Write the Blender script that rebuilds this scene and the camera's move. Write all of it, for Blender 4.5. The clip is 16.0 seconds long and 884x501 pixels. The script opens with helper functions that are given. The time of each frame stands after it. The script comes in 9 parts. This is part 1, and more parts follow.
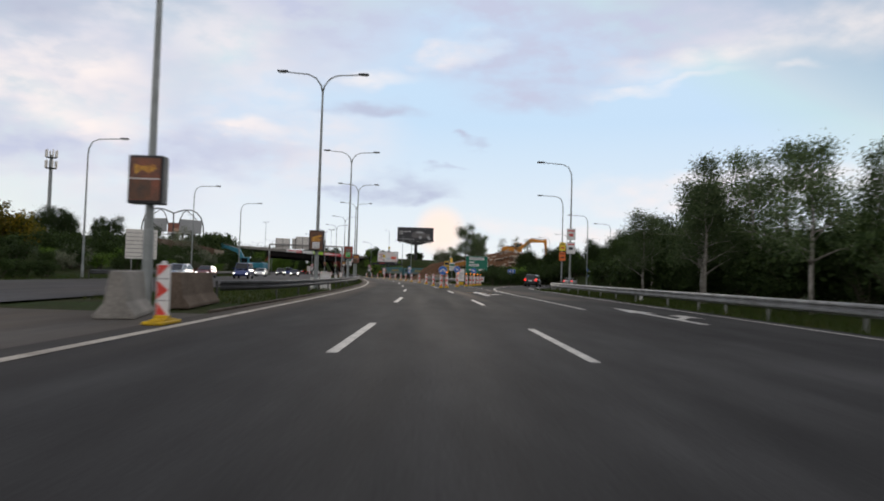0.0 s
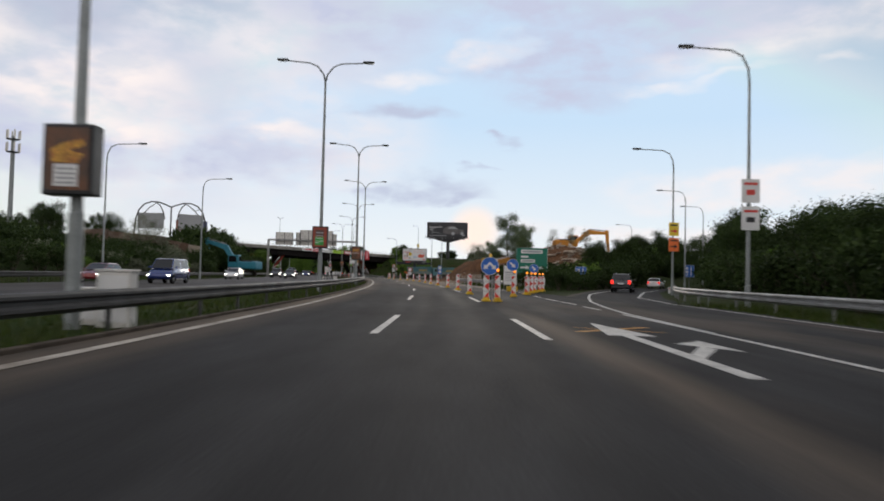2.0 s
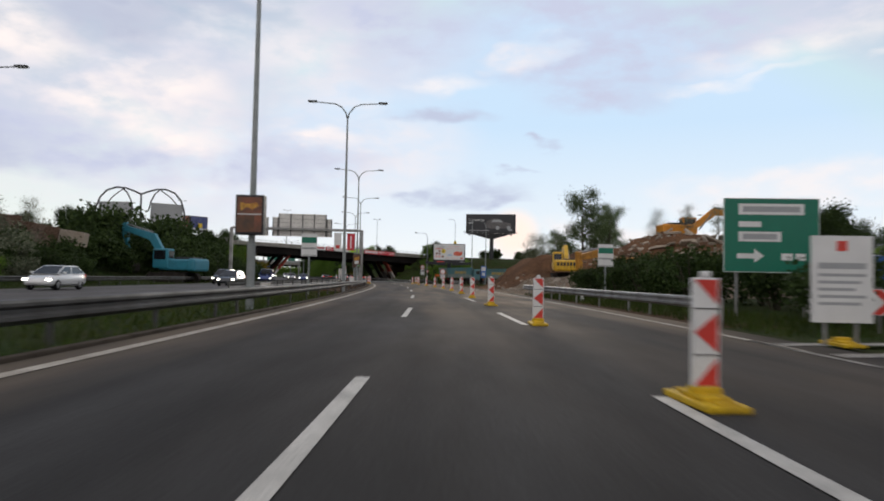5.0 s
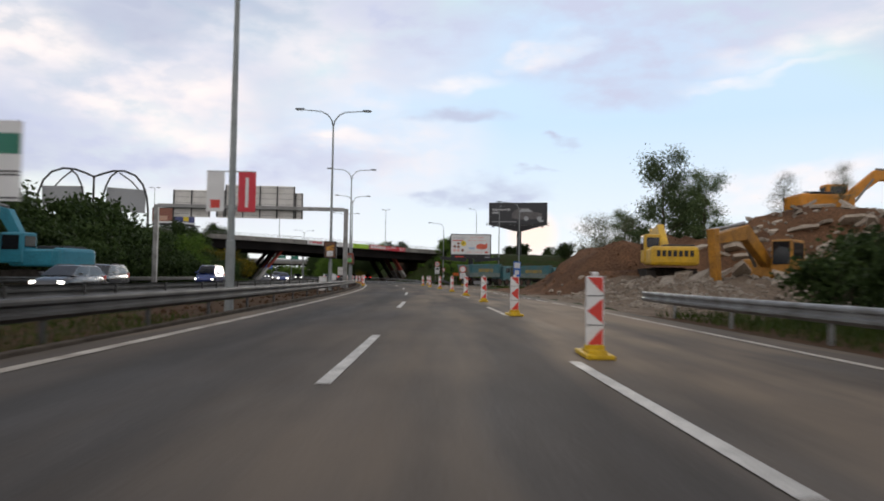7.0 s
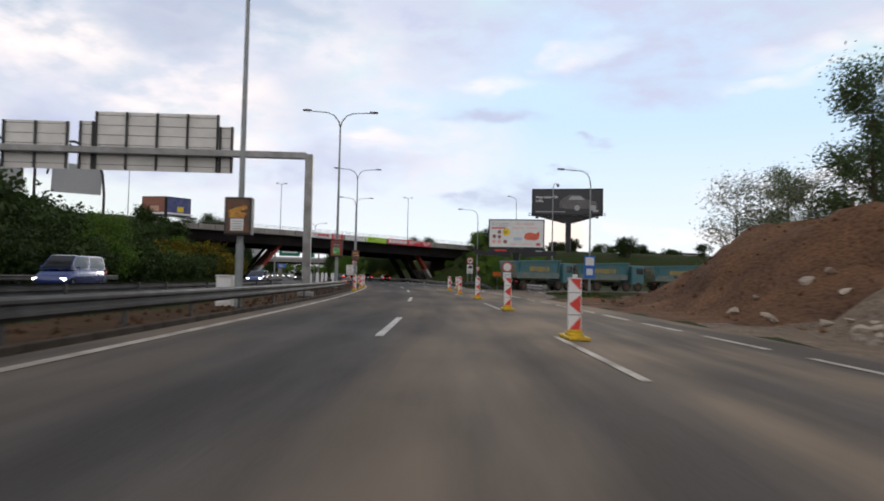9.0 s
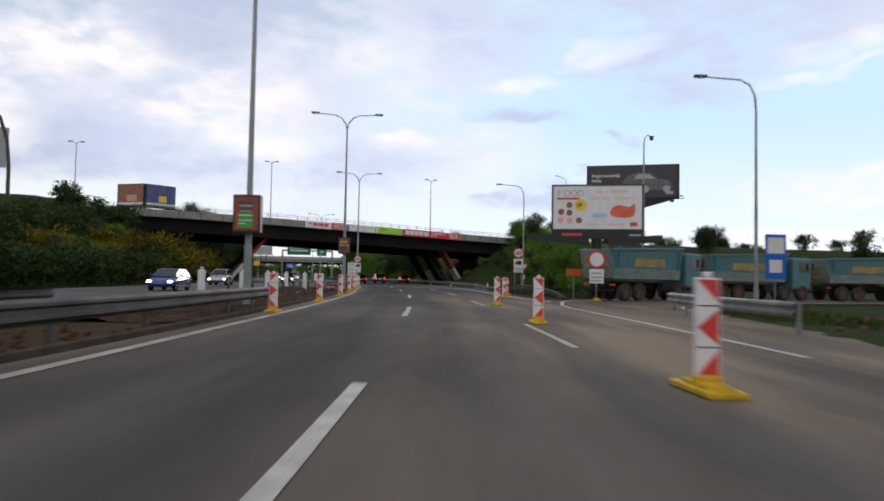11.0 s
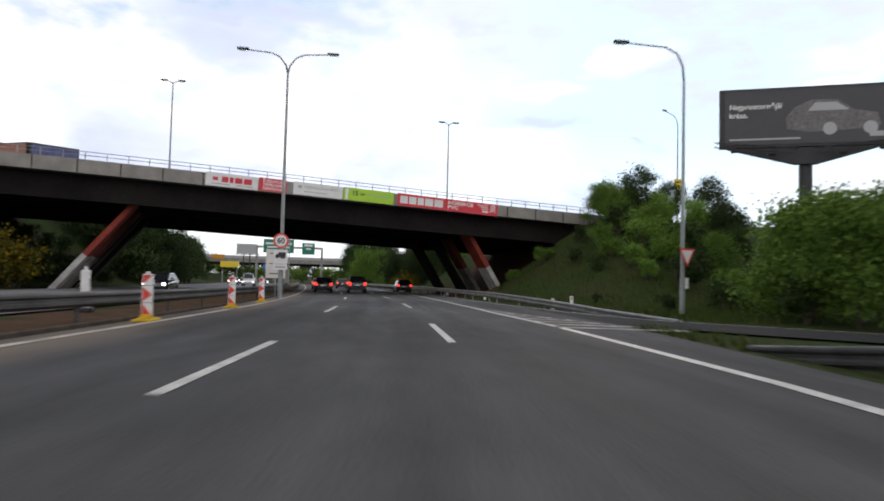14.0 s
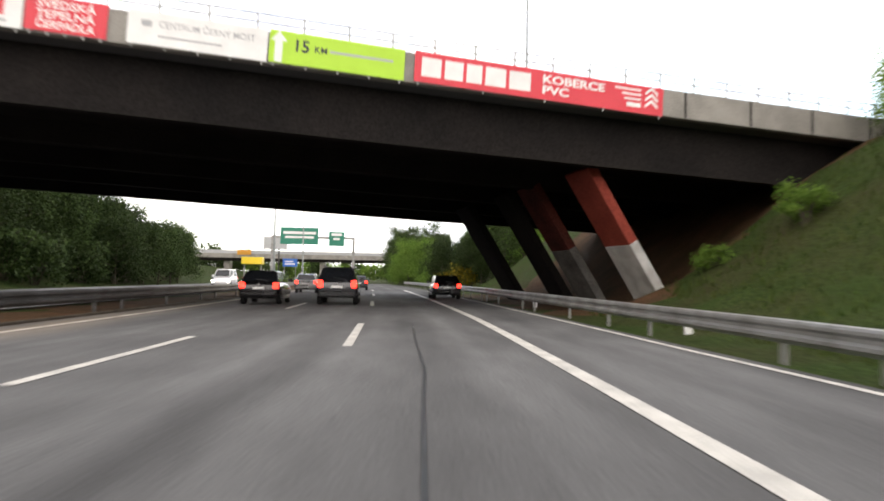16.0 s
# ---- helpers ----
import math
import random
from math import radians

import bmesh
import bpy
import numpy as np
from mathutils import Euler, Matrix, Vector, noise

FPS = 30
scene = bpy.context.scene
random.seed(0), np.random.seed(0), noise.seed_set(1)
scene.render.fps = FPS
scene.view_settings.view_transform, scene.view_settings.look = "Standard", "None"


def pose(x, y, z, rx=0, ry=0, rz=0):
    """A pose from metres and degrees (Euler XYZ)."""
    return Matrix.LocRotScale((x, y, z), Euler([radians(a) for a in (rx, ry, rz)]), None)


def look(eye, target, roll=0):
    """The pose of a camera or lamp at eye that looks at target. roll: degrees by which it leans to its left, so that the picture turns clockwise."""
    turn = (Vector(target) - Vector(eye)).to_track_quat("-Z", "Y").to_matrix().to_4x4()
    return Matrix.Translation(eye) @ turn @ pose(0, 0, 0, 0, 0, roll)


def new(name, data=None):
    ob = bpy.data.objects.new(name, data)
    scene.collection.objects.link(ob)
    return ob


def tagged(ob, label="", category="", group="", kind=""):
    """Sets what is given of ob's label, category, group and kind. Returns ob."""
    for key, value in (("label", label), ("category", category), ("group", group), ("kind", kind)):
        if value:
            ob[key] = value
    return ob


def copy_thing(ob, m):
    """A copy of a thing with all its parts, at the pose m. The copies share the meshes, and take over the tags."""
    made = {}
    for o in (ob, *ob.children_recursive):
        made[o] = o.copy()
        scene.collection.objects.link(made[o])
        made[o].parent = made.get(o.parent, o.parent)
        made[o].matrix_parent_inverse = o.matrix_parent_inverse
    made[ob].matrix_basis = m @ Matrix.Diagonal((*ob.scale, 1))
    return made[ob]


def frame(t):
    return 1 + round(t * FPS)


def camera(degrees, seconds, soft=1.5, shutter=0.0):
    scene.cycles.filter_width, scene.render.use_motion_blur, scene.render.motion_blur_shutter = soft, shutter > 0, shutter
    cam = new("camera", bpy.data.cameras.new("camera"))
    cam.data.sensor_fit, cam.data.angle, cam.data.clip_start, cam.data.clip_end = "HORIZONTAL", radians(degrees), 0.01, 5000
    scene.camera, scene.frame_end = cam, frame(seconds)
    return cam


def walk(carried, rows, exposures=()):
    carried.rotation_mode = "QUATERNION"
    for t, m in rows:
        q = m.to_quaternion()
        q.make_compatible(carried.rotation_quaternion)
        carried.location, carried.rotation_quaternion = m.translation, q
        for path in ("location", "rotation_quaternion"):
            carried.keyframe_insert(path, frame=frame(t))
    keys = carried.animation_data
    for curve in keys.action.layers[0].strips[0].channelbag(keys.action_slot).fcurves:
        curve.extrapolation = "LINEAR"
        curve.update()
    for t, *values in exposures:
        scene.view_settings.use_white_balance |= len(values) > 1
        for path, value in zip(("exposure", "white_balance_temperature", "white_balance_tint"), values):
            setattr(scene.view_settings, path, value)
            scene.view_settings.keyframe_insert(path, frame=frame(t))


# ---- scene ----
cam = camera(66.09, 16.0, soft=1.8, shutter=0.4)
PATH = [
    (0.0, pose(0.000, 0.000, 1.170, 92.093, -1.765, -0.009)),
    (0.5, pose(0.004, 8.111, 1.170, 92.065, -1.519, 0.683)),
    (1.0, pose(-0.082, 16.332, 1.170, 92.039, -1.456, 1.450)),
    (1.5, pose(-0.258, 24.526, 1.170, 92.241, -1.228, 2.005)),
    (2.0, pose(-0.544, 32.691, 1.170, 92.068, -1.378, 2.871)),
    (2.5, pose(-0.930, 40.857, 1.170, 92.139, -1.508, 3.665)),
    (3.0, pose(-1.382, 48.871, 1.170, 91.874, -1.460, 4.174)),
    (3.5, pose(-1.890, 56.786, 1.170, 92.053, -1.007, 4.497)),
    (4.0, pose(-2.420, 64.557, 1.170, 92.027, -1.313, 4.929)),
    (4.5, pose(-3.075, 72.295, 1.170, 92.312, -1.228, 5.586)),
    (5.0, pose(-3.818, 80.005, 1.170, 92.312, -1.144, 6.209)),
    (5.5, pose(-4.632, 87.688, 1.170, 92.312, -1.059, 6.659)),
    (6.0, pose(-5.493, 95.347, 1.170, 92.312, -0.974, 6.935)),
    (6.5, pose(-6.394, 102.982, 1.170, 92.246, -0.889, 7.189)),
    (7.0, pose(-7.353, 110.590, 1.170, 92.249, -0.920, 7.767)),
    (7.5, pose(-8.393, 118.142, 1.170, 92.187, -1.147, 8.398)),
    (8.0, pose(-9.484, 125.678, 1.170, 92.206, -1.248, 9.015)),
    (8.5, pose(-10.683, 133.183, 1.170, 92.215, -1.127, 9.690)),
    (9.0, pose(-11.960, 140.692, 1.170, 92.271, -1.268, 10.343)),
    (9.5, pose(-13.331, 148.225, 1.170, 92.312, -1.210, 11.101)),
    (10.0, pose(-14.807, 155.801, 1.170, 92.312, -1.152, 11.793)),
    (10.5, pose(-16.380, 163.441, 1.170, 92.312, -1.095, 12.343)),
    (11.0, pose(-18.040, 171.167, 1.170, 92.312, -1.037, 12.756)),
    (11.5, pose(-19.784, 179.001, 1.170, 92.288, -0.979, 13.119)),
    (12.0, pose(-21.630, 186.957, 1.170, 92.648, -1.361, 13.636)),
    (12.5, pose(-23.518, 195.113, 1.170, 92.504, -1.663, 13.883)),
    (13.0, pose(-25.469, 203.393, 1.170, 92.627, -1.549, 13.883)),
    (13.5, pose(-27.465, 211.870, 1.170, 92.523, -1.438, 13.980)),
    (14.0, pose(-29.610, 220.530, 1.170, 92.770, -1.420, 14.493)),
    (14.5, pose(-31.883, 229.323, 1.170, 92.657, -1.420, 15.531)),
    (15.0, pose(-34.346, 238.125, 1.170, 92.751, -1.358, 16.713)),
    (15.5, pose(-36.997, 246.950, 1.170, 92.571, -0.634, 17.989)),
    (16.0, pose(-39.872, 255.924, 1.170, 92.482, -0.897, 19.424)),
]
EXPOSURES = [(0.0, -0.12, 6600, 10), (4.0, -0.08, 6650, 10), (9.0, 0.05, 6550, 10), (11.5, 0.08, 6400, 10), (12.5, 0.27, 6500, 10), (13.5, 0.3, 6450, 10), (14.0, 0.45, 6550, 10), (15.0, 0.92, 6850, 10), (16.0, 1.68, 7200, 10)]
walk(cam, PATH, EXPOSURES)

# ---------------------------------------------------------------- road line
KNOT_Y = np.array([-20, 10, 45, 80, 120, 157, 194, 227, 262, 283, 330, 400.0])
KNOT_X = np.array([-1.45, -1.6, -2.5, -4.9, -10.0, -16.2, -24.45, -34.2, -46.9, -56.15, -78.5, -114.0])


def spline_slopes():
    n, h = len(KNOT_Y), np.diff(KNOT_Y)
    a, b = np.eye(n), np.zeros(n)
    for i in range(1, n - 1):
        a[i, i - 1], a[i, i], a[i, i + 1] = h[i - 1], 2 * (h[i - 1] + h[i]), h[i]
        b[i] = 6 * ((KNOT_X[i + 1] - KNOT_X[i]) / h[i] - (KNOT_X[i] - KNOT_X[i - 1]) / h[i - 1])
    return np.linalg.solve(a, b), h


BEND, GAP = spline_slopes()


def line_x(y):
    y = np.asarray(y, float)
    yc = np.clip(y, KNOT_Y[0], KNOT_Y[-1])
    i = np.clip(np.searchsorted(KNOT_Y, yc) - 1, 0, len(KNOT_Y) - 2)
    a = (KNOT_Y[i + 1] - yc) / GAP[i]
    b = 1 - a
    v = a * KNOT_X[i] + b * KNOT_X[i + 1] + ((a**3 - a) * BEND[i] + (b**3 - b) * BEND[i + 1]) * GAP[i] ** 2 / 6
    d = (KNOT_X[i + 1] - KNOT_X[i]) / GAP[i] + ((1 - 3 * a**2) * BEND[i] + (3 * b**2 - 1) * BEND[i + 1]) * GAP[i] / 6
    return v + d * (y - yc)


CY = np.arange(-120, 900, 0.5)
CX = line_x(CY)
CS = np.concatenate([[0], np.cumsum(np.hypot(np.diff(CX), np.diff(CY)))])
CS -= np.interp(0, CY, CS)
CH = np.arctan2(np.gradient(CX), np.gradient(CY))


def road(s, off, z=0.0):
    """World place at s metres along the road's line and off metres to its right."""
    x, y, h = np.interp(s, CS, CX), np.interp(s, CS, CY), np.interp(s, CS, CH)
    return Vector((x + off * math.cos(h), y - off * math.sin(h), z))


def spot(s, off, z=0.0, turn=0.0):
    """Pose at a road place: local y runs along the road, x to its right; turn in degrees to the left."""
    p = road(s, off, z)
    return pose(p.x, p.y, p.z, 0, 0, turn - math.degrees(np.interp(s, CS, CH)))


def along(x, y):
    """Arrays of s and off for world places."""
    x, y = np.asarray(x, float), np.asarray(y, float)
    k = np.zeros(x.shape, int)
    for lo in range(0, len(x), 2000):
        sl = slice(lo, lo + 2000)
        d = (CX[None, ::2] - x[sl, None]) ** 2 + (CY[None, ::2] - y[sl, None]) ** 2
        k[sl] = np.argmin(d, 1) * 2
    dx, dy, h = x - CX[k], y - CY[k], CH[k]
    return CS[k] + dx * np.sin(h) + dy * np.cos(h), dx * np.cos(h) - dy * np.sin(h)


# ---------------------------------------------------------------- sky and sun
def make_world():
    w = bpy.data.worlds.new("sky")
    scene.world = w
    w.use_nodes = True
    nt = w.node_tree
    n, l = nt.nodes, nt.links
    bg = n["Background"]
    sky = n.new("ShaderNodeTexSky")
    sky.sky_type, sky.sun_disc = "NISHITA", False
    sky.sun_elevation, sky.sun_rotation = radians(9), radians(2)
    sky.air_density, sky.dust_density, sky.ozone_density = 1.0, 0.6, 2.0
    co = n.new("ShaderNodeTexCoord")
    sep = n.new("ShaderNodeSeparateXYZ")
    l.new(co.outputs["Generated"], sep.inputs[0])

    def math_node(op, a, b=None, clamp=False):
        m = n.new("ShaderNodeMath")
        m.operation, m.use_clamp = op, clamp
        for i, v in enumerate((a, b)):
            if v is None:
                continue
            if isinstance(v, (int, float)):
                m.inputs[i].default_value = v
            else:
                l.new(v, m.inputs[i])
        return m.outputs[0]

    # cloud sheet: flat layer seen in perspective
    up = math_node("ADD", math_node("MAXIMUM", sep.outputs[2], 0.0), 0.16)
    cx = math_node("DIVIDE", sep.outputs[0], up)
    cy = math_node("DIVIDE", sep.outputs[1], up)
    comb = n.new("ShaderNodeCombineXYZ")
    l.new(cx, comb.inputs[0]), l.new(cy, comb.inputs[1])

    def noise_at(scale, detail, shift, stretch):
        mp = n.new("ShaderNodeMapping")
        mp.inputs["Location"].default_value = shift
        mp.inputs["Scale"].default_value = stretch
        l.new(comb.outputs[0], mp.inputs[0])
        t = n.new("ShaderNodeTexNoise")
        t.inputs["Scale"].default_value, t.inputs["Detail"].default_value = scale, detail
        t.inputs["Roughness"].default_value = 0.55
        l.new(mp.outputs[0], t.inputs["Vector"])
        return t.outputs["Fac"]

    def ramp(fac, stops):
        r = n.new("ShaderNodeValToRGB")
        els = r.color_ramp.elements
        for i, (p, c) in enumerate(stops):
            e = els[i] if i < 2 else els.new(p)
            e.position, e.color = p, (c if len(c) == 4 else (*c, 1)) if not isinstance(c, (int, float)) else (c, c, c, 1)
        l.new(fac, r.inputs[0])
        return r.outputs[0]

    def mix(fac, a, b, kind="MIX"):
        m = n.new("ShaderNodeMix")
        m.data_type, m.blend_type = "RGBA", kind
        for sock, v in ((0, fac), (6, a), (7, b)):
            if isinstance(v, (int, float)):
                m.inputs[sock].default_value = v
            elif isinstance(v, tuple):
                m.inputs[sock].default_value = (*v, 1)
            else:
                l.new(v, m.inputs[sock])
        return m.outputs[2]

    # bearing and height of the view in degrees, frayed by two sizes of noise
    bearing = math_node("MULTIPLY", math_node("ARCTAN2", sep.outputs[0], sep.outputs[1]), 180 / math.pi)
    rise = math_node("MULTIPLY", math_node("ARCSINE", sep.outputs[2]), 180 / math.pi)
    place = n.new("ShaderNodeCombineXYZ")
    l.new(bearing, place.inputs[0]), l.new(rise, place.inputs[1])

    def vec(op, a, b):
        v = n.new("ShaderNodeVectorMath")
        v.operation = op
        for i, q in enumerate((a, b)):
            if isinstance(q, tuple):
                v.inputs[i].default_value = q
            elif q is not None:
                l.new(q, v.inputs[i])
        return v

    def fray(scale, detail, reach):
        mp = n.new("ShaderNodeMapping")
        mp.inputs["Scale"].default_value = (1, 1, 2.2)
        l.new(co.outputs["Generated"], mp.inputs[0])
        t = n.new("ShaderNodeTexNoise")
        t.inputs["Scale"].default_value, t.inputs["Detail"].default_value = scale, detail
        l.new(mp.outputs[0], t.inputs["Vector"])
        v = vec("SUBTRACT", t.outputs["Color"], (0.5, 0.5, 0.5)).outputs[0]
        return vec("MULTIPLY", v, reach).outputs[0], t.outputs["Fac"]

    broad, broad_fac = fray(4.5, 3, (16, 7, 0))
    fine, fine_fac = fray(21, 6, (5.0, 2.0, 0))
    frayed = vec("ADD", vec("ADD", place.outputs[0], broad).outputs[0], fine).outputs[0]
    wisps = ramp(fine_fac, [(0.36, 0.45), (0.62, 1.0)])

    def clouds(blobs, soft):
        """One layer of cloud: blobs of (bearing, height, half width, half height) in degrees."""
        total = None
        for a, e, ra, re in blobs:
            d = vec("MULTIPLY", vec("SUBTRACT", frayed, (a, e, 0)).outputs[0], (1 / ra, 1 / re, 0)).outputs[0]
            r = n.new("ShaderNodeMapRange")
            r.interpolation_type = "SMOOTHSTEP"
            r.inputs[1].default_value, r.inputs[2].default_value = 1.0 + soft, 1.0 - soft
            l.new(vec("LENGTH", d, None).outputs["Value"], r.inputs[0])
            total = r.outputs[0] if total is None else math_node("MAXIMUM", total, r.outputs[0])
        return total

    def lay(base, layer, strength, color):
        return mix(math_node("MULTIPLY", math_node("MULTIPLY", layer, wisps), strength), base, color)

    base = mix(1.0, sky.outputs[0], (1.78, 1.70, 1.66), "MULTIPLY")
    base = mix(1.0, base, (6.3, 8.3, 10.5), "DARKEN")
    low = ramp(sep.outputs[2], [(0.0, 1.0), (0.22, 0.0)])
    base = mix(low, base, (9.9, 10.2, 10.3))
    # the sky opposite the low sun is evenly bright with lit high cloud
    back = ramp(math_node("ADD", math_node("MULTIPLY", sep.outputs[1], -0.55), 0.45), [(0.2, 0.0), (0.95, 1.0)])
    base = mix(back, base, (11.2, 10.9, 10.9))
    # broken cloud overhead and to the sides
    cover = ramp(noise_at(0.55, 8, (3.1, 1.7, 0), (1, 1.25, 1)), [(0.40, 0.0), (0.56, 1.0)])
    dark = ramp(noise_at(1.1, 5, (1.4, 9.1, 0), (0.5, 1.6, 1)), [(0.45, 0.0), (0.72, 1.0)])
    aside = math_node("MULTIPLY", math_node("ABSOLUTE", bearing, None), 0.01)
    aside = math_node("MAXIMUM", ramp(aside, [(0.42, 0.0), (0.62, 1.0)]), ramp(sep.outputs[2], [(0.42, 0.0), (0.6, 1.0)]))
    base = mix(math_node("MULTIPLY", math_node("MULTIPLY", cover, aside), 0.75), base, (9.6, 9.2, 9.3))
    base = mix(math_node("MULTIPLY", math_node("MULTIPLY", dark, aside), 0.55), base, (5.6, 6.0, 7.4))
    # lit bank of cloud over the far side of the road
    base = lay(base, clouds([(-29, 12.5, 15, 8), (-46, 14, 15, 10), (-17, 18.5, 9, 4.5), (-13, 10, 7, 2.5)], 0.8), 0.9, (9.2, 9.0, 9.6))
    mottle = ramp(broad_fac, [(0.44, 0.0), (0.60, 1.0)])
    base = mix(math_node("MULTIPLY", math_node("MULTIPLY", mottle, clouds([(-30, 13, 18, 9), (-12, 19, 9, 4)], 0.6)), 0.55), base, (6.9, 7.2, 8.7))
    # grey undersides
    base = lay(base, clouds([(8.5, 17.6, 7.5, 2.6), (15.5, 20.3, 10, 2.4), (4.5, 21.5, 8, 2), (11.5, 18.6, 5, 1.6), (9.5, 15.2, 4.5, 1.1), (-11, 20.6, 8, 1.8), (-22, 9.6, 7, 1.4), (-36, 9, 7, 2)], 0.75), 1.0, (6.2, 6.7, 8.6))
    base = lay(base, clouds([(-32.5, 18.2, 4.2, 1.8), (-31, 20.5, 6, 1.0), (-44, 8.5, 6, 1.6)], 0.7), 0.95, (5.3, 5.8, 7.4))
    # sunlit rims and puffs
    base = lay(base, clouds([(-26.5, 14.3, 4.2, 1.5), (-32, 12.2, 3, 1.3), (-29, 10.8, 2.8, 0.9), (-16.8, 11.2, 2.2, 0.7), (-41, 15.5, 5, 2), (-50, 11, 5, 1.6)], 0.85), 0.8, (11.3, 10.2, 9.9))
    base = lay(base, clouds([(1.6, 18.1, 1.8, 0.9), (-4, 16.1, 2.6, 0.8), (23.5, 18.0, 6.5, 1.3), (31, 19.2, 9, 1.9), (18.4, 15.8, 3.4, 0.5), (27.5, 15.4, 1.2, 0.4)], 0.95), 0.62, (11.0, 10.1, 9.9))
    base = lay(base, clouds([(26, 7.5, 12, 1.3), (14, 4.0, 9, 0.9)], 0.6), 0.6, (10.8, 9.7, 9.5))
    # thin dark streaks low ahead
    base = lay(base, clouds([(-6.8, 13.0, 4.5, 0.7), (-3.4, 7.2, 4.0, 0.9), (-1.2, 6.5, 2.6, 0.6), (-8.5, 7.0, 1.8, 0.5), (5.5, 10.6, 1.5, 0.32), (1.5, 8.8, 1.2, 0.22)], 0.7), 0.95, (5.7, 6.3, 8.1))
    # glow of the hidden sun low over the road's end
    dot = n.new("ShaderNodeVectorMath")
    dot.operation = "DOT_PRODUCT"
    l.new(co.outputs["Generated"], dot.inputs[0])
    dot.inputs[1].default_value = Vector((-0.004, 1.0, 0.066)).normalized()
    near = n.new("ShaderNodeMapRange")
    near.interpolation_type = "SMOOTHSTEP"
    near.inputs[1].default_value, near.inputs[2].default_value = 0.9990, 1.0
    l.new(dot.outputs["Value"], near.inputs[0])
    base = mix(math_node("MULTIPLY", near.outputs[0], 0.75), base, (12.4, 9.8, 8.2))
    l.new(base, bg.inputs["Color"])
    bg.inputs["Strength"].default_value = 0.1


make_world()
sun = new("sun", bpy.data.lights.new("sun", "SUN"))
sun.data.energy, sun.data.angle, sun.data.color = 0.5, radians(14), (1.0, 0.9, 0.78)
sun.matrix_world = look((0, 300, 60), (0, 0, 0))


# ---------------------------------------------------------------- materials
def surface(name, color, rough=0.7, metal=0.0, vary=0.25, scale=6.0, fine=60.0, bump=0.15, second=None, patch=0.5, coat=0.0, spread=0.0, depth=0.02):
    """Procedural surface: a base colour, a second colour in patches, grain and fine relief."""
    m = bpy.data.materials.new(name)
    m.use_nodes = True
    nt = m.node_tree
    n, l = nt.nodes, nt.links
    b = n["Principled BSDF"]
    co = n.new("ShaderNodeTexCoord")

    def tex(sc, detail):
        t = n.new("ShaderNodeTexNoise")
        t.inputs["Scale"].default_value, t.inputs["Detail"].default_value = sc, detail
        l.new(co.outputs["Object"], t.inputs["Vector"])
        return t.outputs["Fac"]

    big, small = tex(scale, 4), tex(fine, 3)
    second = second or tuple(c * (1 - vary) for c in color)
    r = n.new("ShaderNodeValToRGB")
    r.color_ramp.elements[0].position, r.color_ramp.elements[0].color = max(0, patch - 0.2), (*color, 1)
    r.color_ramp.elements[1].position, r.color_ramp.elements[1].color = min(1, patch + 0.2), (*second, 1)
    l.new(big, r.inputs[0])
    v = n.new("ShaderNodeMapRange")
    v.inputs[1].default_value, v.inputs[2].default_value = 0.3, 0.7
    v.inputs[3].default_value, v.inputs[4].default_value = 1 - vary, 1 + vary
    l.new(small, v.inputs[0])
    mul = n.new("ShaderNodeMix")
    mul.data_type, mul.blend_type, mul.inputs[0].default_value = "RGBA", "MULTIPLY", 1.0
    l.new(r.outputs[0], mul.inputs[6]), l.new(v.outputs[0], mul.inputs[7])
    out = mul.outputs[2]
    if spread:
        oi = n.new("ShaderNodeObjectInfo")
        sv = n.new("ShaderNodeMapRange")
        sv.inputs[3].default_value, sv.inputs[4].default_value = 1 - spread, 1 + spread
        l.new(oi.outputs["Random"], sv.inputs[0])
        m2 = n.new("ShaderNodeMix")
        m2.data_type, m2.blend_type, m2.inputs[0].default_value = "RGBA", "MULTIPLY", 1.0
        l.new(out, m2.inputs[6]), l.new(sv.outputs[0], m2.inputs[7])
        out = m2.outputs[2]
    l.new(out, b.inputs["Base Color"])
    b.inputs["Metallic"].default_value = metal
    # earth, stone and worn paint have hardly any gloss
    b.inputs["Specular IOR Level"].default_value = 0.04 if rough >= 0.8 else 0.12 if rough >= 0.6 and metal < 0.1 else 0.5
    b.inputs["Coat Weight"].default_value = coat
    rr = n.new("ShaderNodeMapRange")
    rr.inputs[3].default_value, rr.inputs[4].default_value = max(0.02, rough - 0.12), min(1, rough + 0.12)
    l.new(big, rr.inputs[0]), l.new(rr.outputs[0], b.inputs["Roughness"])
    if bump:
        bp = n.new("ShaderNodeBump")
        bp.inputs["Strength"].default_value, bp.inputs["Distance"].default_value = bump, depth
        l.new(small, bp.inputs["Height"]), l.new(bp.outputs[0], b.inputs["Normal"])
    return m


def lit(name, color, strength):
    m = bpy.data.materials.new(name)
    m.use_nodes = True
    b = m.node_tree.nodes["Principled BSDF"]
    b.inputs["Base Color"].default_value = (*color, 1)
    b.inputs["Emission Color"].default_value = (*color, 1)
    b.inputs["Emission Strength"].default_value = strength
    b.inputs["Roughness"].default_value = 0.25
    return m


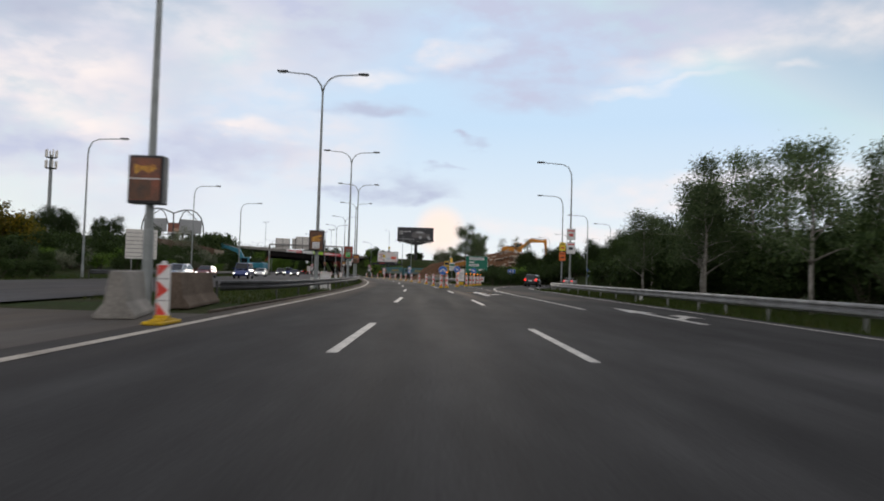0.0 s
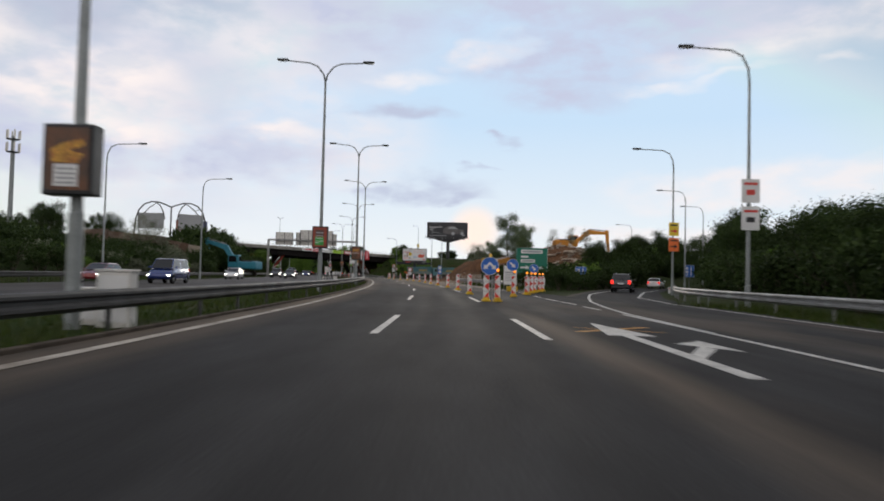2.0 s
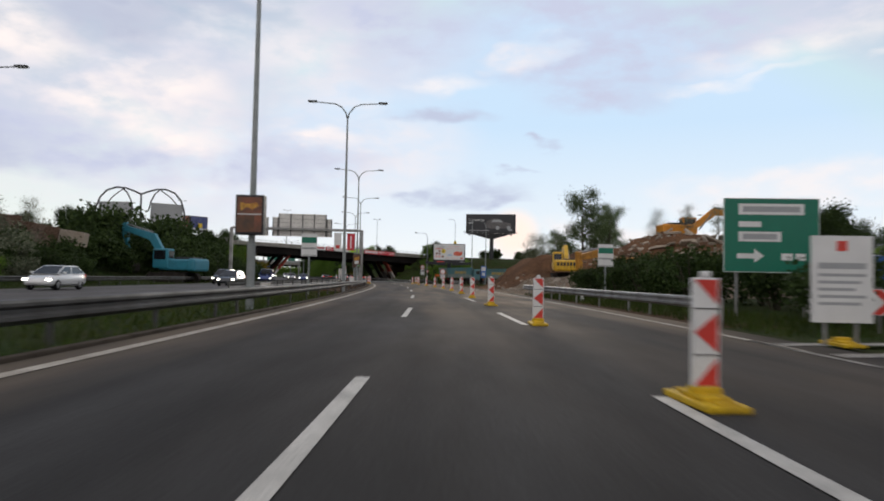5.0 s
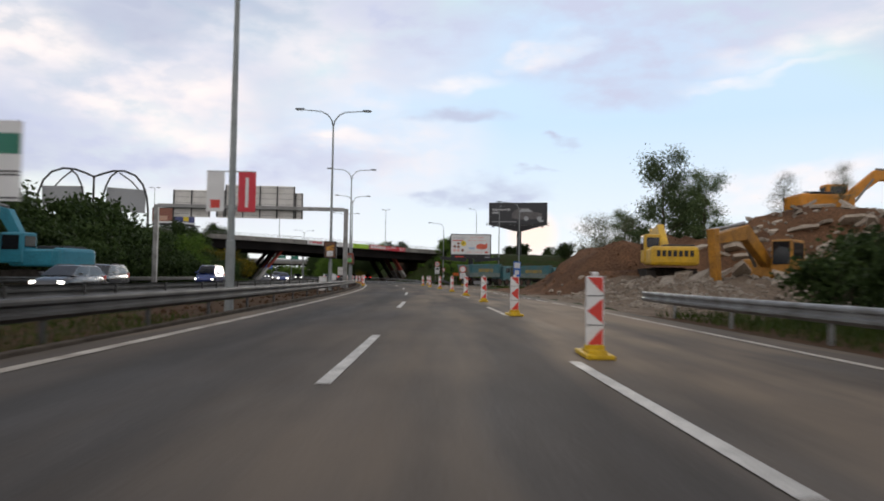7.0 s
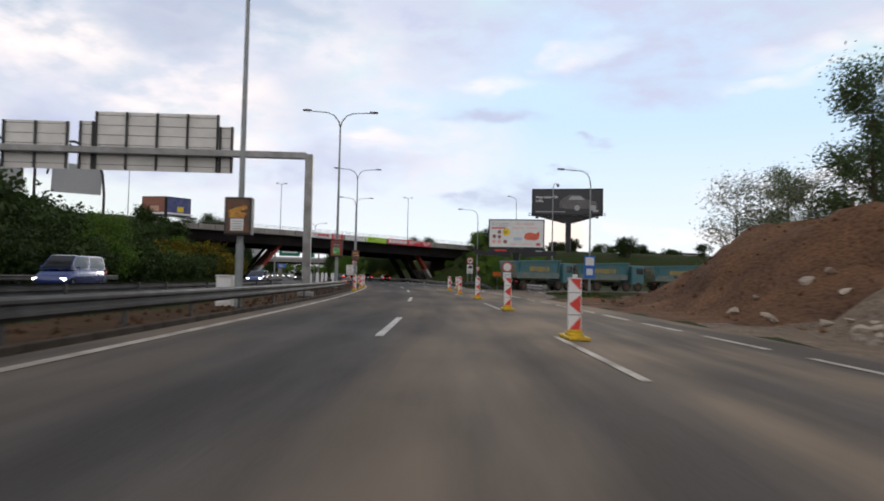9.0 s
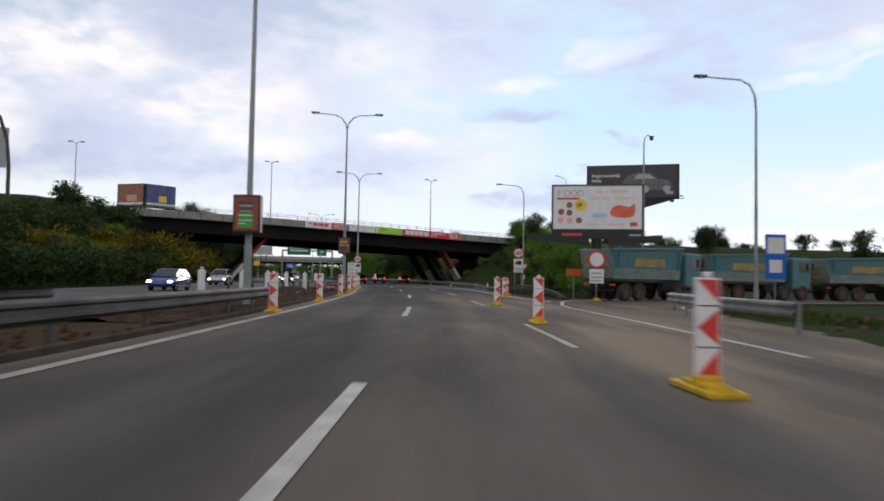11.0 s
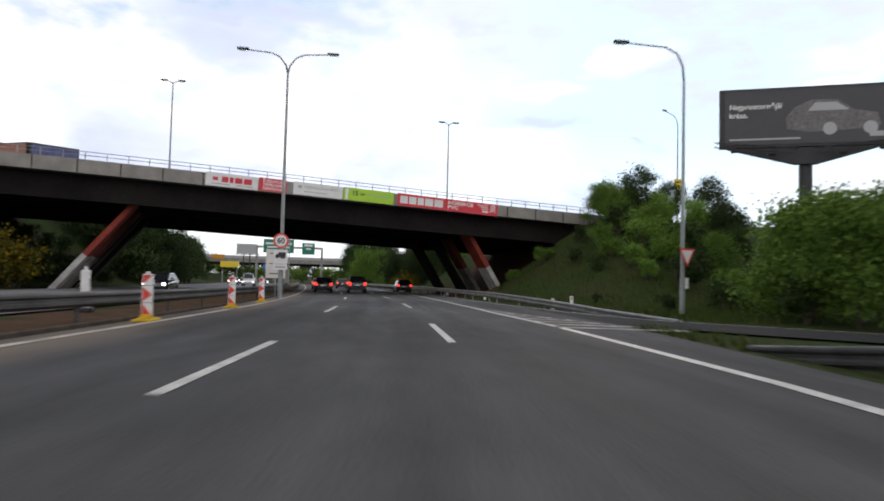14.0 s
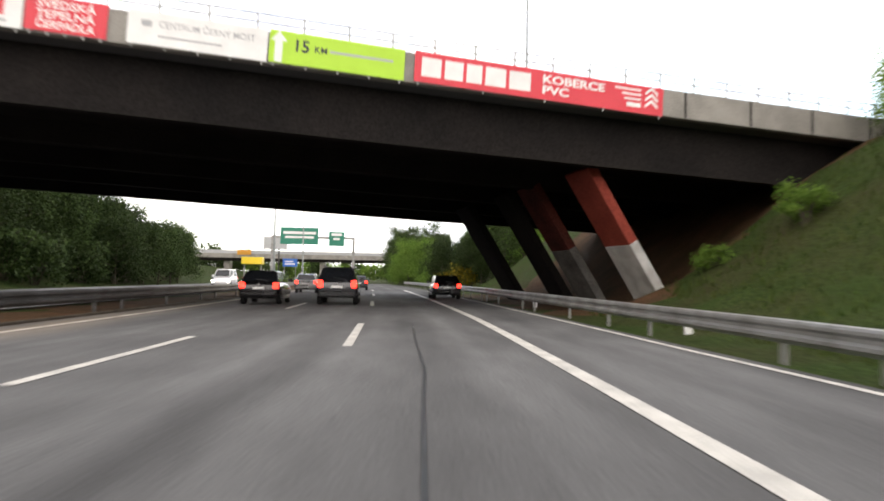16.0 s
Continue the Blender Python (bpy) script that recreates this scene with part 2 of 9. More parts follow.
def leaf_surface(name, dark, light, yellow=None, through_light=0.16):
    """Leaves: colour varies from clump to clump and from tree to tree, with some light shining through."""
    m = bpy.data.materials.new(name)
    m.use_nodes = True
    nt = m.node_tree
    n, l = nt.nodes, nt.links
    b = n["Principled BSDF"]
    geo = n.new("ShaderNodeNewGeometry")
    r = n.new("ShaderNodeValToRGB")
    r.color_ramp.elements[0].color, r.color_ramp.elements[1].color = (*dark, 1), (*light, 1)
    if yellow:
        e = r.color_ramp.elements.new(0.75)
        e.color = (*yellow, 1)
    l.new(geo.outputs["Random Per Island"], r.inputs[0])
    oi = n.new("ShaderNodeObjectInfo")
    v = n.new("ShaderNodeMapRange")
    v.inputs[3].default_value, v.inputs[4].default_value = 0.7, 1.25
    l.new(oi.outputs["Random"], v.inputs[0])
    mul = n.new("ShaderNodeMix")
    mul.data_type, mul.blend_type, mul.inputs[0].default_value = "RGBA", "MULTIPLY", 1.0
    l.new(r.outputs[0], mul.inputs[6]), l.new(v.outputs[0], mul.inputs[7])
    l.new(mul.outputs[2], b.inputs["Base Color"])
    b.inputs["Roughness"].default_value = 0.65
    b.inputs["Specular IOR Level"].default_value = 0.1
    tr = n.new("ShaderNodeBsdfTranslucent")
    l.new(mul.outputs[2], tr.inputs["Color"])
    ms = n.new("ShaderNodeMixShader")
    ms.inputs[0].default_value = through_light
    l.new(b.outputs[0], ms.inputs[1]), l.new(tr.outputs[0], ms.inputs[2])
    l.new(ms.outputs[0], n["Material Output"].inputs["Surface"])
    return m


def asphalt_surface(name, base, dust, dust_span, dust_max):
    """Asphalt in road coordinates: stone grain, polished wheel tracks, patches and drifts of earth dust."""
    m = bpy.data.materials.new(name)
    m.use_nodes = True
    nt = m.node_tree
    n, l = nt.nodes, nt.links
    b = n["Principled BSDF"]
    uv = n.new("ShaderNodeUVMap")
    uv.uv_map = "road"
    sep = n.new("ShaderNodeSeparateXYZ")
    l.new(uv.outputs[0], sep.inputs[0])

    def tex(sc, detail, stretch):
        mp = n.new("ShaderNodeMapping")
        mp.inputs["Scale"].default_value = stretch
        l.new(uv.outputs[0], mp.inputs[0])
        t = n.new("ShaderNodeTexNoise")
        t.inputs["Scale"].default_value, t.inputs["Detail"].default_value = sc, detail
        l.new(mp.outputs[0], t.inputs["Vector"])
        return t.outputs["Fac"]

    def mp_range(v, a, c, d, e):
        r = n.new("ShaderNodeMapRange")
        for i, q in zip((1, 2, 3, 4), (a, c, d, e)):
            r.inputs[i].default_value = q
        l.new(v, r.inputs[0])
        return r.outputs[0]

    def op(kind, a, c):
        q = n.new("ShaderNodeMath")
        q.operation = kind
        for i, v in enumerate((a, c)):
            if isinstance(v, (int, float)):
                q.inputs[i].default_value = v
            else:
                l.new(v, q.inputs[i])
        return q.outputs[0]

    grain = tex(26, 3, (1, 1, 1))
    streak = tex(1.1, 4, (1.0, 0.045, 1))
    patch = tex(0.16, 3, (1, 0.5, 1))
    wave = op("COSINE", op("MULTIPLY", sep.outputs[0], 2 * math.pi / 1.75), 0.0)
    tone = op("MULTIPLY", mp_range(grain, 0.3, 0.7, 0.78, 1.22), mp_range(streak, 0.3, 0.7, 0.82, 1.2))
    tone = op("MULTIPLY", tone, mp_range(patch, 0.35, 0.65, 0.8, 1.2))
    tone = op("MULTIPLY", tone, mp_range(tex(2.2, 5, (1, 0.22, 1)), 0.3, 0.7, 0.88, 1.12))
    tone = op("MULTIPLY", tone, mp_range(wave, -1, 1, 0.93, 1.08))
    # tone by distance: darkest around 30 to 80 m, lightest towards the bridge
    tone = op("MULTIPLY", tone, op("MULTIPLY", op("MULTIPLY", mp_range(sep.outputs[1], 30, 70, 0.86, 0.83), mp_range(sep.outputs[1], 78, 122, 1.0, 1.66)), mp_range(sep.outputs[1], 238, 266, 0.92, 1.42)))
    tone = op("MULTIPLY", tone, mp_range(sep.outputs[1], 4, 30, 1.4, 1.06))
    c1 = n.new("ShaderNodeMix")
    c1.data_type, c1.blend_type, c1.inputs[0].default_value = "RGBA", "MULTIPLY", 1.0
    c1.inputs[6].default_value = (*base, 1)
    l.new(tone, c1.inputs[7])
    # dust carried by lorries, thickest beside the earthworks
    where = op("MULTIPLY", mp_range(sep.outputs[1], dust_span[0], dust_span[1], 0, 1), mp_range(sep.outputs[1], dust_span[2], dust_span[3], 1, 0))
    drift = op("MULTIPLY", op("MULTIPLY", mp_range(tex(0.55, 5, (1, 0.1, 1)), 0.4, 0.6, 0.25, 1), mp_range(tex(0.3, 5, (1, 0.5, 1)), 0.36, 0.64, 0.5, 1.1)), op("MULTIPLY", where, op("MAXIMUM", mp_range(sep.outputs[0], -1.0, 5.0, 0.3, 1.35), mp_range(sep.outputs[1], 176, 198, 0.0, 0.42))))
    # grit swept against the left edge of the carriageway
    shoulder = op("MULTIPLY", mp_range(sep.outputs[0], -2.3, -3.9, 0, 0.85), mp_range(tex(0.7, 5, (1, 0.15, 1)), 0.34, 0.6, 0.2, 1))
    shoulder = op("MULTIPLY", shoulder, op("MULTIPLY", mp_range(sep.outputs[1], 16, 30, 0.15, 0.75), mp_range(sep.outputs[1], 270, 300, 1, 0.2)))
    spill = op("MULTIPLY", op("MULTIPLY", mp_range(sep.outputs[1], 33, 40, 0, 0.22), mp_range(sep.outputs[1], 56, 75, 1, 0)), op("MULTIPLY", mp_range(sep.outputs[0], 3.6, 6.5, 0, 1), mp_range(tex(0.4, 4, (1, 0.2, 1)), 0.45, 0.6, 0, 1)))
    # tyre-borne smear leading out of the closed lane
    lane = op("ABSOLUTE", op("SUBTRACT", sep.outputs[0], 3.92), 0.0)
    smear = op("MULTIPLY", mp_range(lane, 0.1, 0.7, 0.42, 0), op("MULTIPLY", mp_range(sep.outputs[1], 30, 38, 0, 1), mp_range(sep.outputs[1], 56, 68, 1, 0)))
    smear = op("MULTIPLY", smear, mp_range(tex(0.8, 4, (1, 0.12, 1)), 0.35, 0.6, 0.25, 1))
    drift = op("MAXIMUM", op("MAXIMUM", op("MAXIMUM", drift, spill), smear), shoulder)
    c2 = n.new("ShaderNodeMix")
    c2.data_type = "RGBA"
    l.new(op("MULTIPLY", drift, dust_max), c2.inputs[0])
    l.new(c1.outputs[2], c2.inputs[6])
    c2.inputs[7].default_value = (*dust, 1)
    l.new(c2.outputs[2], b.inputs["Base Color"])
    l.new(mp_range(streak, 0.3, 0.7, 0.72, 0.9), b.inputs["Roughness"])
    b.inputs["Specular IOR Level"].default_value = 0.02
    bp = n.new("ShaderNodeBump")
    bp.inputs["Strength"].default_value, bp.inputs["Distance"].default_value = 0.35, 0.01
    l.new(grain, bp.inputs["Height"]), l.new(bp.outputs[0], b.inputs["Normal"])
    return m


M = {
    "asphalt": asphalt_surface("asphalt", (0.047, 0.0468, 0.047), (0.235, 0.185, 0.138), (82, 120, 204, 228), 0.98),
    "asphalt_dusty": asphalt_surface("dusty_asphalt", (0.085, 0.081, 0.077), (0.22, 0.17, 0.123), (-60, -50, 400, 500), 0.95),
    "asphalt_far": asphalt_surface("old_asphalt", (0.085, 0.085, 0.088), (0.16, 0.13, 0.1), (100, 140, 230, 260), 0.3),
    "paint": surface("road_paint", (0.52, 0.50, 0.46), 0.6, vary=0.25, scale=2.5, fine=40, bump=0.1, second=(0.30, 0.29, 0.27), patch=0.58),
    "worn_paint": surface("worn_paint", (0.40, 0.375, 0.34), 0.7, vary=0.35, scale=1.6, fine=30, bump=0.1, second=(0.12, 0.112, 0.10), patch=0.5),
    "dusty_paint": surface("dusty_paint", (0.46, 0.42, 0.36), 0.7, vary=0.3, scale=0.9, fine=25, bump=0.1, second=(0.22, 0.19, 0.155), patch=0.55),
    "orange_paint": surface("orange_paint", (0.55, 0.27, 0.05), 0.6, vary=0.2, scale=3),
    "grass": surface("grass_ground", (0.026, 0.042, 0.011), 0.95, vary=0.5, scale=0.35, fine=9, bump=0.9, second=(0.042, 0.037, 0.019), patch=0.6, depth=0.1),
    "blades": leaf_surface("grass_blades", (0.017, 0.042, 0.005), (0.038, 0.078, 0.010), (0.065, 0.075, 0.018)),
    "soil": surface("bare_soil", (0.175, 0.094, 0.052), 0.95, vary=0.4, scale=0.45, fine=7, bump=1.0, second=(0.085, 0.050, 0.033), patch=0.5, depth=0.12),
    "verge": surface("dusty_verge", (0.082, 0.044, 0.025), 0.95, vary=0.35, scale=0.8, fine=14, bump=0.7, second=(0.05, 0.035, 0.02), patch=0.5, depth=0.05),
    "spoil": surface("mixed_spoil", (0.21, 0.16, 0.117), 0.95, vary=0.4, scale=0.7, fine=8, bump=1.0, second=(0.145, 0.112, 0.085), patch=0.5, depth=0.12),
    "ruin_wall": surface("broken_brick_and_render", (0.115, 0.075, 0.055), 0.95, vary=0.4, scale=0.5, fine=5, bump=1.0, second=(0.26, 0.22, 0.18), patch=0.6, depth=0.15),
    "rubble": surface("broken_concrete", (0.39, 0.335, 0.275), 0.9, vary=0.3, scale=1.5, fine=10, bump=0.6, second=(0.31, 0.26, 0.205), spread=0.3),
    "concrete": surface("weathered_concrete", (0.30, 0.285, 0.26), 0.85, vary=0.2, scale=0.7, fine=18, bump=0.3, second=(0.19, 0.18, 0.165)),
    "stained_concrete": surface("stained_concrete", (0.165, 0.128, 0.10), 0.9, vary=0.25, scale=0.8, fine=14, bump=0.3, second=(0.10, 0.078, 0.062)),
    # concrete turned near-black to stand in for shade beneath the deck
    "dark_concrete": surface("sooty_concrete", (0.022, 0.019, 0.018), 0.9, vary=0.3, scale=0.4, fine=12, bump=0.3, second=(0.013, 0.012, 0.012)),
    "dug_soil": surface("dug_soil", (0.078, 0.050, 0.035), 0.95, vary=0.4, scale=0.9, fine=9, bump=1.0, second=(0.05, 0.031, 0.022), patch=0.5, depth=0.1),
    "kerb": surface("kerb_stone", (0.085, 0.070, 0.056), 0.85, vary=0.3, scale=1.2, fine=20, bump=0.3, spread=0.15),
    "galv": surface("galvanised_steel", (0.31, 0.31, 0.305), 0.5, 0.65, vary=0.15, scale=1.5, fine=30, bump=0.05, second=(0.19, 0.185, 0.175)),
    # dark steel; on the median rails its darkness stands in for shaded faces
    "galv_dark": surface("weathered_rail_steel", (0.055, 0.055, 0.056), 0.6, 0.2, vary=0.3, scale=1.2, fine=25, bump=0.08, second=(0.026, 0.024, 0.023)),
    "pole": surface("grey_painted_pole", (0.30, 0.32, 0.32), 0.5, 0.3, vary=0.15, scale=2, fine=30, bump=0.05, second=(0.22, 0.24, 0.235)),
    "lamp_head": surface("dark_lamp_housing", (0.055, 0.058, 0.062), 0.5, 0.2, vary=0.2),
    "lamp_glass": surface("lamp_glass", (0.5, 0.52, 0.5), 0.2, 0.0, vary=0.1),
    "white": surface("white_sheet", (0.72, 0.72, 0.71), 0.5, vary=0.06, scale=1.5, second=(0.62, 0.62, 0.61), bump=0.02),
    "white_foot": surface("dirty_whitewash", (0.50, 0.49, 0.47), 0.8, vary=0.2, scale=1.2, second=(0.30, 0.29, 0.27), bump=0.1),
    "sign_back": surface("sign_back_aluminium", (0.68, 0.66, 0.62), 0.5, 0.1, vary=0.1, scale=1.2, second=(0.58, 0.56, 0.52), bump=0.05),
    "red": surface("red_sheeting", (0.62, 0.05, 0.035), 0.4, vary=0.1, scale=3, bump=0.02),
    "sign_red": surface("banner_red", (0.60, 0.03, 0.05), 0.5, vary=0.1, scale=1.5, bump=0.05),
    # red and white of the rear legs, darkened for the shade beneath the deck
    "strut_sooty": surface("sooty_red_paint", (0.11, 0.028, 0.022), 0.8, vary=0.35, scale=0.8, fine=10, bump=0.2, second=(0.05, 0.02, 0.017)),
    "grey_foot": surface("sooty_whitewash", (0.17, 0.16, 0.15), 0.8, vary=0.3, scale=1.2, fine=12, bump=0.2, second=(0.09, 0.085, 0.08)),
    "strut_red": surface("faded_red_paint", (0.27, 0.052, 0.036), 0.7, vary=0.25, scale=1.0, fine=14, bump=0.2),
    "blue": surface("sign_blue", (0.02, 0.13, 0.50), 0.35, vary=0.1, scale=3, bump=0.02),
    "green_sign": surface("sign_green", (0.0, 0.16, 0.10), 0.4, vary=0.1, scale=2, bump=0.02),
    "yellow": surface("worn_yellow_rubber", (0.62, 0.40, 0.02), 0.6, vary=0.2, scale=4, fine=30, bump=0.2, second=(0.42, 0.27, 0.03)),
    "sign_yellow": surface("sign_yellow", (0.75, 0.55, 0.03), 0.4, vary=0.08, scale=2, bump=0.02),
    "sign_orange": surface("sign_orange", (0.75, 0.16, 0.03), 0.4, vary=0.08, scale=2, bump=0.02),
    "lime": surface("banner_lime", (0.36, 0.60, 0.03), 0.5, vary=0.08, scale=1.5, bump=0.05),
    "black": surface("black_print", (0.02, 0.02, 0.022), 0.5, vary=0.2, scale=4, bump=0.02),
    "grey_print": surface("grey_print", (0.35, 0.36, 0.37), 0.5, vary=0.1, scale=4, bump=0.02),
    "char": surface("charcoal_print", (0.024, 0.025, 0.03), 0.35, vary=0.2, scale=1.5, bump=0.02),
    "dark_steel": surface("dark_painted_steel", (0.028, 0.029, 0.032), 0.5, 0.3, vary=0.25, scale=2),
    "bark": surface("birch_bark", (0.34, 0.32, 0.29), 0.85, vary=0.35, scale=3, fine=16, bump=0.5, second=(0.10, 0.085, 0.07), patch=0.55),
    "bark_dark": surface("dark_bark", (0.10, 0.085, 0.065), 0.9, vary=0.35, scale=4, fine=18, bump=0.6),
    "leaf_birch": leaf_surface("birch_leaves", (0.05, 0.085, 0.034), (0.13, 0.17, 0.075), through_light=0.3),
    "leaf_dark": leaf_surface("dark_shrub_leaves", (0.018, 0.034, 0.009), (0.046, 0.071, 0.02)),
    "leaf_fresh": leaf_surface("fresh_leaves", (0.07, 0.14, 0.02), (0.16, 0.25, 0.045), through_light=0.3),
    "leaf_pale": leaf_surface("grey_green_blossom_leaves", (0.07, 0.09, 0.05), (0.22, 0.23, 0.16)),
    "leaf_yellow": leaf_surface("yellow_broom_blossom", (0.05, 0.06, 0.010), (0.30, 0.20, 0.015), (0.14, 0.11, 0.012)),
    "faded_pink": surface("faded_pink_print", (0.50, 0.24, 0.17), 0.5, vary=0.3, scale=1.0, fine=5, second=(0.45, 0.32, 0.22), bump=0),
    "faded_yellow": surface("faded_yellow_paint", (0.40, 0.29, 0.09), 0.7, vary=0.3, scale=1.2, fine=9, second=(0.16, 0.19, 0.16), patch=0.52, bump=0.05),
    "exc_yellow": surface("excavator_yellow", (0.70, 0.42, 0.015), 0.45, vary=0.2, scale=1.5, fine=12, second=(0.50, 0.30, 0.03), bump=0.05),
    "exc_amber": surface("excavator_amber", (0.50, 0.22, 0.015), 0.55, vary=0.3, scale=1.5, fine=12, second=(0.26, 0.12, 0.02), bump=0.08),
    "tape": surface("crumpled_tape", (0.42, 0.07, 0.05), 0.6, vary=0.3, scale=3.5, fine=20, second=(0.36, 0.33, 0.30), patch=0.52, bump=0.1),
    "tar": surface("tar_joint", (0.008, 0.008, 0.008), 0.5, vary=0.2, scale=3, bump=0.1),
    "exc_orange": surface("excavator_orange", (0.68, 0.26, 0.01), 0.45, vary=0.2, scale=1.5, fine=12, second=(0.50, 0.20, 0.02), bump=0.05),
    "exc_blue": surface("excavator_teal", (0.03, 0.22, 0.30), 0.45, vary=0.2, scale=1.5, fine=12, bump=0.05),
    "track": surface("muddy_track_steel", (0.055, 0.048, 0.042), 0.85, 0.2, vary=0.4, scale=3, fine=12, bump=0.4),
    "dusty_tyre": surface("dusty_tyre", (0.085, 0.075, 0.066), 0.9, vary=0.35, scale=5, bump=0.3, second=(0.035, 0.032, 0.03)),
    "rusty_rim": surface("rusty_dusty_rim", (0.16, 0.095, 0.075), 0.85, vary=0.3, scale=5, bump=0.2, second=(0.09, 0.06, 0.05)),
    "tyre": surface("tyre_rubber", (0.018, 0.018, 0.019), 0.85, vary=0.25, scale=6, bump=0.3),
    "rim": surface("alloy_rim", (0.42, 0.43, 0.44), 0.35, 0.8, vary=0.15, scale=8),
    "teal": surface("tipper_teal", (0.035, 0.17, 0.20), 0.55, vary=0.25, scale=0.9, fine=9, second=(0.10, 0.16, 0.155), bump=0.08),
    "tipper_dust": surface("dusty_tailgate", (0.22, 0.24, 0.22), 0.75, vary=0.25, scale=1.0, fine=9, second=(0.13, 0.20, 0.20), bump=0.1),
    "chassis": surface("dirty_chassis", (0.035, 0.032, 0.03), 0.85, vary=0.3, scale=3),
    "glass": surface("tinted_car_glass", (0.012, 0.014, 0.017), 0.06, vary=0.1, scale=2, bump=0.0),
    "lens_red": lit("lit_tail_lamp", (0.9, 0.03, 0.02), 1.6),
    "lens_white": lit("lit_headlamp", (1.0, 0.95, 0.85), 5.0),
    "lens_amber": lit("lit_amber_flasher", (1.0, 0.30, 0.02), 1.6),
}


def paintwork(name, color, metal=0.4):
    return surface(name, color, 0.25, metal, vary=0.06, scale=1.2, fine=200, bump=0.0, coat=0.8)


M["car_black"] = paintwork("black_car_paint", (0.010, 0.010, 0.012))
M["car_silver"] = paintwork("silver_car_paint", (0.40, 0.41, 0.42), 0.7)
M["car_grey"] = paintwork("dark_grey_car_paint", (0.035, 0.037, 0.042))
M["car_blue"] = paintwork("blue_van_paint", (0.015, 0.035, 0.16), 0.2)
M["car_white"] = paintwork("white_car_paint", (0.70, 0.70, 0.70), 0.0)
M["car_red"] = paintwork("dark_red_car_paint", (0.20, 0.02, 0.02), 0.2)


# ---------------------------------------------------------------- builders
def part(name, bm, material, parent=None, label="", smooth=False):
    """Links a bmesh as one mesh object, under a thing or a part if one is given."""
    me = bpy.data.meshes.new(name)
    bm.to_mesh(me)
    bm.free()
    for mat in material if isinstance(material, (list, tuple)) else (material,):
        me.materials.append(M[mat] if isinstance(mat, str) else mat)
    if smooth:
        for p in me.polygons:
            p.use_smooth = True
    ob = new(name, me)
    if parent:
        ob.parent = parent
    return tagged(ob, label)


def shared(name, source, parent, m=None, label=""):
    """Another object on the mesh of source."""
    ob = new(name, source.data)
    ob.parent = parent
    if m:
        ob.matrix_basis = m
    return tagged(ob, label)


def thing(name, label, category, m=None, group="", kind=""):
    ob = new(name)
    ob.empty_display_size = 0.3
    if m:
        ob.matrix_basis = m
    return tagged(ob, label, category, group, kind)


def box(bm, c, size, rot=None, bevel=0.0, mat=0):
    m = Matrix.Translation(c) @ (rot.to_4x4() if rot else Matrix.Identity(4)) @ Matrix.Diagonal((*size, 1))
    r = bmesh.ops.create_cube(bm, size=1.0, matrix=m)
    faces = list({f for v in r["verts"] for f in v.link_faces})
    if bevel:
        edges = list({e for v in r["verts"] for e in v.link_edges})
        out = bmesh.ops.bevel(bm, geom=edges, offset=bevel, segments=2, affect="EDGES", profile=0.5)
        faces = list(set(out["faces"]) | {f for f in faces if f.is_valid})
    for f in faces:
        if f.is_valid:
            f.material_index = mat
    return bm


def tube(bm, p0, p1, r0, r1=None, n=10, mat=0):
    """A capped, tapered round bar from p0 to p1."""
    p0, p1 = Vector(p0), Vector(p1)
    r1 = r0 if r1 is None else r1
    q = (p1 - p0).to_track_quat("Z", "Y").to_matrix()
    rings = []
    for p, r in ((p0, r0), (p1, r1)):
        rings.append([bm.verts.new(p + q @ Vector((r * math.cos(a), r * math.sin(a), 0))) for a in (2 * math.pi * k / n for k in range(n))])
    faces = [bm.faces.new((rings[0][k], rings[0][(k + 1) % n], rings[1][(k + 1) % n], rings[1][k])) for k in range(n)]
    faces += [bm.faces.new(rings[0][::-1]), bm.faces.new(rings[1])]
    for f in faces:
        f.material_index = mat
    return bm


def pipe(bm, pts, radii, n=8, mat=0):
    """A tapered round bar through several points, one continuous skin."""
    pts = [Vector(p) for p in pts]
    rings = []
    for i, p in enumerate(pts):
        d = (pts[min(i + 1, len(pts) - 1)] - pts[max(i - 1, 0)]).normalized()
        q = d.to_track_quat("Z", "Y").to_matrix()
        r = radii[i] if isinstance(radii, (list, tuple)) else radii
        rings.append([bm.verts.new(p + q @ Vector((r * math.cos(a), r * math.sin(a), 0))) for a in (2 * math.pi * k / n for k in range(n))])
    for a, b in zip(rings, rings[1:]):
        # start each ring at the vertex nearest to the one before, so that the skin does not twist
        k0 = min(range(n), key=lambda k: (b[k].co - pts[rings.index(b)] - (a[0].co - pts[rings.index(a)])).length)
        b[:] = b[k0:] + b[:k0]
        for k in range(n):
            bm.faces.new((a[k], a[(k + 1) % n], b[(k + 1) % n], b[k])).material_index = mat
    bm.faces.new(rings[0][::-1]).material_index = mat
    bm.faces.new(rings[-1]).material_index = mat
    return bm


def slab(bm, outline, y0, y1, mat=0):
    """An upright plate: outline of (x, z) points, from y0 to y1."""
    a = [bm.verts.new((x, y0, z)) for x, z in outline]
    b = [bm.verts.new((x, y1, z)) for x, z in outline]
    n = len(outline)
    fs = [bm.faces.new(a), bm.faces.new(b[::-1])]
    fs += [bm.faces.new((a[k], b[k], b[(k + 1) % n], a[(k + 1) % n])) for k in range(n)]
    for f in fs:
        f.material_index = mat
    return bm


def disc(bm, x, z, r, y0, y1, n=32, mat=0):
    return slab(bm, [(x + r * math.cos(2 * math.pi * k / n), z + r * math.sin(2 * math.pi * k / n)) for k in range(n)], y0, y1, mat)


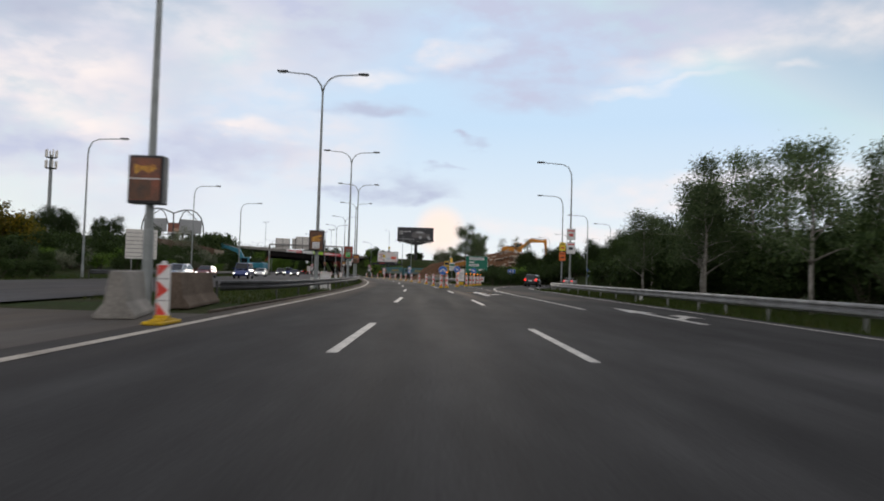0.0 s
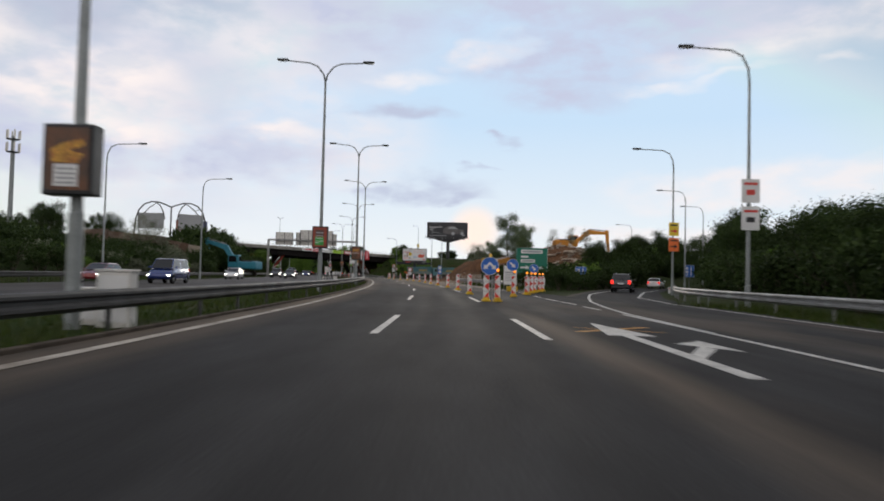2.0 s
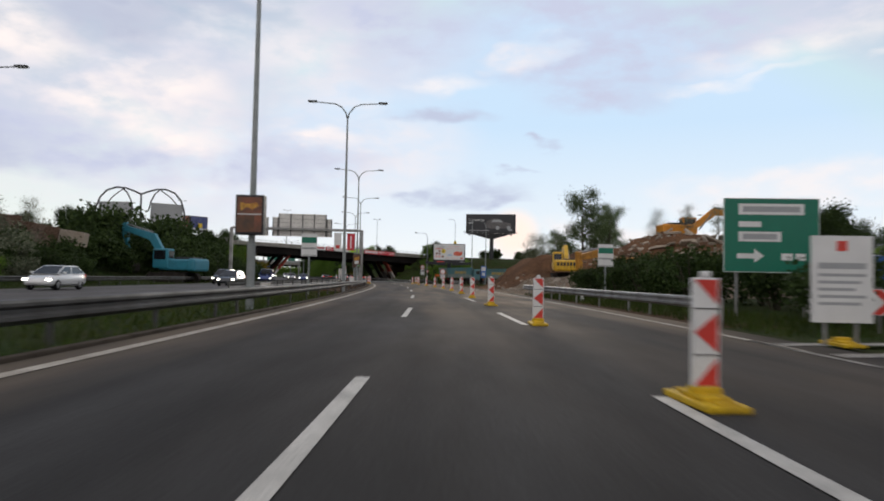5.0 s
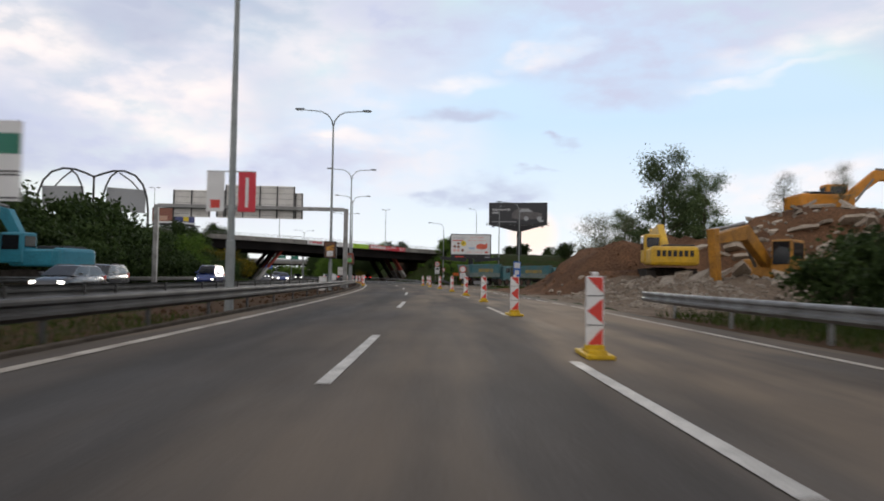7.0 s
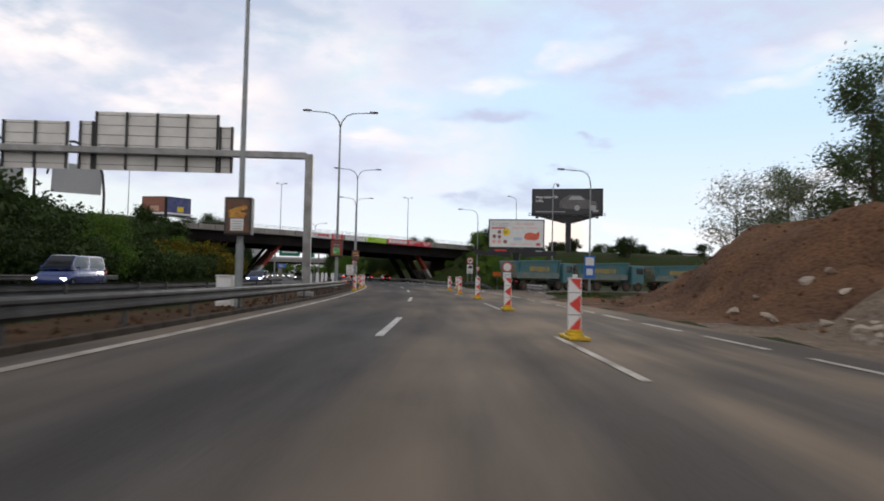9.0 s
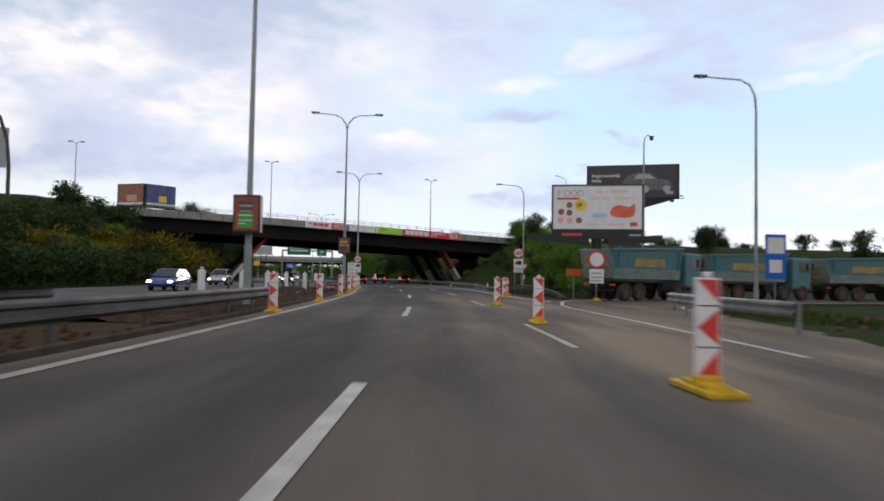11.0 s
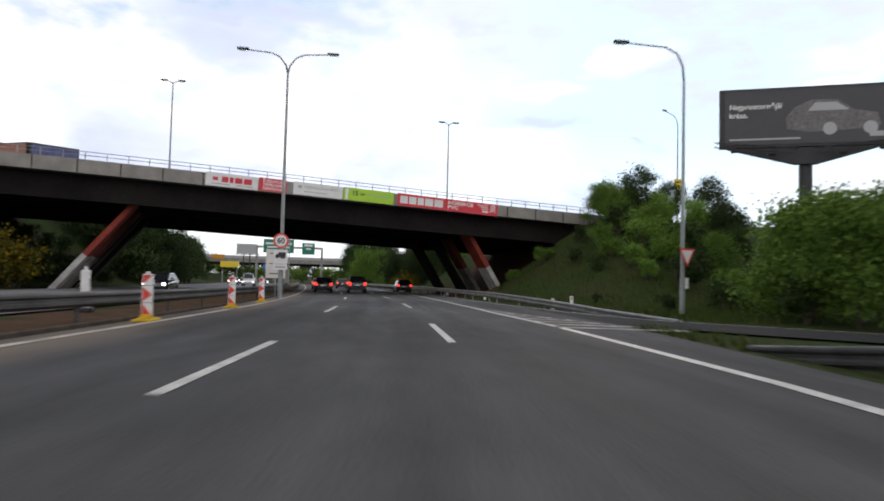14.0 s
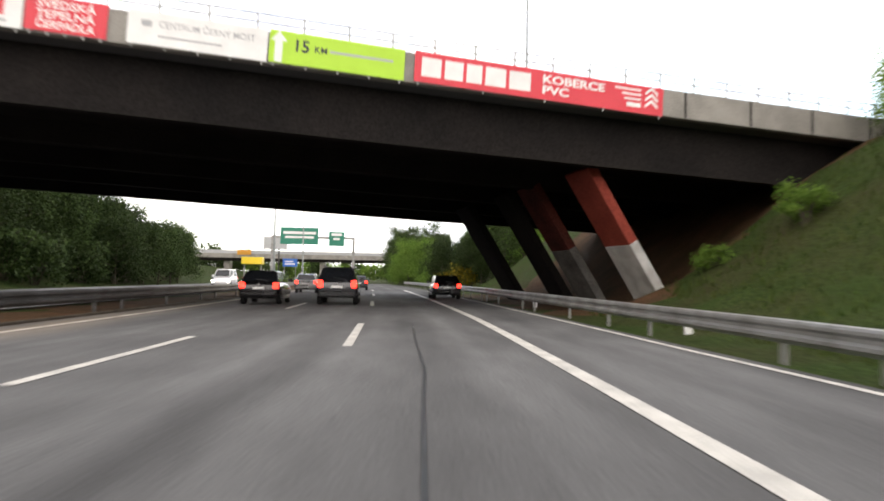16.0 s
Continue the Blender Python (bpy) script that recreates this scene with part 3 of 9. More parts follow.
def lettering(text, size, parent, m, material, bold=0.0, depth=0.004, spacing=1.0, align="LEFT", width=None):
    """Raised letters in the built-in font, turned into a mesh."""
    cu = bpy.data.curves.new("lettering", "FONT")
    cu.body, cu.size, cu.extrude, cu.offset, cu.space_character, cu.align_x = text, size, depth, bold, spacing, align
    cu.resolution_u = 3
    tmp = bpy.data.objects.new("lettering", cu)
    scene.collection.objects.link(tmp)
    dg = bpy.context.evaluated_depsgraph_get()
    me = bpy.data.meshes.new_from_object(tmp.evaluated_get(dg))
    bpy.data.objects.remove(tmp)
    if width:
        xs = [v.co.x for v in me.vertices]
        k = width / (max(xs) - min(xs))
        for v in me.vertices:
            v.co.x *= k
    me.materials.clear()
    me.materials.append(M[material])
    ob = new("lettering", me)
    ob.parent, ob.matrix_basis = parent, m
    return ob


def strip(name, rows, material, z=0.0, parent=None, lift=None):
    """A band of road: rows of (s, off left, off right), with road coordinates as its map."""
    bm = bmesh.new()
    uv = bm.loops.layers.uv.new("road")
    prev = None
    for s, *offs in rows:
        zs = z if lift is None else z + lift(s)
        ring = [(bm.verts.new(road(s, o, zs)), (o, s)) for o in offs]
        if prev:
            for k in range(len(ring) - 1):
                quad = (prev[k], prev[k + 1], ring[k + 1], ring[k])
                f = bm.faces.new([q[0] for q in quad])
                for lp, q in zip(f.loops, quad):
                    lp[uv].uv = q[1]
        prev = ring
    return part(name, bm, material, parent)


# ---------------------------------------------------------------- ground
def smooth_step(a, b, v):
    t = np.clip((v - a) / (b - a), 0, 1)
    return t * t * (3 - 2 * t)


def bump_at(s, off, s0, o0, rs, ro, h):
    return h * np.exp(-(((s - s0) / rs) ** 2 + ((off - o0) / ro) ** 2))


def ground_height(s, off):
    z = np.full(s.shape, -0.07)
    # median hump
    # bank beyond the other carriageway
    lb = smooth_step(-27, -44, off)
    z += lb * np.interp(s, [-60, 40, 75, 120, 180, 230, 290, 420], [1.0, 2.2, 3.2, 2.8, 3.8, 5.5, 8.5, 6.0])
    # bank up to the bridge
    near = smooth_step(256, 286, s) * (1 - smooth_step(330, 356, s))
    z += smooth_step(-24.5, -34, off) * smooth_step(236, 262, s) * (1 - smooth_step(330, 356, s)) * 3.4
    lie = smooth_step(283, 289, s)
    z += (smooth_step(11.0, 25.0, off) * (1 - lie) + smooth_step(14.0, 26.0, off) * lie) * near * 7.8
    z += smooth_step(330, 360, s) * smooth_step(14, 40, off) * 7
    # wooded rise beside the slip road
    z += smooth_step(38, 80, off) * np.interp(s, [-60, 60, 140, 200], [1, 2, 3, 3]) * (1 - smooth_step(225, 260, s))
    # earth heap and rubble heap
    z += 4.1 * smooth_step(11.0, 17.6, off) * smooth_step(159, 169, s) * (1 - smooth_step(173, 184, s)) * (1 - smooth_step(32, 44, off))
    z += 1.35 * smooth_step(11.5, 17.0, off) * smooth_step(140, 148, s) * (1 - smooth_step(158, 168, s)) * (1 - 0.5 * smooth_step(19.5, 23, off)) * (1 - smooth_step(26, 34, off))
    z += bump_at(s, off, 161, 39, 17, 9.5, 6.1)
    return z


def make_ground():
    xs = np.concatenate([[-4000, -1500, -700, -400, -280, -220], np.arange(-180, -24, 2.5), np.arange(-24, 26, 1.0), np.arange(26, 110, 2.5), [130, 170, 230, 350, 700, 1500, 4000]])
    ys = np.concatenate([[-3000, -900, -300, -150, -100], np.arange(-70, 132, 2.5), np.arange(132, 226, 1.0), np.arange(226, 440, 2.5), [460, 500, 560, 700, 1000, 2000, 4500]])
    gx, gy = np.meshgrid(xs, ys)
    s, off = along(gx.ravel(), gy.ravel())
    z = ground_height(s, off)
    rough = np.where((off > 9.5) & (off < 40) & (s > 135) & (s < 200), 0.35, 0.07)
    open_bank = (off < -28) | (off > 13.5)
    wob = np.array([noise.noise(Vector((x * 0.35, y * 0.35, 0))) for x, y in zip(gx.ravel(), gy.ravel())])
    z = z + np.where(open_bank | (rough > 0.2), wob * rough, 0) * np.clip((z + 0.07) * 2 + 0.2, 0.2, 1)
    fine_wob = np.array([noise.noise(Vector((x * 0.9, y * 0.9, 3))) + 0.5 * noise.noise(Vector((x * 2.1, y * 2.1, 7))) for x, y in zip(gx.ravel(), gy.ravel())])
    z = z + np.where((rough > 0.2) & (off > 10.6) & (s < 190), fine_wob * 0.42, 0)
    lumps = np.array([noise.noise(Vector((x * 0.28, y * 0.28, 11))) for x, y in zip(gx.ravel(), gy.ravel())])
    z = z + np.where((rough > 0.2) & (s > 157) & (s < 186), lumps * 1.15 * smooth_step(11.5, 16, off), 0)
    far = np.hypot(gx.ravel() + 20, gy.ravel() - 160) > 260
    z = np.where(far, np.where(np.abs(off) < 30, -0.07, np.minimum(z, 4.0)), z)
    nx, ny = len(xs), len(ys)
    me = bpy.data.meshes.new("ground")
    idx = np.arange(nx * ny).reshape(ny, nx)
    faces = np.stack([idx[:-1, :-1], idx[:-1, 1:], idx[1:, 1:], idx[1:, :-1]], -1).reshape(-1, 4)
    me.from_pydata(np.stack([gx.ravel(), gy.ravel(), z], -1).tolist(), [], faces.tolist())
    me.materials.append(M["grass"]), me.materials.append(M["soil"]), me.materials.append(M["verge"]), me.materials.append(M["spoil"])
    cs, co = s[faces].mean(1), off[faces].mean(1)
    soil = ((co > 8.8) & (co < 38) & (cs > 133) & (cs < 198)) & ~((cs > 185) & (co < 15))
    corner = (co > 6.5) & (co < 12.5) & (cs > 202) & (cs < 217.5)
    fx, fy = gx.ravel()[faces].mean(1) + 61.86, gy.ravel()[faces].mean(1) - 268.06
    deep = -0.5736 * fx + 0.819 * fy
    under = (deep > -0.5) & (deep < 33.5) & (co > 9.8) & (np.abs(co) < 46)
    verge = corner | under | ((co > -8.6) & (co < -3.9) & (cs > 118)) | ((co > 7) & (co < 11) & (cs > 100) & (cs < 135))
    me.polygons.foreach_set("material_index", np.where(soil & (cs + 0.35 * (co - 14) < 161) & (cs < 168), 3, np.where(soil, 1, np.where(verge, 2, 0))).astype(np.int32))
    me.polygons.foreach_set("use_smooth", np.ones(len(faces), bool))
    return tagged(new("ground", me), "grassy ground with bare earth round the works", "ground", kind="structure")


ground = make_ground()


def height(s, off):
    p = road(s, off)
    hit = GROUND_TREE.ray_cast((p.x, p.y, 100), (0, 0, -1))
    return hit[0].z


from mathutils.bvhtree import BVHTree

GROUND_TREE = BVHTree.FromPolygons([v.co for v in ground.data.vertices], [p.vertices for p in ground.data.polygons])


# ---------------------------------------------------------------- roads
def edges(table, step=3.0):
    """Rows for strip() from a table of (s, left, right), filled in at even steps."""
    t = np.array(table, float)
    ss = np.arange(t[0, 0], t[-1, 0] + 0.01, step)
    return [(s, *[np.interp(s, t[:, 0], t[:, k]) for k in range(1, t.shape[1])]) for s in ss]


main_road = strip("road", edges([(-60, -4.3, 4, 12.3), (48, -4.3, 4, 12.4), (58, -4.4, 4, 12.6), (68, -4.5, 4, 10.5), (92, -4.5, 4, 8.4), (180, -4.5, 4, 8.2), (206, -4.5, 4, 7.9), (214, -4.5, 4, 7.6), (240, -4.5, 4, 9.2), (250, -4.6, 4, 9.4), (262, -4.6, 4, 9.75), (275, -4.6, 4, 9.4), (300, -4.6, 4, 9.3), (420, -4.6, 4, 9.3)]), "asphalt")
tagged(main_road, "grey asphalt carriageway with dusty wheel tracks", "road", kind="structure")
other_road = strip("road", edges([(-60, -26, -11), (16, -26, -11), (40, -26, -11.5), (95, -25.6, -11.4), (116, -24.1, -11.2), (150, -24.1, -11), (185, -23.5, -9.2), (260, -23, -8.6), (420, -23, -8.6)]), "asphalt_far", 0.0)
tagged(other_road, "pale asphalt of the opposite carriageway", "road", kind="structure")
crossing = strip("road", [(-60, -11, -4.3), (12, -11, -4.3), (17.5, -11, -4.3)], "asphalt_dusty", -0.004)
tagged(crossing, "asphalt opening through the median", "road", kind="structure")


def ribbon(name, pts, widths, material, z=0.0, label="", category="road"):
    """A band of asphalt or paint along points given in road coordinates (s, off)."""
    pts = [road(*p) for p in pts]
    bm = bmesh.new()
    uv = bm.loops.layers.uv.new("road")
    prev, run = None, 0.0
    for i, p in enumerate(pts):
        d = (pts[min(i + 1, len(pts) - 1)] - pts[max(i - 1, 0)]).normalized()
        nrm = Vector((d.y, -d.x, 0))
        w = widths[i] if isinstance(widths, (list, tuple)) else widths
        if i:
            run += (p - pts[i - 1]).length
        ring = [(bm.verts.new(p + nrm * o + Vector((0, 0, z))), (o, run)) for o in (-w / 2, w / 2)]
        if prev:
            quad = (prev[0], prev[1], ring[1], ring[0])
            f = bm.faces.new([q[0] for q in quad])
            for lp, q in zip(f.loops, quad):
                lp[uv].uv = q[1]
        prev = ring
    ob = part(name, bm, material)
    return tagged(ob, label, category, kind="structure") if label else ob


def curve_pts(ctrl, n=40):
    """Smooth points through control points (s, off)."""
    c = np.array(ctrl, float)
    u = np.concatenate([[0], np.cumsum(np.hypot(*np.diff(c, axis=0).T))])
    out = []
    for v in np.linspace(0, u[-1], n):
        k = min(max(np.searchsorted(u, v) - 1, 0), len(c) - 2)
        t = (v - u[k]) / (u[k + 1] - u[k])
        p0, p1, p2, p3 = c[max(k - 1, 0)], c[k], c[k + 1], c[min(k + 2, len(c) - 1)]
        out.append(tuple(0.5 * (2 * p1 + (p2 - p0) * t + (2 * p0 - 5 * p1 + 4 * p2 - p3) * t * t + (3 * p1 - p0 - 3 * p2 + p3) * t**3)))
    return out


SLIP = [(40, 9.8), (52, 10.0), (64, 10.6), (74, 12.4), (86, 16.6), (97, 21.0), (110, 27.5), (125, 36.5), (145, 50), (175, 72)]
ribbon("road", curve_pts(SLIP), 6.2, "asphalt", -0.004, "asphalt slip road curving away", "road")
SIDE = [(198, 4.0), (203, 7.6), (207.5, 11.5), (212.8, 17.2), (217, 26), (219, 36), (220.3, 46), (222, 60), (226, 92)]
ribbon("road", curve_pts(SIDE), [float(np.interp(k, [0, 2, 5], [17, 12, 8.6])) for k in range(40)], "asphalt_dusty", -0.008, "dusty asphalt side road with tyre marks", "road")

tagged(strip("road", edges([(182, 7.6, 8.4), (188, 7.6, 10.4), (195.7, 7.6, 11.1), (202, 7.4, 12.1), (205, 7.0, 13.4)], 1.0), "asphalt_dusty", -0.006), "dusty asphalt beside the junction island", "road", kind="structure")
MERGE = [(226, 46), (229, 34), (233, 25), (237, 18.6), (240.5, 14.6), (243.5, 12.2), (246.5, 10.7), (250, 9.7), (256, 8.7), (266, 8.0)]
ribbon("road", curve_pts(MERGE), 3.9, "asphalt", -0.004, "asphalt merging lane from the side road", "road")


# ---------------------------------------------------------------- road markings
def marks(name, pieces, label, material="paint"):
    """Painted lines, each a flat band (s0, off0, s1, off1, width), as one sheet of paint."""
    bm = bmesh.new()
    for s0, o0, s1, o1, w in pieces:
        n = max(1, int(abs(s1 - s0) / 3))
        prev = None
        for k in range(n + 1):
            s, o = s0 + (s1 - s0) * k / n, o0 + (o1 - o0) * k / n
            ring = [bm.verts.new(road(s, o + e, 0.010)) for e in (-w / 2, w / 2)]
            if prev:
                bm.faces.new((prev[0], prev[1], ring[1], ring[0]))
            prev = ring
    return tagged(part(name, bm, material), label, "road marking", kind="structure")


for k in range(-1, 22):
    s0 = float(np.interp(k, [-1, 0, 4, 6, 8, 10, 15, 21], [-8.2, 9.85, 81.8, 118.1, 154.4, 192.7, 285.0, 395]))
    o0 = float(np.interp(s0, [10, 40, 64, 84, 190, 211, 217, 230, 250, 267, 285], [0.04, 0.06, -0.07, 0.1, -0.02, 0.13, 0.12, -0.03, -0.13, 0.05, 0.06]))
    marks("lane_dash", [(s0, o0, s0 + 6.1, o0 + 0.07, 0.17)], "worn white lane dash")
DASH_R = [(-8.4, 3.9), (9.6, 3.8), (27.5, 3.65), (45.4, 3.36), (63.2, 3.14), (81.0, 3.35), (97.5, 3.3), (114.4, 3.3), (131.8, 3.6), (149.2, 3.66), (166.8, 3.6), (183.9, 3.3), (201.5, 3.3), (219.0, 3.48), (236.2, 3.45), (254.1, 3.36), (271.0, 3.2), (288.5, 3.2), (306, 3.2), (324, 3.2)]
for s0, o0 in DASH_R:
    dusty = 120 < s0 < 205
    marks("lane_dash", [(s0, o0, s0 + 5.95, o0 - 0.06, 0.14 if dusty else 0.17)], "dust-covered white lane dash" if dusty else "worn white lane dash", "dusty_paint" if dusty else "paint")


def polyline(pairs, w):
    return [(a[0], a[1], b[0], b[1], w) for a, b in zip(pairs, pairs[1:])]


EDGE_L = [(-60, -3.6), (19, -3.6), (58, -3.55), (74, -3.75), (120, -3.75), (150, -3.75), (188, -3.85), (216, -3.65), (234, -3.9), (253, -3.7), (290, -3.7), (420, -3.7)]
marks("edge_line", polyline(EDGE_L, 0.22), "dusty white edge line beside the median", "dusty_paint")
marks("edge_line", polyline([(-60, 11.6), (23, 11.75), (40, 11.8), (50, 12.3), (66, 12.9), (76, 14.5), (86, 18.3), (95, 22.0), (108, 28.8)], 0.15), "white edge line of the slip road")
marks("lane_line", [(26.2, 7.45, 55.2, 7.36, 0.16)] + polyline([(48, 7.46), (55.5, 7.62), (60, 8.05), (66.6, 9.0), (74, 10.75), (81.8, 12.95), (88, 15.4), (99, 20.2), (110, 26)], 0.15), "white line along the slip lane")
for s0, o0, s1, o1 in [(57.9, 7.3, 60.6, 7.22), (62.5, 7.35, 65.4, 7.28), (66.4, 7.3, 69.8, 7.3), (71.8, 7.4, 74.6, 7.45), (20, 9.2, 26, 9.2)]:
    marks("lane_dash", [(s0, o0, s1, o1, 0.14)], "short white slip road dash")
marks("edge_line", polyline([(92, 7.5), (117, 7.42), (140, 7.38)], 0.17), "dusty white edge line by the earthworks", "dusty_paint")
for k in range(10):
    s0 = 141.0 + 4.12 * k
    o0, o1 = (float(np.interp(q, [141, 151, 160, 168, 180], [7.36, 7.16, 6.94, 6.88, 6.82])) for q in (s0, s0 + 2.8))
    marks("lane_dash", [(s0, o0, s0 + 2.8, o1, 0.16)], "short dusty white dash by the earthworks", "dusty_paint")
marks("edge_line", polyline([(183, 6.8), (190, 6.8), (201, 6.78)], 0.16), "white edge line before the junction")
marks("edge_line", polyline([(207, 8.0), (204, 7.2), (200, 6.72)], 0.15), "white line round the junction corner")
marks("edge_line", polyline([(207.2, 7.9), (209.5, 8.8), (211.4, 10.1), (214.8, 12.9), (219, 17.0)], 0.15), "white line round the junction corner")
marks("edge_line", polyline([(195.7, 11.2), (199.2, 11.6), (202, 12.2), (204.9, 13.6), (208.2, 16.5), (212.3, 20.0)], 0.14), "white line round the grass island")
marks("edge_line", polyline([(208, 7.6), (214, 7.0), (222, 6.9), (231, 7.2), (242, 7.0), (250, 6.6), (260, 6.4), (270, 6.4), (280, 6.5), (330, 6.5)], 0.24), "broad white line beside the merging lane")
marks("edge_line", polyline([(237.6, 21.0), (241.2, 16.9), (244.7, 13.7), (246.6, 12.2), (249.6, 11.0), (253.6, 10.3), (258.4, 9.7), (271, 9.14), (283.8, 8.95), (330, 8.7)], 0.14), "thin white outer edge line")
WEDGE = [(241.4, 10.6), (242.7, 9.6), (245, 8.75), (247.9, 8.05), (250, 7.45), (252.5, 7.05), (256, 6.6)]
marks("edge_line", polyline(WEDGE, 0.13), "dirty white line of the merge wedge", "worn_paint")
for k in range(8):
    s0 = 252.6 - 1.5 * k
    o1 = float(np.interp(s0 - 0.9, *zip(*WEDGE))) - 0.1
    bm = bmesh.new()
    bm.faces.new([bm.verts.new(road(a, b, 0.010)) for a, b in ((s0, 6.85), (s0 - 0.55, 6.85), (s0 - 1.35, o1), (s0 - 0.8, o1))])
    tagged(part("hatch_bar", bm, "worn_paint"), "dirty white hatching bar in the merge wedge", "road marking", kind="structure")
CRACK = [(252.5, 4.06), (256, 4.11), (257.3, 4.13), (259.6, 4.15), (261, 4.3), (263.4, 4.33), (265.5, 4.36), (268.1, 4.44), (272, 4.4), (276, 4.46)]
marks("tar_seam", polyline(CRACK, 0.035), "dark tar-filled crack along the lane", "tar")
for k in range(8):
    s0 = 79.6 + 1.9 * k
    o0, o1 = float(np.interp(s0, [79, 82, 86, 92], [7.75, 7.85, 7.8, 7.6])), 8.1 + 0.62 * k
    bm = bmesh.new()
    bm.faces.new([bm.verts.new(road(a, b, 0.010)) for a, b in ((s0, o0), (s0 + 0.5, o0), (s0 + 1.5, o1), (s0 + 1.0, o1))])
    tagged(part("hatch_bar", bm, "worn_paint"), "dirty white hatching bar in the gore", "road marking", kind="structure")
marks("edge_line", polyline([(78, 7.68), (81.4, 7.91), (85.6, 7.74), (90, 7.4), (94, 7.45)], 0.15), "dirty white line of the gore", "worn_paint")


def arrow(s, off, label):
    """Straight-or-right lane arrow, 7.5 m long."""
    bm = bmesh.new()

    def face(pts):
        bm.faces.new([bm.verts.new(road(s + y, off + x, 0.011)) for x, y in pts])

    face([(-0.33, 0), (-0.07, 0), (-0.07, 5.8), (-0.33, 5.8)])
    face([(-0.62, 5.8), (0.40, 5.8), (-0.18, 9.6)])
    face([(-0.07, 2.6), (-0.07, 2.0), (0.70, 3.5), (0.55, 3.9)])
    face([(0.25, 4.3), (1.05, 3.1), (0.95, 5.0)])
    return tagged(part("lane_arrow", bm, "paint"), label, "road marking", kind="structure")


arrow(40.9, 5.4, "white lane arrow crossed out in orange")
arrow(19.0, 9.4, "white turn arrow on the slip lane")
marks("cancel_cross", [(47.5, 4.34, 49.3, 6.32, 0.26), (48.7, 4.5, 47.8, 6.3, 0.2)], "orange cross sprayed over an arrow", "orange_paint")

# kerbs: separate stones along the median
KERB_BM = bmesh.new()
box(KERB_BM, (0, 0, 0.02), (0.16, 0.97, 0.22), bevel=0.02)
kerb_left = thing("kerb", "low dusty kerb along the median", "kerb", kind="structure")
first_stone = None
for k in range(290):
    s0 = 18.5 + k
    o0 = float(np.interp(s0, [17, 30, 120, 136, 216, 300], [-4.35, -4.3, -4.5, -4.9, -4.8, -4.7]))
    m = spot(s0, o0, -0.06)
    if first_stone is None:
        first_stone = part("kerb_stone", KERB_BM, "kerb", kerb_left)
        first_stone.matrix_basis = m
    else:
        shared("kerb_stone", first_stone, kerb_left, m)


# ---------------------------------------------------------------- crash barriers
RAIL_SECTION = [(0.0, 0.37), (0.03, 0.41), (0.075, 0.445), (0.075, 0.50), (0.02, 0.54), (0.02, 0.60), (0.075, 0.645), (0.075, 0.695), (0.055, 0.735), (-0.01, 0.75)]


def crash_barrier(label, line, side, material="galv", post_step=4.0, group="crash barriers", drop=((0, 0), (1, 0))):
    """Steel W-beam barrier along (s, off) points; side +1 faces right, -1 faces left."""
    root = thing("crash_barrier", label, "crash barrier", group=group)
    pts = curve_pts(line, max(6, int(sum(math.dist(a, b) for a, b in zip(line, line[1:])) / 2)))
    bm = bmesh.new()
    prev = None
    for i, p in enumerate(pts):
        a, b = road(*pts[max(i - 1, 0)]), road(*pts[min(i + 1, len(pts) - 1)])
        d = (b - a).normalized()
        nrm = Vector((d.y, -d.x, 0)) * side
        c = road(*p, float(np.interp(p[0], *zip(*drop))))
        ring = [bm.verts.new(c + nrm * (0.07 + x) + Vector((0, 0, z))) for x, z in RAIL_SECTION]
        ring += [bm.verts.new(c + nrm * (0.066 + x) + Vector((0, 0, z))) for x, z in RAIL_SECTION[::-1]]
        if prev:
            n = len(ring)
            for k in range(n):
                bm.faces.new((prev[k], prev[(k + 1) % n], ring[(k + 1) % n], ring[k]))
        prev = ring
    part("rail", bm, material, root, smooth=False)
    run, nxt, first = 0.0, 0.0, None
    for i, p in enumerate(pts[:-1]):
        c = road(*p)
        if run >= nxt:
            h = spot(p[0], p[1], float(np.interp(p[0], *zip(*drop))))
            if first is None:
                pb = bmesh.new()
                box(pb, (0, 0, 0.30), (0.07, 0.12, 0.86), bevel=0.01)
                first = part("post", pb, material, root)
                first.matrix_basis = h
            else:
                shared("post", first, root, h)
            nxt += post_step
        run += (road(*pts[i + 1]) - c).length
    return root


# galv_dark rails are coloured dark for the shade on their faces
crash_barrier("steel crash barrier in shade-darkened grey along the grassy median", [(24.5, -6.2), (28, -5.4), (34, -5.1), (50, -5.05), (80, -5.05), (120, -5.1), (160, -5.15), (190, -5.1), (197, -5.15)], 1, "galv_dark")
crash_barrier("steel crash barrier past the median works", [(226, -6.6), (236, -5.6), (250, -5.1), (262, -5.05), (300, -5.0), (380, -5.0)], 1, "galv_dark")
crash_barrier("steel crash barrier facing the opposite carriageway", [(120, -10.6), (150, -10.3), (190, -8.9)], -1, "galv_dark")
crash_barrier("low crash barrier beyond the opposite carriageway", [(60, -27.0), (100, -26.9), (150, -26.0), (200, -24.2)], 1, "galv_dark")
crash_barrier("long steel crash barrier below the birches", [(-50, 13.3), (20, 13.4), (40, 13.5), (52, 14.0), (64, 14.8), (74, 16.6), (84, 20.2), (94, 24.6)], -1, "galv")
crash_barrier("steel crash barrier ending at the earthworks", [(100, 9.5), (110, 9.3), (122, 9.2), (131, 9.2), (137, 9.6)], -1, "galv")
crash_barrier("short curved crash barrier on the junction island", [(188, 9.4), (195, 9.8), (200, 10.8), (203, 13.2)], -1, "galv")
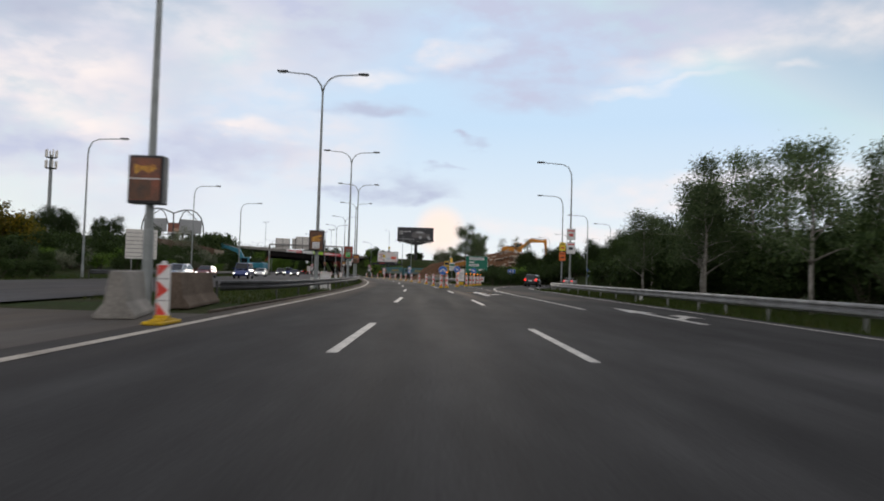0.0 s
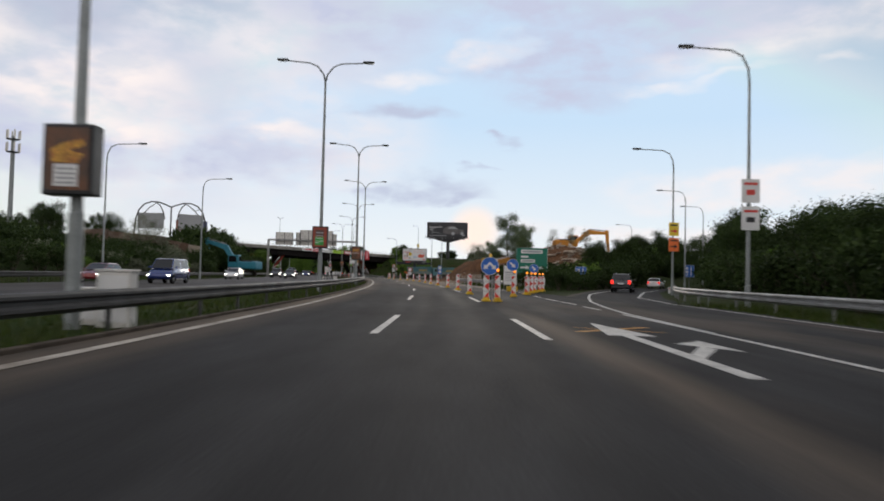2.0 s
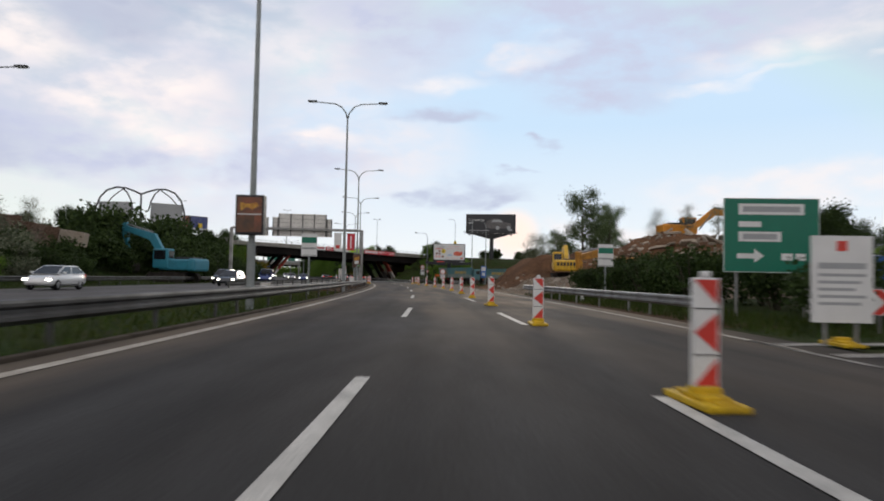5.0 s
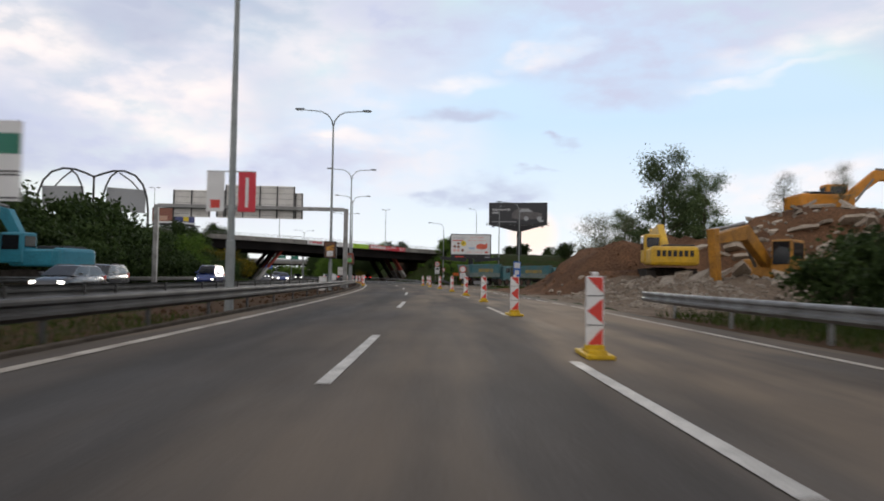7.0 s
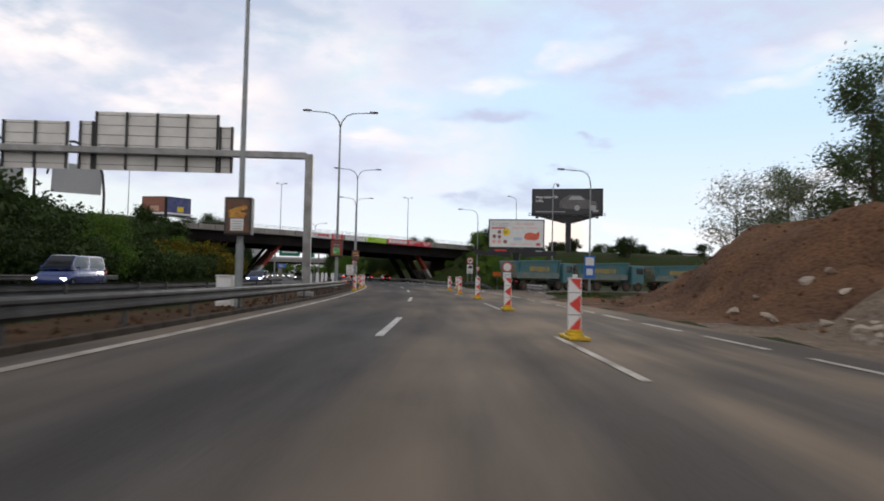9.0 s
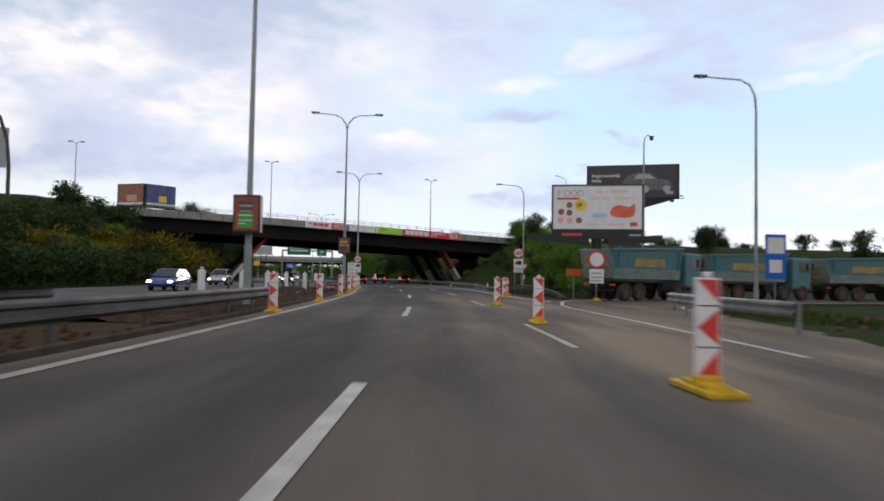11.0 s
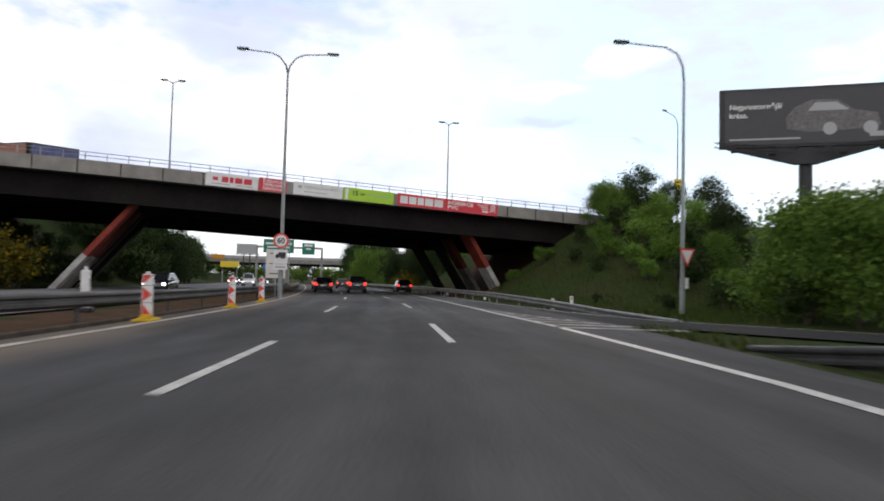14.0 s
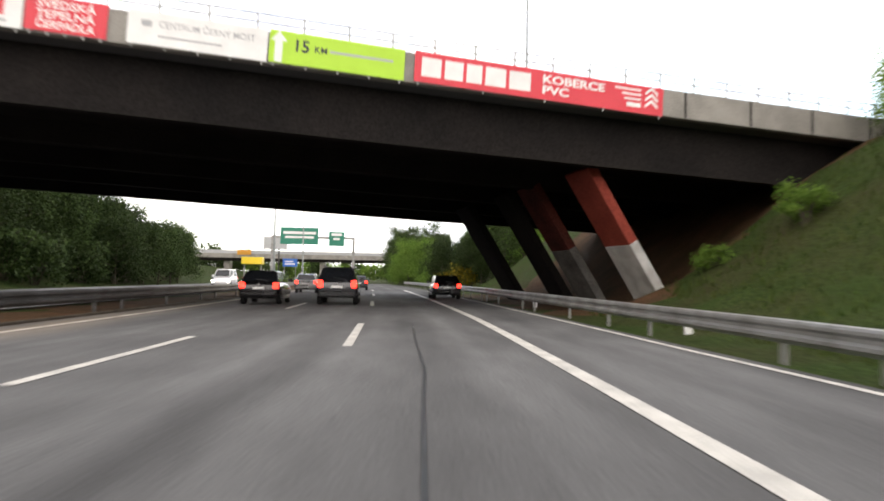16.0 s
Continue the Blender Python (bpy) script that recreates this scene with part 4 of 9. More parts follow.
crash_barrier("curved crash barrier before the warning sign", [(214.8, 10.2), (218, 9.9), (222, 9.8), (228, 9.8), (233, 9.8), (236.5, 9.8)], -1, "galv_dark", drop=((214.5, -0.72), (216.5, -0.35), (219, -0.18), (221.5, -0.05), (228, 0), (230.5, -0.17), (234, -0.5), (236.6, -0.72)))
crash_barrier("long crash barrier below the grassy bridge bank", [(246.2, 12.6), (249, 12.1), (252, 11.6), (258, 10.9), (262, 10.4), (275, 10.0), (300, 9.9), (380, 9.9)], -1, "galv", drop=((245, -0.7), (252, -0.5), (255, -0.38), (261, -0.22), (268, -0.1), (276, -0.08), (300, 0)))

# ---------------------------------------------------------------- lamp columns


def lamp_head(root, x, z, reach):
    bm = bmesh.new()
    box(bm, (x + 0.33 * reach, 0, z + 0.03), (0.72, 0.26, 0.13), bevel=0.045)
    hd = part("lamp_head", bm, "lamp_head", root)
    bm = bmesh.new()
    box(bm, (x + 0.36 * reach, 0, z - 0.045), (0.5, 0.2, 0.05), bevel=0.02)
    part("lens", bm, "lamp_glass", hd)


def double_lamp():
    root = thing("street_lamp", "tall grey double-armed street lamp in the median", "street lamp", group="median street lamps")
    bm = bmesh.new()
    pipe(bm, [(0, 0, -0.9), (0, 0, 2.2), (0, 0, 2.25), (0, 0, 7.5), (0, 0, 13.4)], [0.145, 0.145, 0.12, 0.095, 0.065], 12)
    part("column", bm, "pole", root, smooth=False)
    for e in (-1, 1):
        bm = bmesh.new()
        pipe(bm, [(0, 0, 13.3), (0.12 * e, 0, 13.8), (0.5 * e, 0, 14.3), (1.0 * e, 0, 14.52), (2.45 * e, 0, 14.62)], [0.06, 0.055, 0.05, 0.045, 0.04], 8)
        part("arm", bm, "pole", root, smooth=True)
        lamp_head(root, 2.4 * e, 14.64, e)
    return root


def single_lamp(arm=3.4, top=12.3, group="slip road lamps", label="grey street lamp with one curved arm"):
    root = thing("street_lamp", label, "street lamp", group=group)
    bm = bmesh.new()
    pipe(bm, [(0, 0, -0.3), (0, 0, 1.0), (0, 0, 1.05), (0, 0, top - 1.6)], [0.13, 0.13, 0.10, 0.06], 12)
    part("column", bm, "pole", root)
    bm = bmesh.new()
    pipe(bm, [(0, 0, top - 1.62), (-0.06, 0, top - 0.9), (-0.35, 0, top - 0.3), (-0.9, 0, top - 0.04), (-arm + 0.6, 0, top + 0.05)], [0.06, 0.055, 0.05, 0.045, 0.04], 8)
    part("arm", bm, "pole", root, smooth=True)
    lamp_head(root, -arm + 0.65, top + 0.06, -1)
    return root


MEDIAN_LAMPS = [(19.7, -6.75), (46.0, -5.93), (75.9, -5.95), (104.0, -5.45), (132.6, -5.22), (166.2, -6.1), (197.2, -5.85), (231.0, -4.95), (264.8, -3.85), (330, -6.9), (365, -6.9)]
first = double_lamp()
first.matrix_basis = spot(*MEDIAN_LAMPS[0])
for s, o in MEDIAN_LAMPS[1:]:
    copy_thing(first, spot(s, o, 0.55 if s > 225 else 0.0))
SLIP_LAMPS = [(64.5, 15.95, 0), (88.6, 21.9, -8), (112.8, 34.2, -18), (133, 47, -28), (177, 55.7, -25), (197.2, 59.9, -30), (207.6, 18.6, 0), (253.0, 15.9, 0)]
lamp = single_lamp()
lamp.matrix_basis = spot(*SLIP_LAMPS[0][:2], 0, SLIP_LAMPS[0][2])
for s, o, a in SLIP_LAMPS[1:]:
    copy_thing(lamp, spot(s, o, height(s, o) if s < 253 else 0.3, a))
for s, o in [(61.5, -28.2), (95.3, -27.5), (117.7, -24.7)]:
    ob = copy_thing(lamp, spot(s, o, height(s, o), 180))
    tagged(ob, "grey street lamp beside the opposite carriageway", group="far side lamps")
mast = thing("camera_mast", "slim grey mast with a hooked traffic camera", "mast", pose(-13.9, 234.9, 0.0))
bm = bmesh.new()
pipe(bm, [(0, 0, -0.4), (0, 0, 6), (0, 0, 13.6), (0.08, 0, 14.2), (0.35, 0, 14.45), (0.6, 0, 14.3)], [0.12, 0.10, 0.06, 0.05, 0.045, 0.04], 10)
part("column", bm, "pole", mast, smooth=True)
cam_body = part("camera_dome", box(bmesh.new(), (0.66, -0.02, 14.12), (0.34, 0.34, 0.34), bevel=0.12), "dark_steel", mast)
part("hood", box(bmesh.new(), (0.66, -0.02, 14.30), (0.42, 0.42, 0.06), bevel=0.02), "lamp_head", cam_body)


# ---------------------------------------------------------------- traffic beacons
def beacon_board(root, x, right, h0=0.16):
    """One red and white guide board, 0.25 x 1.0 m, with its arrow pointing to one side."""
    bm = bmesh.new()
    box(bm, (x, 0, h0 + 0.53), (0.27, 0.05, 1.06), bevel=0.012)
    board = part("board", bm, "white", root)
    e = 1 if right else -1
    for z0, z1, z2 in ((0.02, 0.02, 0.28), (0.34, 0.53, 0.72), (0.80, 1.04, 1.04)):
        f = bmesh.new()
        slab(f, [(x + a, h0 + b) for a, b in ((-0.115 * e, z0), (0.115 * e, z1), (-0.115 * e, z2))], -0.030, -0.026)
        bmesh.ops.recalc_face_normals(f, faces=f.faces)
        part("red_arrow", f, "red", board)
    for z0 in (0.315, 0.76):
        plate_bm = box(bmesh.new(), (x, -0.0285, h0 + z0), (0.24, 0.006, 0.012))
        part("seam", plate_bm, "black", board)
    g = bmesh.new()
    box(g, (x, 0, h0 + 1.09), (0.10, 0.06, 0.07), bevel=0.02)
    part("grip", g, "white", board)
    return board


def beacon_foot(root, x, w=0.42):
    """Flat recycled-rubber foot, long along the road, with a raised socket and two grips."""
    bm = bmesh.new()
    box(bm, (x, 0, 0.035), (w, 1.02, 0.07), bevel=0.02)
    box(bm, (x, 0, 0.085), (w * 0.7, 0.5, 0.05), bevel=0.02)
    box(bm, (x, 0, 0.13), (0.30, 0.14, 0.09), bevel=0.02)
    for e in (-1, 1):
        box(bm, (x, e * 0.42, 0.08), (w * 0.5, 0.06, 0.03), bevel=0.01)
    part("foot", bm, "yellow", root)


def flasher(root, x, z):
    bm = bmesh.new()
    box(bm, (x, 0, z), (0.14, 0.12, 0.14), bevel=0.03)
    body = part("flasher", bm, "sign_orange", root, "amber warning flasher")
    bm = bmesh.new()
    disc(bm, x, z + 0.02, 0.07, -0.095, -0.06, 20)
    part("lens", bm, "lens_amber", body)


def beacon(right, label, group):
    root = thing("traffic_beacon", label, "traffic beacon", group=group)
    beacon_board(root, 0, right)
    beacon_foot(root, 0)
    return root


RIGHT_ROW = [(75.6, 3.55, 0), (86.6, 3.6, 4), (97.6, 3.65, -3), (109.7, 3.6, 5), (121.1, 3.7, -2), (132.1, 3.85, 3), (144.0, 3.95, -4), (154.8, 3.9, 2), (166.7, 3.85, 0), (179.5, 3.8, 4), (190.3, 3.65, -3), (202.4, 3.95, 4), (215.1, 6.2, -3), (223.8, 7.9, 3)]
LEFT_ROW = [(14.0, -4.05, 0), (193.7, -4.15, 3), (203.0, -4.0, -4), (212.7, -3.95, 2), (221.6, -4.0, 5), (230.6, -4.05, -3), (240.9, -4.1, 2), (250.2, -3.95, 0), (257.6, -3.95, 4)]
b0 = beacon(False, "red and white traffic beacon on a yellow foot", "beacons along the closed lane")
b0.matrix_basis = spot(*RIGHT_ROW[0][:2], 0.004, RIGHT_ROW[0][2])
for s, o, a in RIGHT_ROW[1:]:
    copy_thing(b0, spot(s, o, 0.004, a))
b1 = beacon(True, "red and white traffic beacon beside the median", "beacons along the median")
b1.matrix_basis = spot(*LEFT_ROW[0][:2], 0.004, LEFT_ROW[0][2])
for s, o, a in LEFT_ROW[1:]:
    copy_thing(b1, spot(s, o, 0.004, a))
flasher_beacon = beacon(True, "red and white beacon topped by an amber flasher", "beacons closing the lane")
flasher(flasher_beacon, 0, 1.42)
flasher_beacon.matrix_basis = spot(77.7, 7.55, 0.004)
for s, o in [(81.8, 8.6), (84.6, 9.4), (87.2, 10.3), (89.7, 11.1)]:
    copy_thing(flasher_beacon, spot(s, o, 0.004, -4))


def arrow_sign(root, x, z, r, kind):
    """Round blue keep-side sign with white arrows."""
    bm = bmesh.new()
    disc(bm, x, z, r, -0.075, -0.055, 40)
    bmesh.ops.recalc_face_normals(bm, faces=bm.faces)
    face = part("sign_face", bm, "blue", root, "round blue sign")
    ring = bmesh.new()
    n = 40
    for k in range(n):
        a0, a1 = 2 * math.pi * k / n, 2 * math.pi * (k + 1) / n
        slab(ring, [(x + q * math.cos(a), z + q * math.sin(a)) for q, a in ((r, a0), (r, a1), (r * 0.955, a1), (r * 0.955, a0))], -0.080, -0.0755)
    bmesh.ops.recalc_face_normals(ring, faces=ring.faces)
    part("rim", ring, "white", face)
    ar = bmesh.new()

    def arrow_shape(c, sx, k):
        base = [(-0.13, 0.62), (0.13, 0.62), (0.13, 0.02), (0.34, 0.02), (0.0, -0.44), (-0.34, 0.02), (-0.13, 0.02)]
        ang = radians(45) * sx
        pts = [(c[0] + k * (px * math.cos(ang) - py * math.sin(ang)), c[1] + k * (px * math.sin(ang) + py * math.cos(ang))) for px, py in base]
        slab(ar, pts, -0.0845, -0.076)

    if kind == "both":
        arrow_shape((x - 0.40 * r, z - 0.08 * r), -1, r * 0.96)
        arrow_shape((x + 0.40 * r, z - 0.08 * r), 1, r * 0.96)
    else:
        arrow_shape((x + 0.08 * r, z - 0.08 * r), 1, r * 1.12)
    bmesh.ops.recalc_face_normals(ar, faces=ar.faces)
    part("arrow", ar, "white", face)
    return face


def sign_pair(m, kind, r, label):
    """Two boards on one long foot carrying a round blue sign and a flasher."""
    root = thing("lane_divider", label, "traffic sign", m, group="lane divider signs")
    beacon_board(root, -0.26, False)
    beacon_board(root, 0.26, True)
    beacon_foot(root, -0.26)
    beacon_foot(root, 0.26)
    bm = bmesh.new()
    tube(bm, (0, 0.03, 0.1), (0, 0.03, 1.55 + r), 0.03)
    part("post", bm, "galv", root)
    arrow_sign(root, -0.12, 1.22 + r, r, kind)
    flasher(root, 0.26, 1.44)
    return root


sign_pair(spot(64.3, 3.8, 0.004, -3), "both", 0.42, "blue two-way arrow sign on twin beacons")
root = thing("lane_divider", "blue diagonal arrow sign on a beacon with flasher", "traffic sign", spot(72.8, 5.95, 0.004, -8), group="lane divider signs")
beacon_board(root, 0, True)
beacon_foot(root, 0)
bm = bmesh.new()
tube(bm, (0, 0.03, 0.1), (0, 0.03, 2.2), 0.03)
part("post", bm, "galv", root)
arrow_sign(root, -0.08, 1.86, 0.36, "right")
flasher(root, 0.05, 1.44)
root = copy_thing(root, spot(86.2, 9.7, 0.004, -8))

# ---------------------------------------------------------------- bridge
FACE_A, FACE_B = Vector((-61.86, 268.06, 0)), Vector((-41.1, 282.6, 0))
FACE_DIR = (FACE_B - FACE_A).normalized()
DECK_TURN = math.atan2(FACE_DIR.y, FACE_DIR.x)
BRIDGE_M = Matrix.Translation(FACE_A) @ Matrix.Rotation(DECK_TURN, 4, "Z")


def deck_z(u):
    return 9.63 - 0.041 * u - (0.00035 if u < 8 else -0.0002) * (u - 8) ** 2


def sweep(name, profile, u0, u1, material, parent, step=3.0):
    """A beam along the bridge: profile of (v, dz) below the deck's top line."""
    bm = bmesh.new()
    prev, us = None, np.arange(u0, u1 + step * 0.5, step)
    for u in us:
        ring = [bm.verts.new((u, v, deck_z(u) + dz)) for v, dz in profile]
        n = len(ring)
        if prev:
            for k in range(n):
                bm.faces.new((prev[k], prev[(k + 1) % n], ring[(k + 1) % n], ring[k]))
        else:
            bm.faces.new(ring)
        prev = ring
    bm.faces.new(prev[::-1])
    bmesh.ops.recalc_face_normals(bm, faces=bm.faces)
    return part(name, bm, material, parent)


BRIDGE_W = 29.5
bridge = thing("road_bridge", "wide concrete road bridge with red-painted slanting struts", "bridge", BRIDGE_M)
sweep("fascia", [(0, 0), (0.35, 0), (0.35, -1.05), (0, -1.05)], -52, 46, "concrete", bridge)
sweep("deck", [(0.36, -0.45), (BRIDGE_W - 0.36, -0.45), (BRIDGE_W - 0.36, -1.05), (0.36, -1.05)], -52, 46, "asphalt_far", bridge)
sweep("fascia", [(BRIDGE_W - 0.35, 0), (BRIDGE_W, 0), (BRIDGE_W, -1.05), (BRIDGE_W - 0.35, -1.05)], -52, 46, "concrete", bridge)
# beams and soffit carry the darkness of the underside in their colour
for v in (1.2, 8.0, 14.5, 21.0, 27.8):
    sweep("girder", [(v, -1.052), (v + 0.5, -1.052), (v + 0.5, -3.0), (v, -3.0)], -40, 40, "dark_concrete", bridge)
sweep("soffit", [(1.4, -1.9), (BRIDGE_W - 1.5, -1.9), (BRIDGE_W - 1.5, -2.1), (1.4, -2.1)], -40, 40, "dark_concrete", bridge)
# fascia joints
for u in np.arange(-51, 46, 3.0):
    bm = bmesh.new()
    box(bm, (u, -0.012, deck_z(u) - 0.54), (0.07, 0.03, 1.0), bevel=0.005)
    part("joint_cover", bm, "dark_concrete", bridge)


def railing(u0, u1, v):
    root = bridge
    bm = bmesh.new()
    for dz in (0.62, 0.34):
        pipe(bm, [(u, v, deck_z(u) + dz) for u in np.arange(u0, u1 + 1, 2.0)], 0.03, 6)
    rail = part("handrail", bm, "galv", root)
    first = None
    for u in np.arange(u0, u1, 1.5):
        m = Matrix.Translation((u, v, deck_z(u) - 0.02))
        if first is None:
            pb = bmesh.new()
            box(pb, (0, 0, 0.31), (0.06, 0.06, 0.68), bevel=0.006)
            first = part("rail_post", pb, "galv", root)
            first.matrix_basis = m
        else:
            shared("rail_post", first, root, m)


railing(-52, 46, 0.17)


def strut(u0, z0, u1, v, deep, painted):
    """A slanting slab leg from the foot (u0, z0) up to the girders at u1, deep metres along the road; white foot, red
    shaft, both coloured darker for shade in the rear rows.
    """
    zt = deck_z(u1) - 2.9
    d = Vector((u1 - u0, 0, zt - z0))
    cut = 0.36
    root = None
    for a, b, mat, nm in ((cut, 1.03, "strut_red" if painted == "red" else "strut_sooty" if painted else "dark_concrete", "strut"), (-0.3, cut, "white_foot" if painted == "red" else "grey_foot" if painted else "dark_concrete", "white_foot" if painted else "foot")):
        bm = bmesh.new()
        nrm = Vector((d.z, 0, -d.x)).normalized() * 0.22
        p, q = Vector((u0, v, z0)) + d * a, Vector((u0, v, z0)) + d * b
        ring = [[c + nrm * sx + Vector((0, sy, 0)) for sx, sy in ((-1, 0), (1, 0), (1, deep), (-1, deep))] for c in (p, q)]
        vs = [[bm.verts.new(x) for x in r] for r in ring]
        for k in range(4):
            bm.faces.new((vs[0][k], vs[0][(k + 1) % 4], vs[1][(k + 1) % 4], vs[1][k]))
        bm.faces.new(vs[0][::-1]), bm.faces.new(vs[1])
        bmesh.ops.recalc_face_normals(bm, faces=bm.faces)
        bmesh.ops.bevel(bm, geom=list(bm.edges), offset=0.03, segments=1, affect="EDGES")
        ob = part(nm, bm, mat, root or bridge, ("faded red slanting slab leg" if painted else "slanting slab leg darkened in colour for bridge shade") if nm == "strut" else "whitewashed foot" if painted else "")
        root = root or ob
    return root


# legs behind the first row get dark colours in place of deck shade
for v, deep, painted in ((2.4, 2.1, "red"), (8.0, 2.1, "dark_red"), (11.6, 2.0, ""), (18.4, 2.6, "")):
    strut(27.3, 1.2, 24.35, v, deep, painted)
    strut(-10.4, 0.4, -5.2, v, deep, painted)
# abutments take the same shade-darkened concrete
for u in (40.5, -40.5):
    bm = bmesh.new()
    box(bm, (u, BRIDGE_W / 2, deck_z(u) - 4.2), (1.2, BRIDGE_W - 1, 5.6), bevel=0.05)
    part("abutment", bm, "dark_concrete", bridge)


# ---------------------------------------------------------------- vegetation
import collections

RNG = np.random.default_rng(5)


def leaf_mesh(name, centres, sigma, per, size, material):
    """Many small leaves scattered in clumps; one mesh."""
    c = np.repeat(np.asarray(centres, float), per, 0)
    n = len(c)
    p = c + RNG.normal(size=(n, 3)) * np.asarray(sigma)
    a = RNG.normal(size=(n, 3))
    a /= np.linalg.norm(a, axis=1)[:, None]
    b = np.cross(a, RNG.normal(size=(n, 3)))
    b /= np.linalg.norm(b, axis=1)[:, None]
    k = size * RNG.uniform(0.6, 1.4, (n, 1))
    quad = np.stack([p - a * k * 0.6, p + b * k * 0.42, p + a * k * 0.7, p - b * k * 0.42], 1)
    me = bpy.data.meshes.new(name)
    me.vertices.add(n * 4)
    me.vertices.foreach_set("co", quad.reshape(-1))
    me.loops.add(n * 4)
    me.loops.foreach_set("vertex_index", np.arange(n * 4, dtype=np.int32))
    me.polygons.add(n)
    me.polygons.foreach_set("loop_start", np.arange(0, n * 4, 4, dtype=np.int32))
    me.update(calc_edges=True)
    me.materials.append(M[material])
    return me


def tree_kind(label, tall, spread, leaf, bark, group, per=34, size=0.17, bare=0.25, limbs=15, lean=0.3, sigma=0.42, category="tree"):
    """A tapered trunk with limbs and twigs, and a loose crown of leaf clumps with gaps."""
    root = thing("tree", label, category, group=group)
    bm = bmesh.new()
    sway = RNG.normal(size=2) * lean
    spine = [Vector((sway[0] * t * t, sway[1] * t * t, tall * 0.94 * t)) + Vector((*(RNG.normal(size=2) * 0.08 * tall / 10), 0)) * (1 if t > 0 else 0) for t in (0, 0.2, 0.4, 0.6, 0.8, 1.0)]
    spine[0].z = -0.4
    r0 = 0.017 * tall
    pipe(bm, spine, [r0, r0 * 0.8, r0 * 0.62, r0 * 0.45, r0 * 0.27, r0 * 0.1], 7)
    clumps = []
    for k in range(limbs):
        t = bare + (0.97 - bare) * (k + RNG.uniform(0, 0.8)) / limbs
        i = min(int(t * 5), 4)
        p = spine[i].lerp(spine[i + 1], t * 5 - i)
        ang = k * 2.4 + RNG.uniform(-0.5, 0.5)
        ln = spread * (1.15 - 0.75 * (t - bare) / (1 - bare)) * RNG.uniform(0.55, 1.15)
        up = RNG.uniform(0.35, 0.9)
        d = Vector((math.cos(ang), math.sin(ang), up)).normalized()
        q1, q2 = p + d * ln * 0.5, p + d * ln + Vector((0, 0, RNG.uniform(-0.3, 0.3)))
        r = r0 * (1 - t) * 0.5 + 0.012
        pipe(bm, [p, q1, q2], [r, r * 0.6, r * 0.2], 5)
        clumps += [q1.lerp(q2, 0.45), q2]
        for _ in range(3):
            e = (d + Vector(RNG.normal(size=3)) * 0.55).normalized()
            w = q1.lerp(q2, RNG.uniform(0, 0.7))
            q = w + e * ln * RNG.uniform(0.3, 0.6)
            pipe(bm, [w, q], [r * 0.4, r * 0.12], 4)
            clumps += [q, w.lerp(q, 0.6)]
    clumps.append(spine[-1])
    part("trunk", bm, bark, root, smooth=True)
    me = leaf_mesh("crown", [tuple(c) for c in clumps], (sigma, sigma, sigma * 0.8), per, size, leaf)
    ob = new("crown", me)
    ob.parent = root
    return root


def bush_kind(label, tall, spread, leaf, group, clumps=70, per=26, size=0.17, category="bush"):
    """A many-stemmed shrub: stems fanning from the ground and uneven leaf clumps."""
    root = thing("bush", label, category, group=group)
    bm = bmesh.new()
    cs = []
    for k in range(9):
        ang = k * 2.4 + RNG.uniform(-0.4, 0.4)
        tip = Vector((math.cos(ang) * spread * RNG.uniform(0.3, 0.8), math.sin(ang) * spread * RNG.uniform(0.3, 0.8), tall * RNG.uniform(0.6, 0.95)))
        mid = tip * 0.5 + Vector((0, 0, 0.12 * tall))
        pipe(bm, [(RNG.normal() * 0.1, RNG.normal() * 0.1, -0.35), mid, tip], [0.045, 0.03, 0.01], 5)
        cs += [tuple(tip), tuple(mid.lerp(tip, 0.6))]
    lobes = [(RNG.uniform(-0.55, 0.55) * spread, RNG.uniform(-0.55, 0.55) * spread, tall * RNG.uniform(0.35, 0.72), RNG.uniform(0.3, 0.5)) for _ in range(7)]
    for _ in range(clumps):
        lx, ly, lz, lr = lobes[RNG.integers(len(lobes))]
        v = RNG.normal(size=3)
        v /= np.linalg.norm(v)
        rr = RNG.uniform(0.55, 1.05)
        cs.append((lx + v[0] * lr * spread * rr, ly + v[1] * lr * spread * rr, max(0.15, lz + v[2] * lr * tall * 0.75 * rr)))
    part("stem", bm, "bark_dark", root)
    me = leaf_mesh("foliage", cs, (0.24, 0.24, 0.2), per, size, leaf)
    ob = new("foliage", me)
    ob.parent = root
    return root


USED = set()
THICKET = collections.defaultdict(list)


def thicken(kind, s, off, scale=1.0):
    """Adds a shrub's leaves to the joined background thicket."""
    src = [c for c in kind.children if c.name.startswith("foliage")][0]
    co = np.empty(len(src.data.vertices) * 3)
    src.data.vertices.foreach_get("co", co)
    quads = co.reshape(-1, 4, 3)[::2]
    mid = quads.mean(1, keepdims=True)
    quads = mid + (quads - mid) * 1.3
    p, a, q = road(s, off), RNG.uniform(0, 6.28), scale * RNG.uniform(0.9, 1.1)
    rot = np.array([[math.cos(a), -math.sin(a), 0], [math.sin(a), math.cos(a), 0], [0, 0, 1]])
    THICKET[src.data.materials[0].name].append((quads.reshape(-1, 3) * q) @ rot.T + np.array([p.x, p.y, height(s, off)]))


